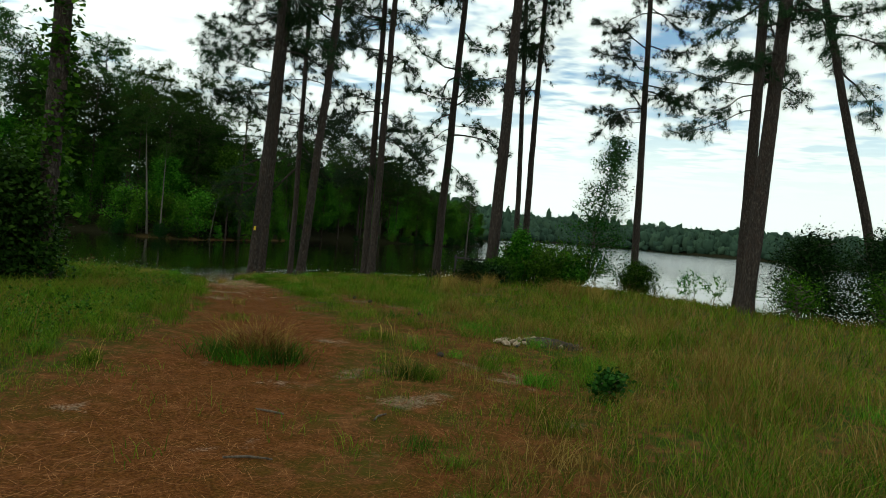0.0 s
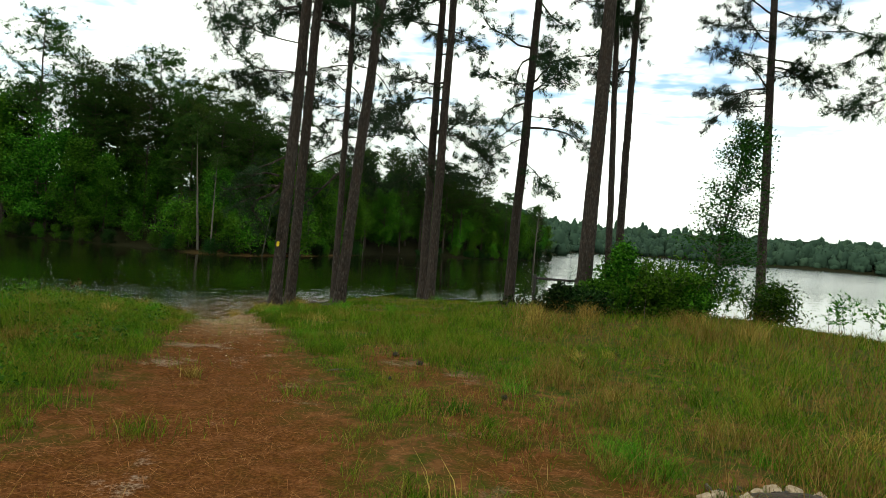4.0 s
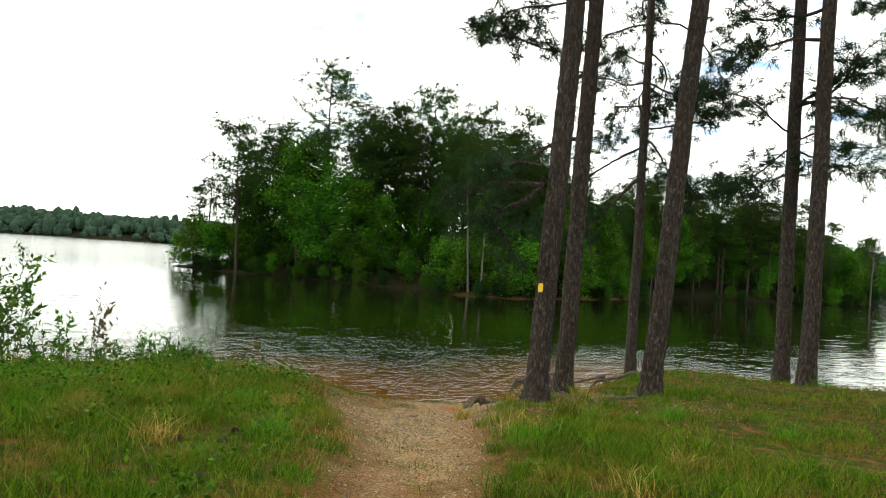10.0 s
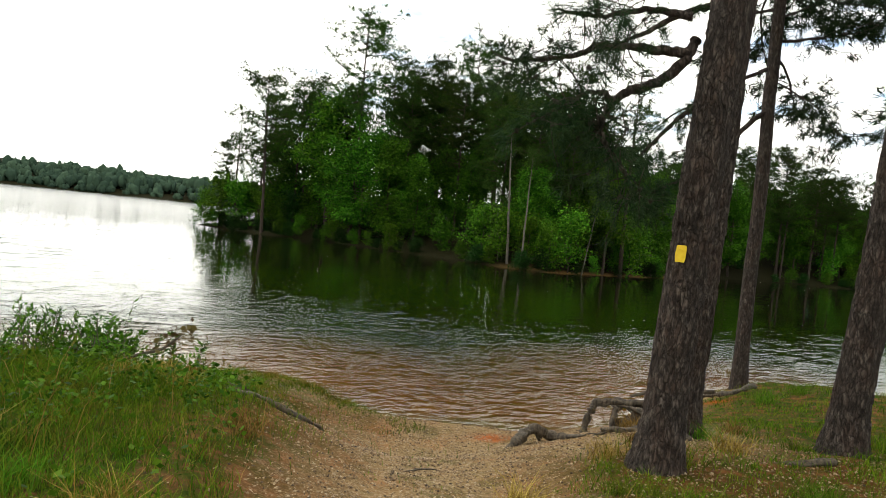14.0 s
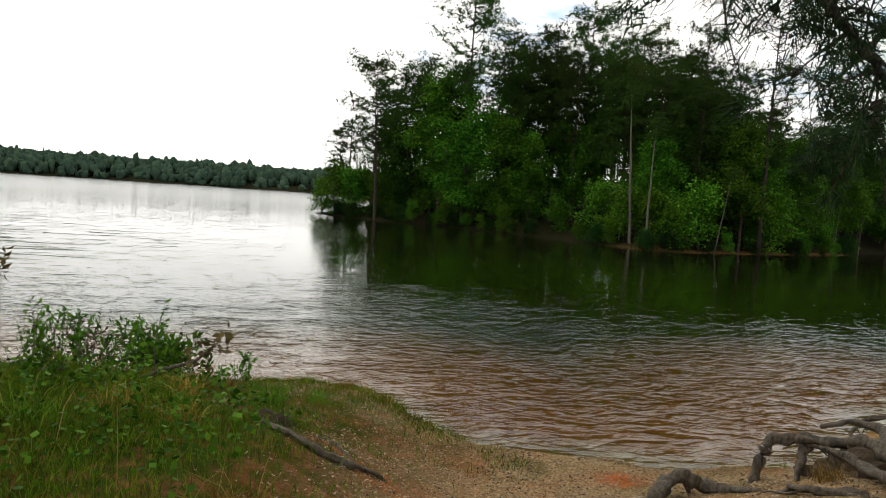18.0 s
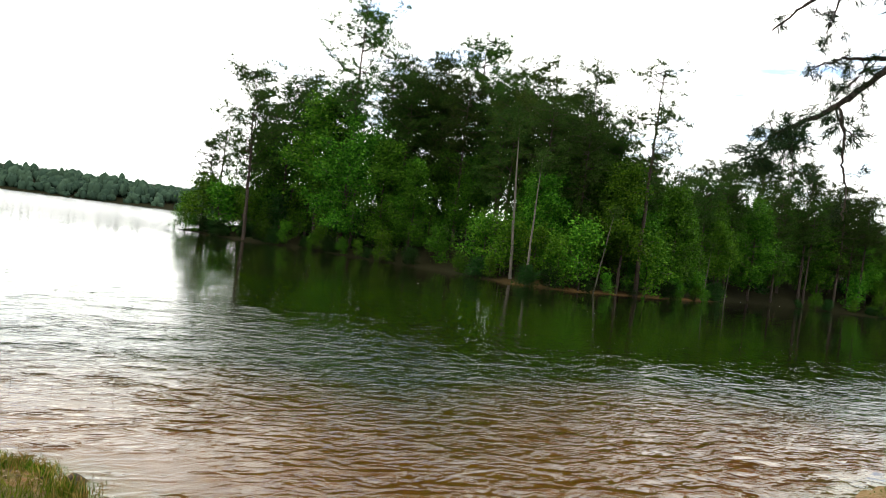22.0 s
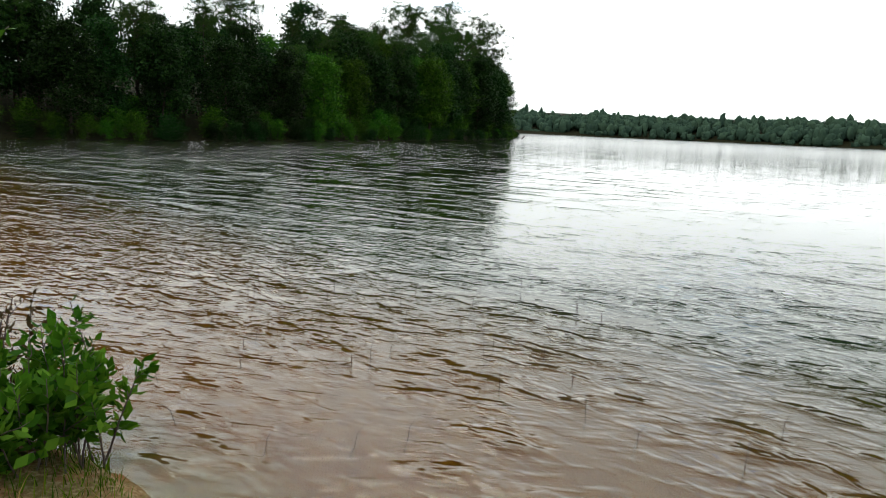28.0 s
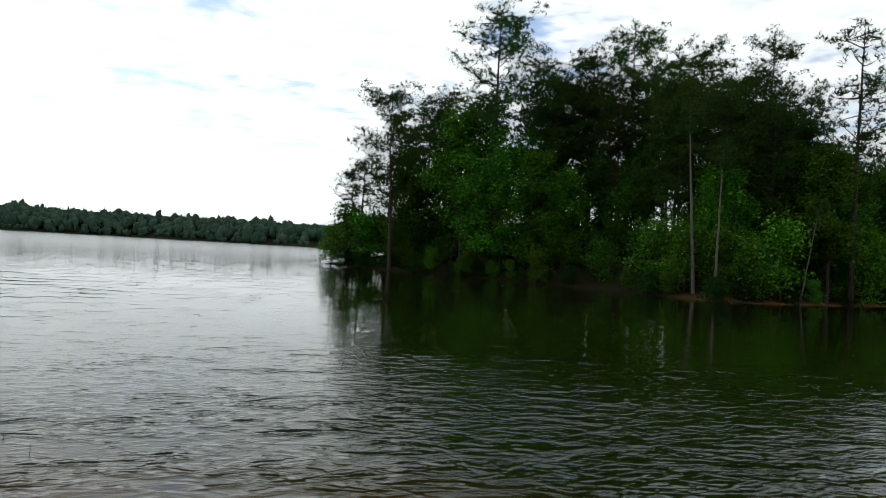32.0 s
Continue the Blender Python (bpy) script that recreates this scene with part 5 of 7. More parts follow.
fv, ff = np.vstack([crown_v.reshape(-1, 3), lv_]), [crown_f, lf_ + crown_v.shape[0] * crown_v.shape[1]]
# Their haze comes from the leaf colour alone.
tagged(new("distant_woods", mesh_np("distant_woods", fv, ff, FAR_WOOD_HAZED)), "green woods along the far lake shore, haze tinted into the leaves", "woods", kind="stuff")

# ---------------------------------------------------------------- shrubs and plants of the bank
BUSHG = "lakeside bushes"


def bush(x, y, height, radius, mat, label, seed, blobs=22, per=28, size=0.09, name="bush", z=None, group=BUSHG):
    m = broadleaf_meshes(seed, height, height * 0.08, radius, mat, blobs, per, size, TWIG)
    return plant(name, m, x, y, label, "bush", group, 1.0, 0.0, z)


bush(1.75, 23.9, 1.9, 0.7, LEAF, "full green bush beside a stout pine", 402, 44, 64, 0.085)
bush(1.1, 23.3, 0.7, 0.7, LEAF, "dark green bush under a stout pine", 400, 44, 72, 0.08)
bush(0.1, 22.6, 0.5, 0.6, LEAF_DARK, "low dark bush with thin twigs on the bank", 403, 30, 40, 0.09)
bush(3.3, 23.6, 0.9, 0.8, LEAF, "green bush on the bank", 405, 46, 72, 0.085)
bush(2.5, 23.0, 0.6, 0.7, LEAF, "dark green bush on the bank", 407, 44, 72, 0.08)
bush(0.7, 22.3, 0.5, 0.7, LEAF_DARK, "low dark bush in tall dry grass", 406, 24, 36, 0.09)
bush(6.6, 27.2, 1.1, 1.0, LEAF, "low green bush near the water", 408, 34, 56, 0.08)
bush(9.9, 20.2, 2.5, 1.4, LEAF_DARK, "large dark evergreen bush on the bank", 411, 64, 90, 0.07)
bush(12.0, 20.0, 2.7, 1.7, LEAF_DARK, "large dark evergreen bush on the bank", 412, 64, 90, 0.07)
bush(9.0, 18.9, 1.1, 1.1, LEAF_BRIGHT, "light green brambles before a dark bush", 413, 30, 34, 0.055)
bush(11.0, 18.2, 1.1, 1.4, LEAF_BRIGHT, "light green brambles before a dark bush", 414, 30, 34, 0.055)
bush(-7.9, 11.4, 2.0, 0.9, LEAF_MID, "dark leafy bush round an ivy-covered pine", 415, 50, 90, 0.10)
bush(-8.9, 12.2, 2.3, 1.2, LEAF_MID, "dark leafy bush beside an ivy-covered pine", 416, 50, 90, 0.10)
bush(-16.3, 16.9, 2.3, 1.2, LEAF, "leafy green bush on the lake bank", 418, 50, 72, 0.085)


def sprig(x, y, height, stems, mat, label, seed, spread=0.1, leaf=0.07, branch=0.35, name="sapling", per=12, fan=0.22, wide=0.2):
    """Upright thin stems with pointed leaves set along them and on short side twigs."""
    r = np.random.default_rng(seed)
    ob = thing(name, label, "shrub", "plants at the edge of the bank", base_at(x, y))
    wood, q = [], []

    def leafy(line, n, size):
        for k in range(n):
            t = (k + 0.5 + r.uniform(-0.3, 0.3)) / n * (len(line) - 1)
            i = min(int(t), len(line) - 2)
            p = line[i] + (line[i + 1] - line[i]) * (t - i)
            ax = unit(line[i + 1] - line[i])
            out = unit(np.cross(ax, r.normal(size=3)))
            d = unit(out + ax * r.uniform(0.4, 1.2))
            s_ = unit(np.cross(d, ax + r.normal(size=3) * 0.3))
            ln = size * r.uniform(0.6, 1.25)
            nrm = np.cross(d, s_)
            w = ln * wide
            q.append([p, p + d * ln * 0.45 + s_ * w + nrm * ln * 0.05, p + d * ln - nrm * ln * 0.08, p + d * ln * 0.45 - s_ * w + nrm * ln * 0.05])

    for _ in range(stems):
        b0 = np.array([r.normal() * spread, r.normal() * spread, -0.03])
        h_ = height * r.uniform(0.6, 1.05)
        st = bent(b0, (r.normal() * fan, r.normal() * fan, 1), h_, 6, r, wander=0.09)
        wood.append(tube(st, np.linspace(0.0045 + 0.003 * height, 0.002, 7), 4))
        leafy(st[2:], per, leaf)
        for k in range(2, 6):
            if r.random() < 0.75:
                tw = bent(st[k], (r.normal(), r.normal(), 0.8), branch * height * r.uniform(0.3, 0.8), 3, r, wander=0.15)
                wood.append(tube(tw, np.linspace(0.004, 0.0015, 4), 3))
                leafy(tw, max(3, int(per * 0.6)), leaf)
    tagged(part("stemwork", mesh_np("stemwork", *join(wood), TWIG, True), ob), kind="stuff")
    v_ = np.array(q).reshape(-1, 3)
    part("foliage", mesh_np("foliage", v_, np.arange(len(v_)).reshape(-1, 4), mat), ob)
    return ob


sprig(2.75, 23.8, 1.65, 84, LEAF_BRIGHT, "bright green bush with upright shoots beside a stout pine", 401, 0.5, 0.11, 0.5, "bush", 30, 0.32, 0.27)
sprig(0.9, 23.2, 0.9, 22, LEAF, "loose green bush under a stout pine", 400, 0.3, 0.09, 0.5, "bush", 18, 0.35, 0.26)
sprig(-0.3, 22.9, 0.65, 16, LEAF_DARK, "low dark twiggy bush on the bank", 404, 0.45, 0.07, 0.5, "bush", 12, 0.4)
sprig(-1.1, 23.3, 0.5, 12, LEAF_DARK, "low dark twiggy bush on the bank", 405, 0.4, 0.07, 0.5, "bush", 12, 0.4)
sprig(-15.75, 18.1, 2.3, 22, LEAF_BRIGHT, "leafy green bush with upright shoots on the lake bank", 417, 0.38, 0.12, 0.4, "bush", 26, 0.22, 0.26)
sprig(8.6, 27.0, 1.5, 8, LEAF_BRIGHT, "light green sapling at the water's edge", 409, 0.3, 0.12, 0.5, "sapling", 16, 0.3, 0.25)
sprig(9.9, 26.0, 1.4, 7, LEAF_BRIGHT, "light green sapling at the water's edge", 410, 0.3, 0.12, 0.5, "sapling", 16, 0.3, 0.25)
sprig(-14.6, 19.0, 1.55, 3, LEAF, "thin sapling with sparse dark leaves on the bank", 419, 0.12, 0.12, 0.45, "sapling", 16)
sprig(-14.0, 19.2, 1.5, 3, LEAF_BRONZE, "thin sapling with bronze young leaves", 420, 0.12, 0.11, 0.4, "sapling", 16)
sprig(-14.9, 18.6, 1.2, 4, LEAF, "leafy sapling on the bank", 418, 0.2, 0.09, 0.4)
for k, (x, y, hh, st, mt, lab) in enumerate(((-13.3, 19.5, 0.7, 6, LEAF_BRIGHT, "upright leafy shrub at the edge of the bank"), (-12.9, 19.9, 0.62, 6, LEAF, "upright leafy shrub at the edge of the bank"),
        (-12.5, 20.1, 0.75, 5, LEAF_BRIGHT, "leafy shrub with light green tips at the edge of the bank"), (-12.1, 20.55, 0.5, 4, LEAF, "small leafy shrub at the edge of the bank"),
        (-12.45, 20.95, 0.38, 4, LEAF_BRIGHT, "small leafy shrub at the edge of the bank"), (-13.6, 19.9, 0.8, 6, LEAF, "upright leafy shrub at the edge of the bank"),
        (-12.2, 19.3, 0.36, 6, LEAF_BRIGHT, "low bright green weed in the grass"), (-11.7, 19.1, 0.32, 6, LEAF_BRIGHT, "low bright green weed in the grass"), (-12.6, 18.4, 0.45, 7, LEAF, "low leafy weed in the grass"),
        (-13.2, 18.2, 0.5, 7, LEAF_BRIGHT, "low leafy weed in the grass"), (-12.3, 17.4, 0.42, 7, LEAF, "low leafy weed in the grass"), (-13.0, 16.9, 0.55, 7, LEAF_BRIGHT, "low leafy weed in the grass"), (-11.2, 18.4, 0.34, 5, LEAF_BRIGHT, "low bright green weed in the grass"))):
    sprig(x, y, hh, st, mt, lab, 700 + k, 0.13, 0.065, 0.4, "leafy_shrub", 12)
sprig(-13.8, 20.95, 0.52, 26, LEAF_BRIGHT, "dense bright green shrub at the water's edge", 424, 0.17, 0.075, 0.45, "leafy_shrub", 18, 0.2, 0.27)
sprig(-13.95, 20.72, 0.62, 16, LEAF_BRIGHT, "bright green shrub with upright shoots at the water's edge", 426, 0.16, 0.075, 0.45, "leafy_shrub", 18, 0.25, 0.27)
sprig(-14.25, 20.4, 0.7, 12, LEAF_BRONZE, "twiggy shrub with bronze leaves at the water's edge", 425, 0.18, 0.06, 0.4, "leafy_shrub", 8)

# the slender leaning tree among the bushes
sr = np.random.default_rng(431)
lean_tree = thing("small_tree", "slender leaning tree with feathery foliage and a pale stem", "tree", BUSHG, base_at(4.1, 25.2))
sp_ = np.array([(-0.1, 0, -0.2), (0.02, 0, 0.4), (0.3, 0, 1.2), (0.32, 0, 2.2), (0.55, 0, 3.4), (0.8, 0, 4.6), (0.9, 0, 5.6)], float)
part("trunk", mesh_np("trunk", *tube(sp_, np.linspace(0.07, 0.012, 7), 8), BARK_PALE, True), lean_tree)
wood, cen = [], []
for _ in range(150):
    z = 0.4 + 5.1 * sr.random() ** 1.25
    st = np.array([np.interp(z, sp_[:, 2], sp_[:, k]) for k in range(3)])
    ln = np.interp(z, [0.4, 1.6, 3, 4.5, 5.5], [1.2, 1.25, 0.95, 0.65, 0.3]) * sr.uniform(0.5, 1.15)
    az = sr.uniform(0, 6.283)
    lp = bent(st, (math.cos(az), math.sin(az), sr.uniform(0.1, 0.9)), ln, 4, sr, wander=0.2)
    wood.append(tube(lp, np.linspace(0.012, 0.004, 5), 3))
    cen += [lp[k] + sr.normal(size=3) * 0.08 for k in (1, 2, 3, 4, 4) for _ in range(3)]
tagged(part("branchwork", mesh_np("branchwork", *join(wood), TWIG, True), lean_tree), kind="stuff")
part("crown", mesh_np("crown", *leaves(np.array(cen), sr, 6, 0.11, 0.08), LEAF_MID), lean_tree)

# ivy that climbs the pine at the left of the path
ir = np.random.default_rng(441)
iz = ir.uniform(0.3, 6.5, 260)
ia = ir.uniform(0, 6.283, 260)
ic = np.c_[0.24 * np.cos(ia) + 0.005 * iz, 0.24 * np.sin(ia), iz]
part("ivy", mesh_np("ivy", *leaves(ic, ir, 7, 0.10, 0.13), LEAF), PINES["L"], "climbing green ivy")

# the yellow trail blaze on the nearest pine: a painted patch that follows the bark
bz = np.linspace(2.385, 2.50, 9) - gz(-6.76, 20.83)
bth = np.linspace(-0.22, 0.22, 9)
face = radians(-93)
BZ, BT = np.meshgrid(bz, bth, indexing="ij")
edge_w = 1 - 0.16 * np.abs((BZ - bz.mean()) / (bz[-1] - bz[0]) * 2) ** 4
brd = 0.143 + 0.022 + 0.003 * np.sin(BZ * 90) * np.cos(BT * 14)
bv = np.stack([0.043 * BZ + brd * np.cos(face + BT * edge_w), -0.012 * BZ + brd * np.sin(face + BT * edge_w), BZ], -1).reshape(-1, 3)
ii, jj = np.meshgrid(np.arange(8), np.arange(8), indexing="ij")
k0 = ii * 9 + jj
blaze = part("blaze", mesh_np("blaze", bv, np.stack([k0, k0 + 1, k0 + 10, k0 + 9], -1).reshape(-1, 4), BLAZE, True), PINES["B1"], "painted yellow trail blaze")

# ---------------------------------------------------------------- rail, fire ring, clump, cones, roots
rail = thing("wooden_rail", "weathered dark timber rail on two posts by the water", "rail", "", base_at(0.0, 27.5))
for px0 in (-0.64, 0.66):
    zt = 1.93 - gz(0.0, 27.5)
    part("post", mesh_np("post", *tube([(px0, 0, -0.4), (px0, 0, 0.4), (px0 + 0.005, 0, zt - 0.03), (px0, 0, zt)], [0.048, 0.046, 0.044, 0.034], 10), POST, True), rail)
rl = 1.82 - gz(0.0, 27.5)
part("crossbar", mesh_np("crossbar", *tube([(-0.72, 0.0, rl), (0.0, -0.01, rl - 0.02), (0.74, 0.0, rl - 0.005)], [0.036, 0.038, 0.036], 8), POST, True), rail)


def rock_mesh(r, size, mat, name="stone"):
    bm = bmesh.new()
    bmesh.ops.create_icosphere(bm, subdivisions=1 if mat is STONE else 2, radius=1.0)
    sq = np.array([1.0, r.uniform(0.6, 0.95), r.uniform(0.4, 0.65)])
    off = r.uniform(0, 50)
    for v in bm.verts:
        k = 1 + 0.42 * noise.noise(v.co * 1.5 + Vector((off, 0, 0))) + 0.22 * noise.noise(v.co * 4 + Vector((0, off, 0)))
        v.co = Vector((v.co.x * sq[0], v.co.y * sq[1], v.co.z * sq[2])) * size * k
    me = bpy.data.meshes.new(name)
    bm.to_mesh(me); bm.free()
    me.materials.append(mat)
    return me


pr = np.random.default_rng(451)
for x, y, sz in ((0.56, 9.34, 0.085), (0.66, 9.2, 0.10), (0.62, 9.5, 0.07), (0.76, 9.36, 0.075), (0.8, 9.22, 0.06), (0.72, 9.58, 0.06), (0.86, 9.5, 0.07), (0.96, 9.66, 0.075), (1.08, 9.74, 0.085), (1.22, 9.78, 0.09), (1.36, 9.74, 0.065), (1.46, 9.66, 0.05), (0.92, 9.36, 0.045), (1.6, 9.5, 0.04), (1.72, 9.4, 0.035), (1.42, 9.3, 0.04), (1.15, 9.25, 0.035)):
    ob = new("fire_ring_stone", rock_mesh(pr, sz * (1.0 if y < 9.6 else 0.8), STONE))
    ob.location = (x, y, gz(x, y) + sz * 0.3 + 0.05 * max(0.0, 1 - math.hypot((x - 1.25) / 0.5, (y - 9.5) / 0.4)))
    ob.rotation_euler = (pr.uniform(-0.3, 0.3), pr.uniform(-0.3, 0.3), pr.uniform(0, 6))
    tagged(ob, "pale ochre stone of an old fire ring", "stone", "fire ring stones")
# low dark mound of ash and soil
th = np.linspace(0, 6.283, 30, endpoint=False)
ring_ = []
for k, (f_, z_) in enumerate(((1.0, -0.02), (0.75, 0.035), (0.5, 0.07), (0.25, 0.09))):
    ring_.append(np.c_[(0.46 + 0.10 * np.sin(3 * th + k)) * f_ * np.cos(th), (0.24 + 0.05 * np.cos(4 * th)) * f_ * np.sin(th), 1.0 * z_ + pr.uniform(-0.012, 0.012, 30)])
av = np.vstack(ring_ + [np.array([[0, 0, 0.095]])])
ii, jj = np.meshgrid(np.arange(3), np.arange(30), indexing="ij")
aq = np.stack([ii * 30 + jj, ii * 30 + (jj + 1) % 30, (ii + 1) * 30 + (jj + 1) % 30, (ii + 1) * 30 + jj], -1).reshape(-1, 4)
at_ = np.stack([90 + np.arange(30), 90 + (np.arange(30) + 1) % 30, np.full(30, 120)], -1)
ash = new("ash_bed", mesh_np("ash_bed", av, [aq, at_], SOIL, True))
ash.location = (1.25, 9.48, gz(1.25, 9.48))
ash.rotation_euler = (0, 0, -0.2)
tagged(ash, "low dark mound of ash and soil in an old fire ring", "ash")
for k in range(64):
    x, y = 1.3 + pr.normal() * 0.26, 9.47 + pr.normal() * 0.13
    me = rock_mesh(pr, pr.uniform(0.018, 0.042), (CHAR, SOIL, CHAR, ROOT)[k % 4], "charred_chunk")
    ob = new("charred_chunk", me)
    ob.location = (x, y, gz(1.25, 9.48) + 0.075 - 0.07 * min(1.0, math.hypot((x - 1.25) / 0.55, (y - 9.48) / 0.32)))
    ob.rotation_euler = (pr.uniform(0, 1), 0, pr.uniform(0, 6))
    tagged(ob, "charred chunk of wood on an old fire bed", "charred wood", "charred wood of the fire bed")

def cone_mesh(name="pine_cone"):
    """A pine cone: an ovoid core with rows of raised scales."""
    core_v, core_f = tube([(0, 0, -0.05), (0, 0, -0.03), (0, 0, 0.0), (0, 0, 0.03), (0, 0, 0.055)], [0.012, 0.03, 0.034, 0.024, 0.006], 8)
    vs, fs = [core_v], [core_f]
    off = len(core_v)
    for row in range(8):
        z = -0.045 + row * 0.0125
        rad = np.interp(z, [-0.05, -0.02, 0.0, 0.03, 0.055], [0.015, 0.032, 0.035, 0.026, 0.01])
        for k in range(9):
            a = 6.283 * (k + 0.5 * (row % 2)) / 9
            c, s = math.cos(a), math.sin(a)
            w = 0.011
            p = np.array([(rad * c - w * s, rad * s + w * c, z), (rad * c + w * s, rad * s - w * c, z), ((rad + 0.016) * c + w * 0.5 * s, (rad + 0.016) * s - w * 0.5 * c, z + 0.012), ((rad + 0.016) * c - w * 0.5 * s, (rad + 0.016) * s + w * 0.5 * c, z + 0.012)])
            vs.append(p); fs.append(np.array([[off, off + 1, off + 2, off + 3]])); off += 4
    return mesh_np(name, np.vstack(vs), np.vstack(fs), CONE)


CONE_ME = cone_mesh()
for limb_, tips_ in ((LB1, tips_a), (LB2, tips_b), (LB3, tips_c)):
    for p_ in tips_[::5]:
        ob = part("cone", CONE_ME, limb_)
        ob.matrix_basis = Matrix.Translation(p_) @ Euler((pr.uniform(0, 3), pr.uniform(0, 3), 0)).to_matrix().to_4x4() @ Matrix.Diagonal((0.34, 0.34, 0.34, 1))
CONES = [(-2.23, 13.65), (-1.85, 13.21), (-1.99, 12.18), (-0.72, 14.25), (0.7, 15.46), (-0.75, 11.74), (-0.17, 8.0), (-6.68, 15.27), (-9.14, 15.55), (-7.55, 15.78), (-7.05, 15.13),
         (-7.52, 16.33), (-7.3, 16.0), (-6.9, 15.6), (-3.08, 16.11), (-7.73, 15.68), (-9.26, 15.51), (-7.4, 15.4), (0.2, 14.4), (-1.2, 15.1), (1.9, 13.0)]
for x, y in CONES:
    ob = new("pine_cone", CONE_ME)
    k = pr.uniform(0.6, 0.85)
    ob.matrix_basis = Matrix.Translation((x, y, gz(x, y) + 0.02)) @ Euler((pr.uniform(1.2, 1.8), 0, pr.uniform(0, 6))).to_matrix().to_4x4() @ Matrix.Diagonal((k, k, k, 1))
    tagged(ob, "dark fallen pine cone in the grass", "pine cone", "fallen pine cones")


def root(points, radii, label, name="tree_root", sides=12, fixed=False, rootlets=3):
    """A gnarled bare root: x, y and height (over the ground, or fixed), ridged and knotted, with thin side roots."""
    pts = np.array([(x, y, h if fixed else gz(x, y) + h) for x, y, h in points])
    t = np.linspace(0, len(pts) - 1, 9 * len(pts))
    fine = np.stack([np.interp(t, np.arange(len(pts)), pts[:, k]) for k in range(3)], 1)
    rr = np.interp(t, np.arange(len(pts)), radii) * 0.72
    wob = np.random.default_rng(int(abs(points[0][0] * 1000 + points[0][1] * 77)) % 9999)
    drift = np.cumsum(wob.normal(size=fine.shape), axis=0)
    drift -= np.linspace(0, 1, len(fine))[:, None] * drift[-1]
    fine += drift * rr[:, None] * 0.16
    for _ in range(2):
        fine[1:-1] = (fine[:-2] + 2 * fine[1:-1] + fine[2:]) / 4
    rr = rr * (1 + 0.22 * np.sin(np.arange(len(rr)) * 0.9 + wob.uniform(0, 6)) * wob.uniform(0.2, 1, len(rr)))
    ph = wob.uniform(0, 6.28, 3)

    def ridges(arc, along, r_, th):
        return r_ * (0.24 * np.sin(2 * th[None, :] + along * 9 + ph[0]) + 0.17 * np.sin(5 * th[None, :] - along * 14 + ph[1]) + 0.10 * np.sin(9 * th[None, :] + along * 22 + ph[2]))

    pieces = [tube(fine, rr, sides, bump_fn=ridges)]
    for _ in range(rootlets):
        k = int(wob.integers(4, len(fine) - 3))
        sp = bent(fine[k], wob.normal(size=3) * [1, 1, 0.3] + [0, 0, -0.5], wob.uniform(0.15, 0.4), 6, wob, droop=0.12, wander=0.3)
        pieces.append(tube(sp, np.linspace(rr[k] * 0.45, 0.003, 7), 7))
    ob = new(name, mesh_np(name, *join([(v_, f_) for v_, f_ in pieces]), ROOT, True))
    return tagged(ob, label, "root", "bare tree roots")


root([(-10.75, 20.1, 0.0), (-10.46, 20.2, 0.03), (-10.27, 20.19, 0.03), (-10.03, 20.22, 0.025), (-9.91, 20.3, 0.03), (-9.86, 20.5, 0.03), (-9.9, 20.71, 0.02), (-9.86, 20.87, -0.03)], [0.012, 0.024, 0.028, 0.032, 0.028, 0.028, 0.022, 0.012], "long grey root snaking over bare earth")
root([(-10.5, 20.6, 0.0), (-10.3, 20.66, 0.02), (-10.05, 20.68, -0.01)], [0.012, 0.02, 0.012], "thin root on bare earth", rootlets=1)
root([(-7.08, 22.8, 0.84), (-7.25, 23.2, 0.80), (-7.5, 23.4, 0.77), (-7.8, 23.34, 0.73), (-8.0, 23.26, 0.71), (-8.11, 23.2, 0.67), (-8.14, 23.12, 0.56), (-8.17, 23.04, 0.36)], [0.10, 0.085, 0.07, 0.055, 0.05, 0.05, 0.05, 0.045], "arched grey root hanging over the washed-out bank", fixed=True, rootlets=5)
root([(-7.88, 23.3, 0.70), (-7.9, 23.2, 0.66), (-7.87, 23.08, 0.55), (-7.86, 22.95, 0.42)], [0.04, 0.04, 0.035, 0.03], "bare grey root leg over the washed-out bank", fixed=True)
root([(-7.1, 22.6, 0.80), (-7.4, 23.05, 0.74), (-7.65, 23.22, 0.71), (-7.9, 23.25, 0.70)], [0.07, 0.05, 0.035, 0.015], "low grey root on the washed-out bank", fixed=True)
root([(-7.3, 22.45, 0.02), (-7.57, 22.42, 0.03), (-7.73, 22.5, 0.05), (-7.8, 22.6, 0.02), (-7.95, 22.62, -0.03)], [0.045, 0.035, 0.035, 0.03, 0.012], "low root at the foot of a pine")
root([(-8.0, 22.72, 0.0), (-8.2, 22.7, 0.04), (-8.38, 22.66, 0.08), (-8.5, 22.58, 0.13), (-8.56, 22.48, 0.12), (-8.6, 22.36, 0.05), (-8.64, 22.22, -0.03)], [0.02, 0.04, 0.055, 0.075, 0.075, 0.06, 0.03], "thick knuckled root beside the landing")
root([(-6.9, 22.3, 0.02), (-7.1, 21.9, 0.02), (-7.5, 21.75, 0.015), (-7.9, 21.8, -0.02)], [0.05, 0.035, 0.03, 0.015], "low root at the foot of a pine")
root([(-5.75, 22.05, 0.03), (-5.95, 21.85, 0.02), (-6.15, 21.8, -0.02)], [0.05, 0.03, 0.015], "low root at the foot of a pine")
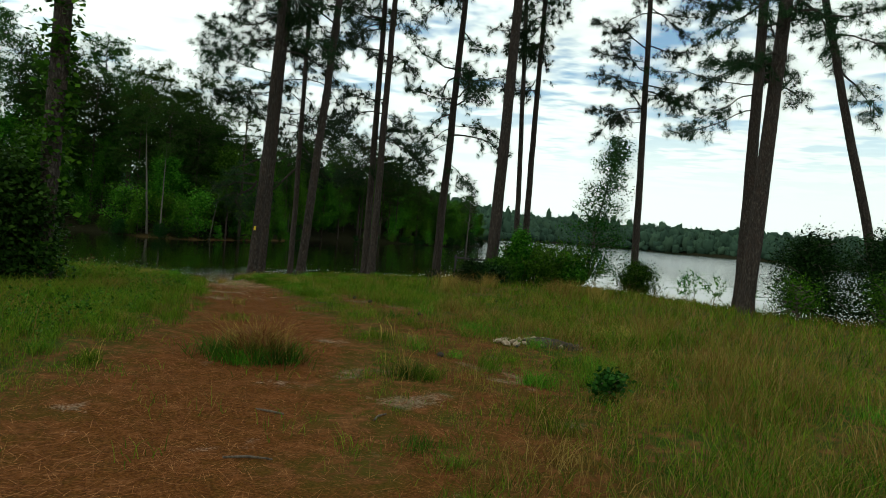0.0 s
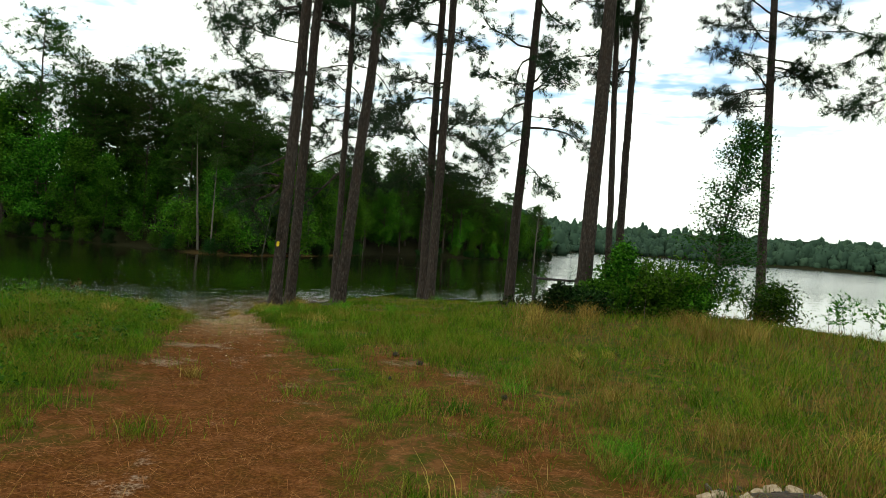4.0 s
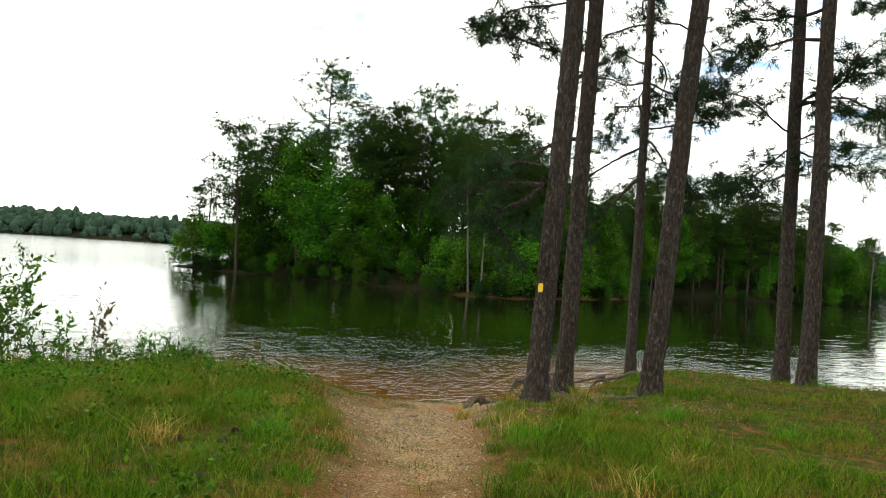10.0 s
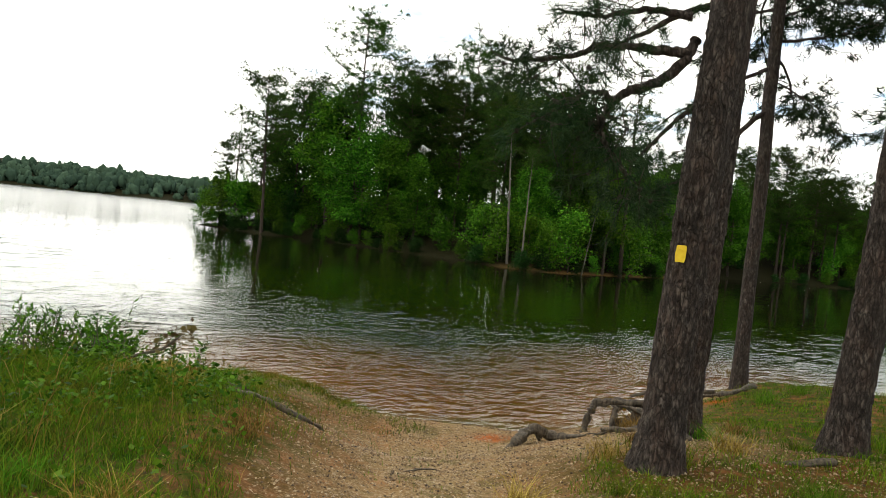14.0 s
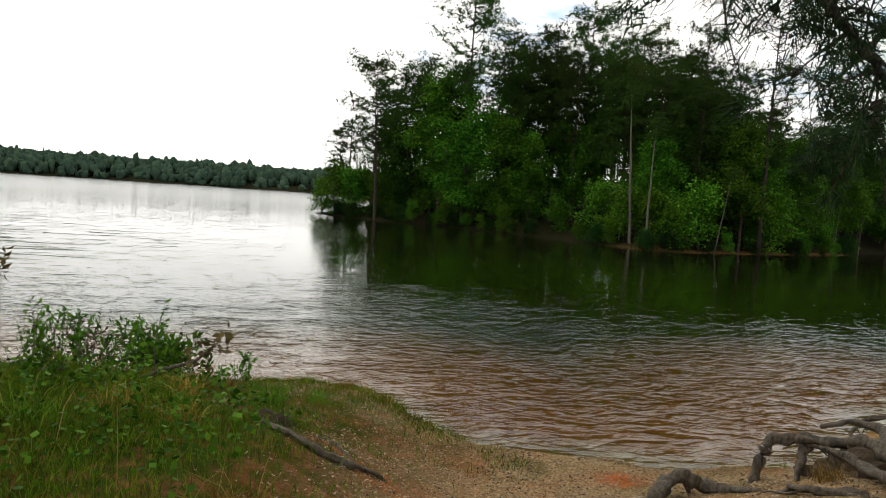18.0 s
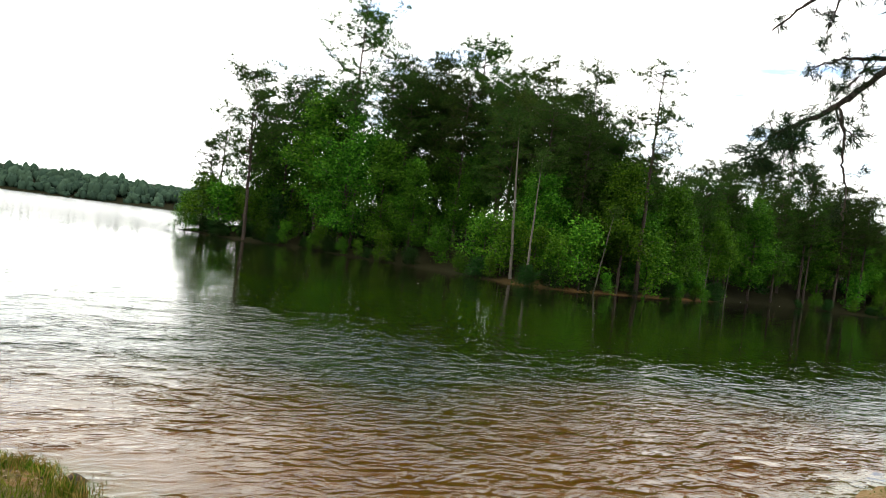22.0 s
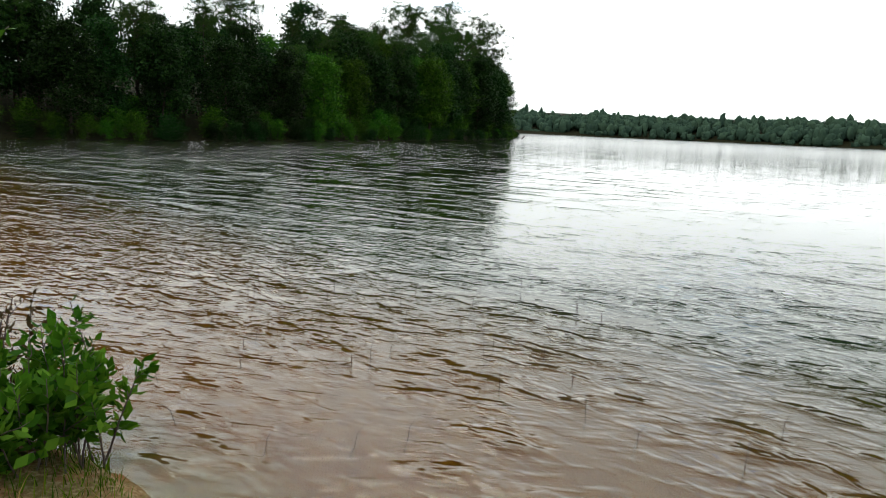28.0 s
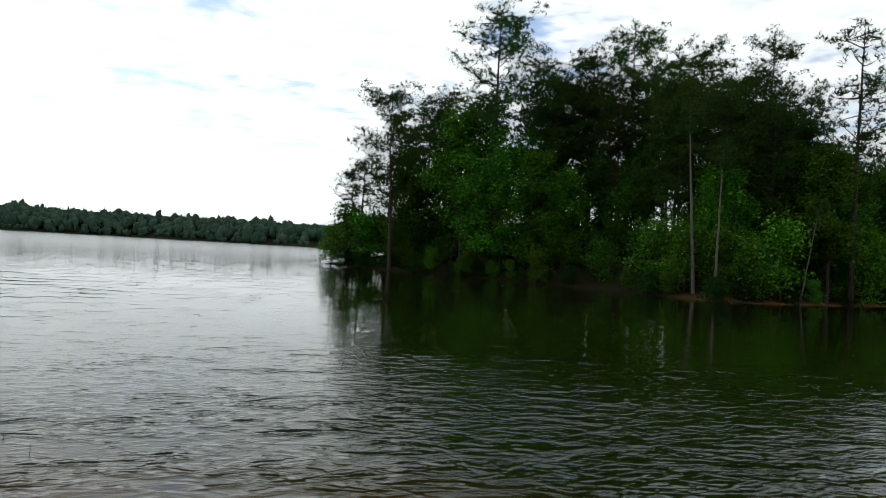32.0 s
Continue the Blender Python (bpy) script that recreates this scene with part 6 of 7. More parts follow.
root([(-7.5, 26.2, 0.15), (-7.8, 26.0, 0.2), (-8.05, 25.8, 0.32), (-8.1, 25.6, 0.25), (-7.95, 25.4, 0.0)], [0.035, 0.03, 0.026, 0.022, 0.015], "thin looped root over orange clay", rootlets=4)
root([(-7.15, 27.1, 0.06), (-7.3, 26.7, 0.06), (-7.5, 26.45, 0.08), (-7.7, 26.35, 0.1), (-7.88, 26.4, 0.0)], [0.05, 0.045, 0.04, 0.03, 0.02], "thin bare root over red clay")
root([(-7.35, 23.4, 0.72), (-7.5, 23.75, 0.8), (-7.75, 23.9, 0.78), (-7.95, 23.85, 0.7)], [0.05, 0.045, 0.035, 0.02], "bare root by the red clay", fixed=True, rootlets=1)

# the washed-out red clay under the slim pine, and the dark burnt stump hole at the bank
for (x, y, sx, sy, h, lab) in ((-7.5, 23.28, 0.36, 0.24, 0.30, "brown eroded soil held by bare roots"),):
    bm = bmesh.new()
    bmesh.ops.create_icosphere(bm, subdivisions=4, radius=1.0)
    off = Vector((x, y, 0))
    for v in bm.verts:
        k = 1 + 0.35 * noise.noise(v.co * 1.6 + off) + 0.2 * noise.noise(v.co * 4.5 + off) + 0.1 * noise.noise(v.co * 11 + off)
        v.co = Vector((v.co.x * sx, v.co.y * sy, v.co.z * h)) * k
    me = bpy.data.meshes.new("clay_bank")
    bm.to_mesh(me); bm.free()
    me.materials.append(EARTH if "soil" in lab else CLAY)
    ob = new("clay_bank", me)
    ob.location = (x, y, gz(x, y) - (0.16 if "soil" in lab else 0.04))
    tagged(ob, lab, "clay bank", "clay banks")


clr = np.random.default_rng(471)
RIM = np.array([(-13.1, 21.75), (-12.75, 22.36), (-12.2, 22.58), (-11.5, 22.46), (-10.85, 22.38)], float)
for k in range(22):
    t_ = (k + clr.uniform(0, 0.8)) / 22 * (len(RIM) - 1)
    i_ = min(int(t_), len(RIM) - 2)
    q_ = RIM[i_] + (RIM[i_ + 1] - RIM[i_]) * (t_ - i_) + clr.normal(size=2) * 0.035
    ob = new("turf_clod", rock_mesh(clr, clr.uniform(0.05, 0.10), EARTH, "turf_clod"))
    ob.matrix_basis = Matrix.Translation((q_[0], q_[1], 0.055 + clr.uniform(-0.04, 0.04))) @ Euler((clr.uniform(-0.4, 0.4), clr.uniform(-0.4, 0.4), clr.uniform(0, 6))).to_matrix().to_4x4()
    tagged(ob, "dark clod of earth on the undercut edge of the bank", "earth", "clods of the undercut bank")


def stump_mesh():
    """A rotten broken stump: splintered rim, hollow middle."""
    r = np.random.default_rng(8)
    n = 26
    th = np.linspace(0, 6.283, n, endpoint=False)
    rim = 0.07 + 0.03 * np.sin(th * 2 + 1) + r.uniform(-0.015, 0.02, n)
    rows = []
    for rad, z in ((0.17, -0.15), (0.15, -0.01), (0.125, 0.05), (0.115, None), (0.085, None), (0.06, 0.02)):
        rr = rad * (1 + 0.12 * np.sin(th * 5) + r.uniform(-0.05, 0.05, n))
        zz = np.full(n, z) if z is not None else rim * (1.0 if rad > 0.1 else 0.8)
        rows.append(np.c_[rr * np.cos(th), rr * np.sin(th), zz])
    v = np.vstack(rows + [np.array([[0, 0, 0.0]])])
    i, j = np.meshgrid(np.arange(len(rows) - 1), np.arange(n), indexing="ij")
    f_ = np.stack([i * n + j, i * n + (j + 1) % n, (i + 1) * n + (j + 1) % n, (i + 1) * n + j], -1).reshape(-1, 4)
    last = np.arange((len(rows) - 1) * n, len(rows) * n)
    return mesh_np("stump", v, [f_, np.stack([last, np.roll(last, -1), np.full(n, len(v) - 1)], -1)], SOIL)


stump = new("stump", stump_mesh())
stump.location = base_at(-10.75, 20.42)
tagged(stump, "dark rotten stump in the grass of the bank", "stump")
twig = thing("dead_twig", "curved dead twig with withered leaves on the bank", "twig", "", base_at(-12.0, 20.35))
tp = np.array([(-0.5, -0.25, 0.0), (-0.25, -0.1, 0.14), (0.0, 0.05, 0.24), (0.12, 0.12, 0.36), (0.2, 0.16, 0.44)])
part("stem", mesh_np("stem", *tube(tp, [0.022, 0.02, 0.017, 0.012, 0.007], 7), ROOT, True), twig)
part("withered_leaves", mesh_np("withered_leaves", *leaves(tp[2:] + [0.02, 0.02, 0.05], np.random.default_rng(5), 16, 0.07, 0.08), LEAF_BRONZE), twig)

# fallen sticks on the path
for x, y, a, ln in ((-1.15, 4.0, 0.2, 0.3), (-1.35, 5.1, 2.9, 0.25), (-2.6, 12.4, 0.7, 0.3), (-5.9, 15.8, 2.2, 0.25), (-8.6, 20.6, 1.1, 0.3), (-3.6, 17.2, 0.2, 0.35), (-0.5, 5.2, 1.3, 0.22)):
    ob = new("fallen_stick", mesh_np("fallen_stick", *tube([(-ln / 2, 0, 0), (0, 0.012, 0.006), (ln / 2, -0.008, 0)], [0.007, 0.009, 0.005], 6), ROOT, True))
    ob.location, ob.rotation_euler = (x, y, gz(x, y) + 0.012), (0, 0, a)
    tagged(ob, "grey fallen stick on the path", "stick", "fallen sticks")

# ---------------------------------------------------------------- grass, straw, gravel, reeds


def blades(pos, r, height, width, bend=0.45):
    """Bent blades of three triangles each, growing from ground points."""
    n = len(pos)
    a = r.uniform(0, 6.283, n)
    side_ = np.c_[np.cos(a), np.sin(a), np.zeros(n)] * width[:, None]
    b = r.uniform(0, 6.283, n)
    bd = np.c_[np.cos(b), np.sin(b), np.zeros(n)] * (height * bend * r.uniform(0.2, 1.3, n))[:, None]
    upv = np.c_[np.zeros(n), np.zeros(n), height]
    mid = pos + upv * 0.55 + bd * 0.3
    tip = pos + upv * r.uniform(0.82, 1.0, n)[:, None] + bd
    v = np.stack([pos - side_, pos + side_, mid + side_ * 0.8, mid - side_ * 0.8, tip], 1).reshape(-1, 3)
    k = np.arange(n)[:, None] * 5
    return v, [np.hstack([k, k + 1, k + 2, k + 3]), np.hstack([k + 3, k + 2, k + 4])]


def scatter(r, n, lo, hi):
    return r.uniform(lo, hi, (n, 2))


walk_line = np.array([(0.1, 0), (-0.4, 4), (-1.1, 8), (-2.6, 11.4), (-4.4, 14.3), (-5.9, 16.7), (-7.7, 19.5), (-8.7, 21.1), (-11, 22.4)], float)


def walk_dist(p):
    best = np.full(len(p), 1e9)
    for i in range(len(walk_line) - 1):
        best = np.minimum(best, seg_dist(p, walk_line[i], walk_line[i + 1])[0])
    return best


gr = np.random.default_rng(501)
cand = scatter(gr, 620000, (-24, -2.5), (19, 34))
wt = gr.uniform(-0.6, len(walk_line) - 1.5, 620000)
wi = np.clip(wt.astype(int), 0, len(walk_line) - 2)
close = walk_line[wi] + (walk_line[wi + 1] - walk_line[wi]) * (wt - wi)[:, None] + gr.normal(size=(620000, 2)) * 3.4
cand = np.vstack([cand, close])
d_s = shore_distance(cand)
pdn = path_distance(cand)
wd_ = walk_dist(cand)
clump = lump(cand, 0.34, 23)
patch = lump(cand, 1.6, 21) + 0.6 * lump(cand, 0.5, 22)
cover_g = np.clip((pdn - 0.85 + 0.35 * patch) * 1.6, 0.0, 1) + 0.05 * (patch > 0.25)
cover_g *= np.where((cand[:, 1] > 18.5) & (pdn < 2.0) & (cand[:, 0] > -10.4), np.clip(0.5 + patch, 0.12, 1), 1)
cover_g *= 1 - 0.93 * landing(cand)
cover_g *= np.where((cand[:, 1] > 17.8) & (cand[:, 0] < -7.5) & (cand[:, 0] > -15), np.clip(0.5 + 0.9 * lump(cand, 0.6, 54), 0.1, 1), 1)
cover_g *= 1 - 0.6 * under_pines(cand)
cover_g *= 1 - litter(cand) * np.clip(0.85 - 0.5 * patch, 0.4, 0.96)
cover_g *= np.clip(0.8 + 1.0 * lump(cand, 1.9, 24) + 0.5 * patch + 0.3 * (cand[:, 0] < -5.5), 0.12, 1)
prob = np.clip(0.75 + 1.1 * clump, 0.12, 1.3) * cover_g * np.interp(wd_, [0, 3, 7, 14, 24], [0.85, 0.78, 0.46, 0.26, 0.11]) * (d_s > 0.06)
ok = gr.random(len(cand)) < prob
gpz = cand[ok]; wdk = wd_[ok]; pk = patch[ok] + 0.7 * clump[ok]; dk = d_s[ok]; pdk = pdn[ok]
dryness = np.clip(0.15 + 0.6 * lump(gpz, 3.3, 31) + 0.25 * lump(gpz, 1.1, 32) + 0.26 * (gpz[:, 0] > -0.5) * (gpz[:, 1] < 22) - 0.14 * (gpz[:, 0] < -3.5) - 0.2 * (gpz[:, 1] > 13) + 0.28 * (gpz[:, 1] > 17.6) * (gpz[:, 0] < -7.5), 0.03, 0.8)
dry = gr.random(len(gpz)) < dryness
meadow = np.clip(0.5 + 1.1 * lump(gpz, 2.6, 33), 0, 1)
tall = np.clip(0.09 + 0.07 * pk + 0.11 * meadow * np.clip((pdk - 1.3) / 1.5, 0, 1) + 0.12 * np.clip((gpz[:, 0] - 1.0) / 1.5, 0, 1) * (gpz[:, 1] < 22) + 0.10 * np.clip((-3.4 - gpz[:, 0]) / 1.2, 0, 1) * np.clip((14 - gpz[:, 1]) / 3, 0, 1), 0.04, 0.46) * np.interp(dk, [0, 1, 3], [0.5, 0.65, 1.0])
tall *= np.where((gpz[:, 1] > 19) & (gpz[:, 0] > -13) & (gpz[:, 0] < -2), 0.6, 1.0)
hgt = tall * gr.uniform(0.5, 1.25, len(gpz))
wid = np.interp(wdk, [0, 3, 8, 20], [0.0022, 0.0030, 0.0052, 0.0105]) * gr.uniform(0.7, 1.3, len(gpz))
pz = np.c_[gpz, ground_height(gpz) - 0.01]
# short dense turf of the low bank
ct = scatter(gr, 190000, (-14.2, 14.5), (-8.4, 22.6))
st_, pt_ = shore_distance(ct), path_distance(ct)
rim = np.clip(np.minimum.reduce([ct[:, 0] + 14.2, ct[:, 1] - 14.5, -8.4 - ct[:, 0]]) / 1.8, 0, 1)
rim_t = np.clip(1.3 - st_ / 0.7, 0, 1) * (ct[:, 0] < -9.9)
bald = np.where(ct[:, 1] > 19.9, np.clip(0.45 + 1.3 * lump(ct, 0.75, 53), 0.04, 1), 1)
ct = ct[(gr.random(len(ct)) < bald * np.maximum(rim_t * 0.8, rim * np.clip((pt_ - 1.0 + 0.5 * lump(ct, 0.7, 51)) * 1.5, 0.03, 1) * np.clip(0.8 + 0.8 * lump(ct, 0.4, 52), 0.2, 1))) & (st_ > 0.05)]
lush = gr.random(len(ct)) * 1.6 + 17.0 > ct[:, 1]
for sel, mat, lab in ((lush, GRASS_LUSH, "short lush green turf on the low bank"), (~lush & (gr.random(len(ct)) < 0.6), GRASS, "thin dull green turf on the bare bank")):
    c_ = ct[sel]
    v, f = blades(np.c_[c_, ground_height(c_) - 0.01], gr, gr.uniform(0.05, 0.17, len(c_)) * np.interp(shore_distance(c_), [0, 1.5], [0.55, 1]), np.full(len(c_), 0.0022) * gr.uniform(0.7, 1.4, len(c_)), 0.8)
    tagged(new("turf", mesh_np("turf", v, f, mat)), lab, "grass", kind="stuff")
for sel, mat, nm, lab, hk, bk in ((~dry, GRASS, "grass", "uneven green grass on the lake bank", 1.0, 0.95), (dry, GRASS_DRY, "dry_grass", "straw-coloured dry grass stems among green", 1.25, 0.9)):
    v, f = blades(pz[sel], gr, hgt[sel] * hk, wid[sel] * (1.0 if nm == "grass" else 0.7), bk)
    tagged(new(nm, mesh_np(nm, v, f, mat)), lab, "grass", kind="stuff")

# taller seeding stems that stand out of the field
cs = scatter(gr, 9000, (-18, -1), (14, 27))
keep = (path_distance(cs) > 1.35) & (shore_distance(cs) > 0.9) & (gr.random(len(cs)) < np.clip(0.25 + 0.6 * lump(cs, 3.0, 41), 0.03, 0.8)) & ~((cs[:, 1] > 19) & (cs[:, 0] > -11) & (cs[:, 0] < -2.5))
cs = cs[keep]
v, f = blades(np.c_[cs, ground_height(cs)], gr, gr.uniform(0.3, 0.62, len(cs)), np.interp(walk_dist(cs), [0, 12], [0.0022, 0.005]), 1.0)
tagged(new("seeding_grass", mesh_np("seeding_grass", v, f, GRASS_DRY)), "tall dry seeding stems over the grass", "grass", kind="stuff")

# the big tussock in the middle of the path, and green tufts


def tussock(x, y, rad, n_green, n_dry, h, seed, label):
    r = np.random.default_rng(seed)
    ob = thing("grass_tussock", label, "grass", "grass tussocks", base_at(x, y))
    for nm, n, mat, hh in (("green_tuft", n_green, GRASS if seed % 3 else GRASS_DEEP, h * 0.62), ("dry_tuft", n_dry, GRASS_DRY, h)):
        if n:
            c = r.normal(size=(n, 2)) * rad * 0.5
            v_, f_ = blades(np.c_[c, np.full(n, -0.02)], r, r.uniform(0.5, 1.1, n) * hh, np.full(n, 0.0026), 0.8)
            tagged(part(nm, mesh_np(nm, v_, f_, mat), ob), kind="stuff")


big = thing("grass_tussock", "big tussock of dark green blades and arching straw-coloured stems", "grass", "grass tussocks", base_at(-2.15, 7.05))
br = np.random.default_rng(601)
c = br.normal(size=(1900, 2)) * [0.24, 0.15]
v_, f_ = blades(np.c_[c, np.full(len(c), -0.02)], br, br.uniform(0.35, 1.1, len(c)) * 0.27, np.full(len(c), 0.0045), 1.5)
tagged(part("green_tuft", mesh_np("green_tuft", v_, f_, GRASS_DEEP), big), kind="stuff")
c = br.normal(size=(480, 2)) * [0.17, 0.12] + [0.06, 0]
v_, f_ = blades(np.c_[c, np.full(len(c), -0.02)], br, br.uniform(0.4, 1.1, len(c)) * 0.5, np.full(len(c), 0.0024), 1.1)
tagged(part("dry_tuft", mesh_np("dry_tuft", v_, f_, GRASS_DRY), big), kind="stuff")
c = br.normal(size=(700, 2)) * [0.17, 0.12] + [0.08, 0]
v_, f_ = blades(np.c_[c, np.full(len(c), -0.02)], br, br.uniform(0.3, 1.1, len(c)) * 0.5, np.full(len(c), 0.003), 1.0)
tagged(part("russet_tuft", mesh_np("russet_tuft", v_, f_, STRAW), big), kind="stuff")
tr2 = np.random.default_rng(610)
for x, y in ((-0.1, 4.5), (0.4, 3.4), (-0.35, 6.6), (0.9, 5.2), (1.7, 6.9), (-0.9, 8.8), (-3.4, 6.1), (-4.2, 4.2), (-1.0, 11.0), (-4.6, 16.4), (-4.0, 15.3), (-3.2, 14.6), (-5.3, 18.4), (-4.4, 18.9), (-5.8, 19.6), (-9.2, 17.6), (-8.9, 16.4), (-3.2, 9.6), (2.6, 9.0), (3.2, 6.2), (-6.4, 19.4), (-3.0, 20.5), (-10.8, 18.6)):
    tussock(x + tr2.uniform(-0.1, 0.1), y, tr2.uniform(0.14, 0.26), int(tr2.uniform(120, 260)), int(tr2.uniform(0, 40)), tr2.uniform(0.24, 0.4), int(tr2.integers(1, 99999)), "small tuft of bright green grass")

# clumps of tall dry grass before the bushes
for _ in range(15):
    x, y = tr2.uniform(-1.0, 3.6), tr2.uniform(17.5, 21.8)
    tussock(x, y, tr2.uniform(0.2, 0.4), int(tr2.uniform(20, 60)), int(tr2.uniform(110, 200)), tr2.uniform(0.4, 0.62), int(tr2.integers(1, 99999)), "clump of tall orange dry grass")

# tufts that overhang the undercut bank
for k in range(60):
    t_ = tr2.uniform(0, len(RIM) - 1.001)
    q_ = RIM[int(t_)] + (RIM[int(t_) + 1] - RIM[int(t_)]) * (t_ % 1) + tr2.normal(size=2) * 0.05 + np.array([0.02, -0.12])
    tussock(q_[0], q_[1], tr2.uniform(0.08, 0.16), int(tr2.uniform(50, 110)), int(tr2.uniform(0, 40)), tr2.uniform(0.06, 0.15), int(tr2.integers(1, 99999)), "small tuft of green grass on the rim of the bank")

# green tufts scattered over the bank
TUFT = []
for k in range(8):
    r = np.random.default_rng(630 + k)
    n = int(r.uniform(110, 220))
    c = r.normal(size=(n, 2)) * r.uniform(0.05, 0.13)
    v_, f_ = blades(np.c_[c, np.full(n, -0.02)], r, r.uniform(0.4, 1.1, n) * r.uniform(0.14, 0.26), np.full(n, 0.0026), 1.1)
    TUFT.append(mesh_np("grass_tuft", v_, f_, (GRASS if k % 2 else GRASS_LUSH) if k < 6 else GRASS_DRY))
made = 0
while made < 240:
    wk = tr2.uniform(0, len(walk_line) - 1.01)
    p = walk_line[int(wk)] + (walk_line[int(wk) + 1] - walk_line[int(wk)]) * (wk % 1) + tr2.normal(size=2) * 2.6
    if shore_distance(p[None])[0] < 0.25 or (path_distance(p[None])[0] < 1.0 and tr2.random() < 0.85) or walk_dist(p[None])[0] < 0.5:
        continue
    k = int(tr2.integers(0, 8))
    ob = new("grass_tuft", TUFT[k])
    sc_ = tr2.uniform(0.6, 1.15)
    ob.matrix_basis = Matrix.Translation((p[0], p[1], gz(p[0], p[1]))) @ Euler((0, 0, tr2.uniform(0, 6.28))).to_matrix().to_4x4() @ Matrix.Diagonal((sc_, sc_, sc_, 1))
    tagged(ob, "small tuft of bright green grass" if k < 6 else "small tuft of straw-coloured grass", "grass", "scattered grass tufts")
    made += 1

# low broad-leaved weeds at the path's left edge
wr2 = np.random.default_rng(620)
wc = np.vstack([scatter(wr2, 110, (-6.2, 12.0), (-4.6, 14.8)), scatter(wr2, 330, (-13.0, 16.0), (-9.4, 20.8)), scatter(wr2, 120, (-6.5, 7.0), (-4.4, 12))])
wc = wc[path_distance(wc) > 1.35]
wh = wr2.uniform(0.04, 0.16, len(wc))
tagged(new("weeds", mesh_np("weeds", *leaves(np.c_[wc, ground_height(wc) + wh], wr2, 12, 0.06, 0.05, 0.4), LEAF)), "low broad-leaved green weeds in the grass", "weeds", kind="stuff")
wb = np.vstack([scatter(wr2, 260, (-11.5, 12.5), (-6.0, 19.5)), scatter(wr2, 90, (-5.6, 5.0), (-3.6, 11.0))])
wb = wb[(path_distance(wb) > 1.3) & (lump(wb, 1.4, 61) > -0.1)]
tagged(new("clover", mesh_np("clover", *leaves(np.c_[wb, ground_height(wb) + wr2.uniform(0.05, 0.2, len(wb))], wr2, 14, 0.07, 0.045, 0.4), LEAF_BRIGHT)), "bright green small-leaved weeds in the grass", "weeds", kind="stuff")
bush(1.5, 6.42, 0.24, 0.2, LEAF_MID, "low round dark green plant in the grass", 751, 18, 18, 0.055, "leafy_shrub")

# fallen pine straw on the path
ps = scatter(gr, 120000, (-6.5, -2.5), (2.5, 19))
pd_ = path_distance(ps)
ps = ps[(gr.random(len(ps)) < np.maximum(np.clip(1.7 - pd_, 0.05, 1), litter(ps)) * np.interp(ps[:, 1], [-2.5, 12, 19], [0.8, 0.6, 0.15])) & ((pd_ < 2.6) | (litter(ps) > 0))]
n = len(ps)
a = gr.uniform(0, 6.283, n)
dv = np.c_[np.cos(a), np.sin(a), gr.normal(size=n) * 0.06] * gr.uniform(0.05, 0.11, n)[:, None]
sv = np.c_[-np.sin(a), np.cos(a), np.zeros(n)] * 0.002 * np.interp(walk_dist(ps), [0, 8], [0.8, 1.8])[:, None]
c0 = np.c_[ps, ground_height(ps) + 0.007 + gr.random(n) * 0.008]
tagged(new("pine_straw", mesh_np("pine_straw", np.stack([c0 - dv - sv, c0 - dv + sv, c0 + dv], 1).reshape(-1, 3), np.arange(n * 3).reshape(-1, 3), STRAW)), "reddish fallen pine straw over the path", "pine straw", kind="stuff")

# gravel of the landing
gv = scatter(gr, 170000, (-12.8, 12), (-4.0, 24))
gd, gs = path_distance(gv), shore_distance(gv)
gv = gv[(gs > -0.6) & (gr.random(len(gv)) < np.maximum.reduce([np.clip(1.35 - gd, 0.02, 1), landing(gv), 0.55 * ((gv[:, 1] > 20.2) & (gv[:, 0] < -9.2)), 0.5 * under_pines(gv), 0.35 * np.clip(2.2 - gd, 0, 1) * (gv[:, 0] > -7)]) * np.interp(gv[:, 1], [12, 15.5, 18, 20], [0.02, 0.1, 0.6, 1.0]))]
n = len(gv)
oct_v = np.array([(1, 0, 0), (0, 1, 0), (-1, 0, 0), (0, -1, 0), (0, 0, 0.7), (0, 0, -0.7)], float)
oct_f = np.array([(0, 1, 4), (1, 2, 4), (2, 3, 4), (3, 0, 4), (1, 0, 5), (2, 1, 5), (3, 2, 5), (0, 3, 5)])
szs = 0.004 + 0.012 * gr.random(n) ** 3.5
ang = gr.uniform(0, 6.283, n)
rot_v = np.stack([oct_v[None, :, 0] * np.cos(ang)[:, None] - oct_v[None, :, 1] * np.sin(ang)[:, None], oct_v[None, :, 0] * np.sin(ang)[:, None] + oct_v[None, :, 1] * np.cos(ang)[:, None], oct_v[None, :, 2] * np.ones((n, 1))], -1)
rot_v = rot_v * szs[:, None, None] * gr.uniform(0.6, 1.2, (n, 6, 1)) + np.c_[gv, ground_height(gv) + szs * 0.3][:, None]
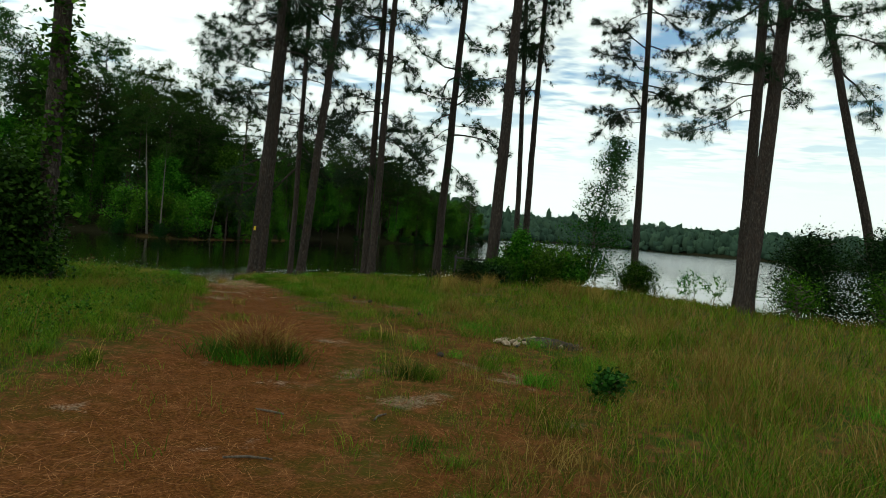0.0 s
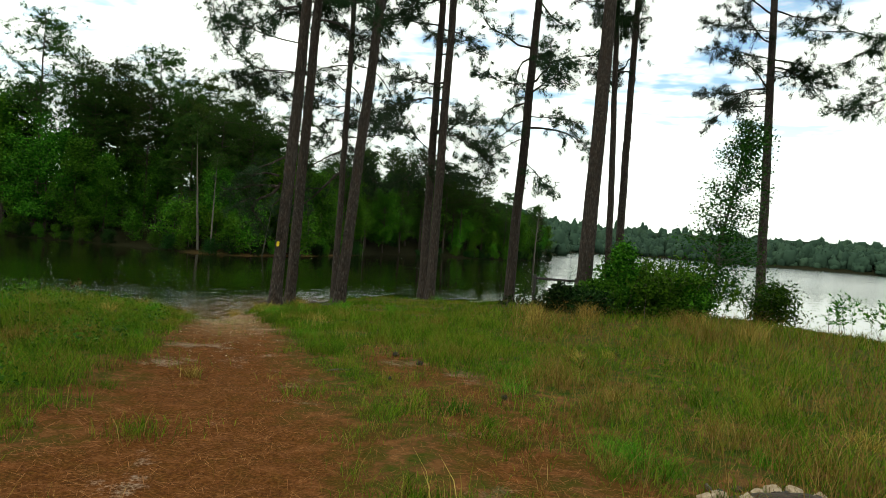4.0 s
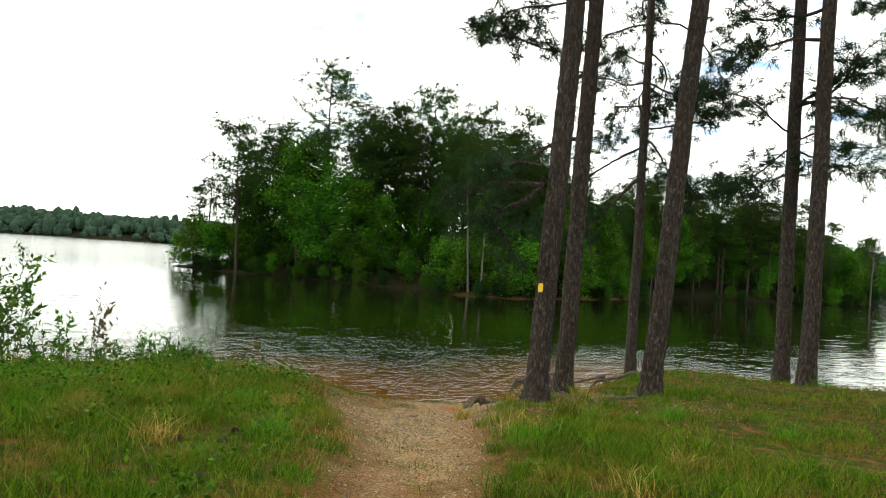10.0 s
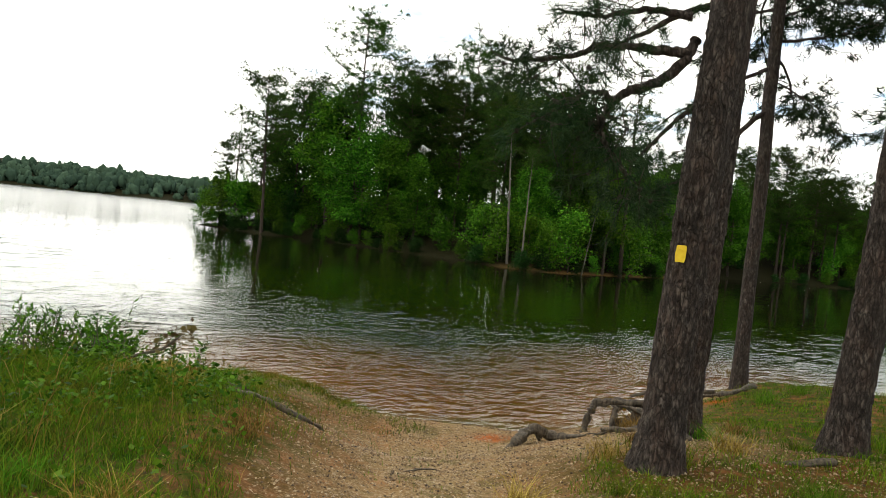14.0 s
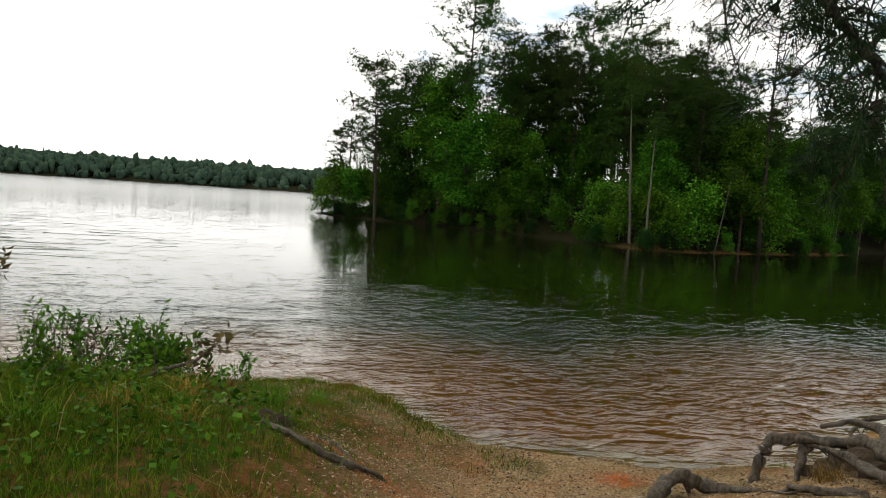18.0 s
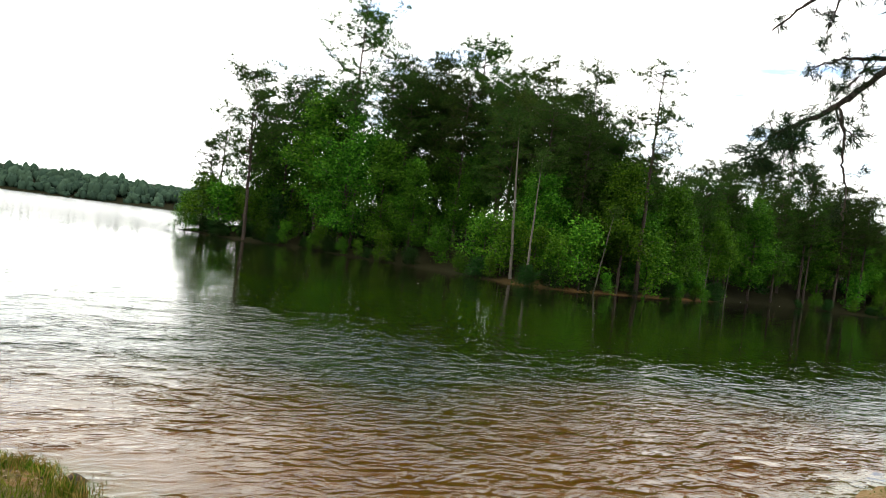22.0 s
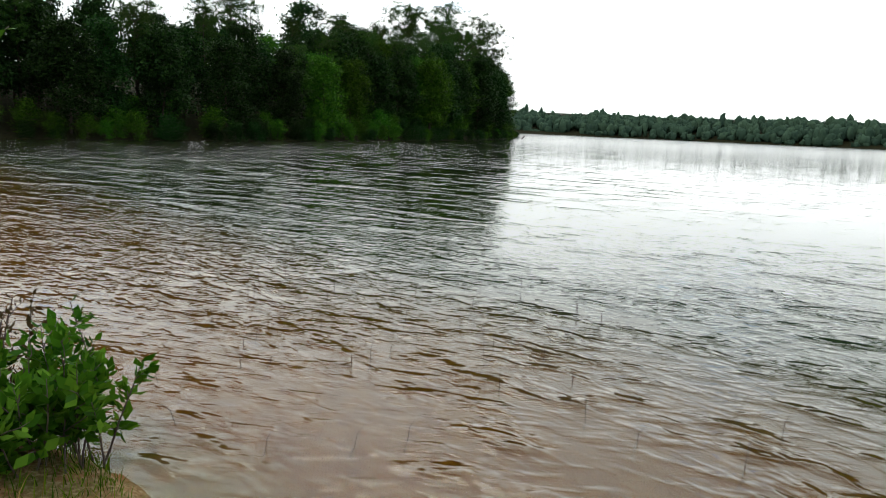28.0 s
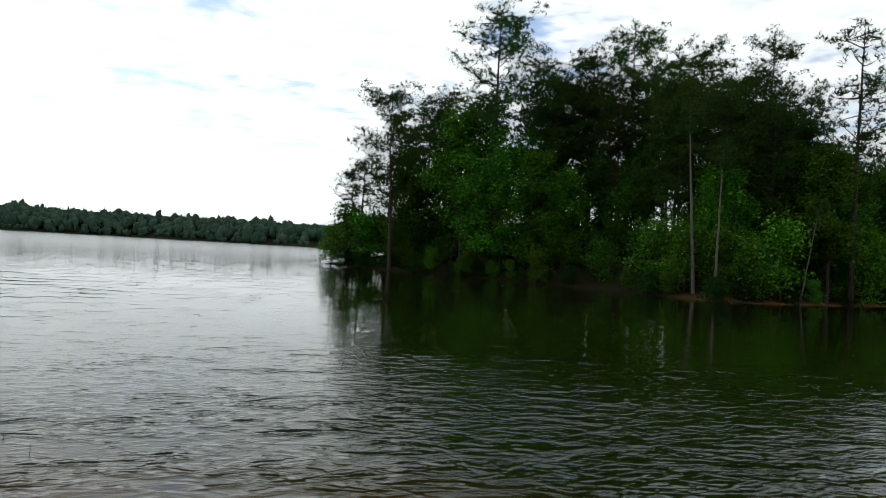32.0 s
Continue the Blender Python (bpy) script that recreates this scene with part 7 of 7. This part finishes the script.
tagged(new("gravel", mesh_np("gravel", rot_v.reshape(-1, 3), (oct_f[None] + 6 * np.arange(n)[:, None, None]).reshape(-1, 3), PEBBLE_M)), "pale sandy gravel on the landing", "gravel", kind="stuff")

# bark chips and broken straw over the landing
ch = scatter(gr, 42000, (-12.0, 12), (-4.2, 23.6))
cd_, cs_ = path_distance(ch), shore_distance(ch)
ch = ch[(cs_ > 0.15) & (gr.random(len(ch)) < np.maximum.reduce([np.clip(1.5 - cd_, 0.03, 1), 0.7 * landing(ch), 0.4 * under_pines(ch)]) * np.interp(ch[:, 1], [12, 15, 17.5, 19.5], [0.0, 0.1, 0.7, 1.0]))]
n = len(ch)
a = gr.uniform(0, 6.283, n)
dv = np.c_[np.cos(a), np.sin(a), gr.normal(size=n) * 0.15] * gr.uniform(0.006, 0.02, n)[:, None]
sv = np.c_[-np.sin(a), np.cos(a), gr.normal(size=n) * 0.2] * gr.uniform(0.0015, 0.0045, n)[:, None]
c0 = np.c_[ch, ground_height(ch) + 0.012]
tagged(new("bark_chips", mesh_np("bark_chips", np.stack([c0 - dv - sv, c0 - dv * 0.6 + sv, c0 + dv + sv * 0.5, c0 + dv * 0.7 - sv], 1).reshape(-1, 3), np.arange(n * 4).reshape(-1, 4), PEBBLE_M)), "tan bark chips and broken straw on the landing", "bark chips", kind="stuff")

# thin reed stems that stand in the shallows
rr_ = np.random.default_rng(640)
for k in range(46):
    x, y = rr_.uniform(-18.5, -14.3), rr_.uniform(20.4, 25.0)
    if shore_distance(np.array([[x, y]]))[0] > -0.3:
        continue
    h = rr_.uniform(0.06, 0.22)
    b0 = gz(x, y)
    lean_ = rr_.normal(size=2) * 0.02
    ob = new("reed_stem", mesh_np("reed_stem", *tube([(0, 0, b0), (lean_[0], lean_[1], h * 0.6), (lean_[0] * 2.4, lean_[1] * 2.4, h)], [0.003, 0.0025, 0.001], 4), TWIG))
    ob.location = (x, y, 0)
    tagged(ob, "thin dark reed stem standing in shallow water", "reed", "reeds in the shallows")
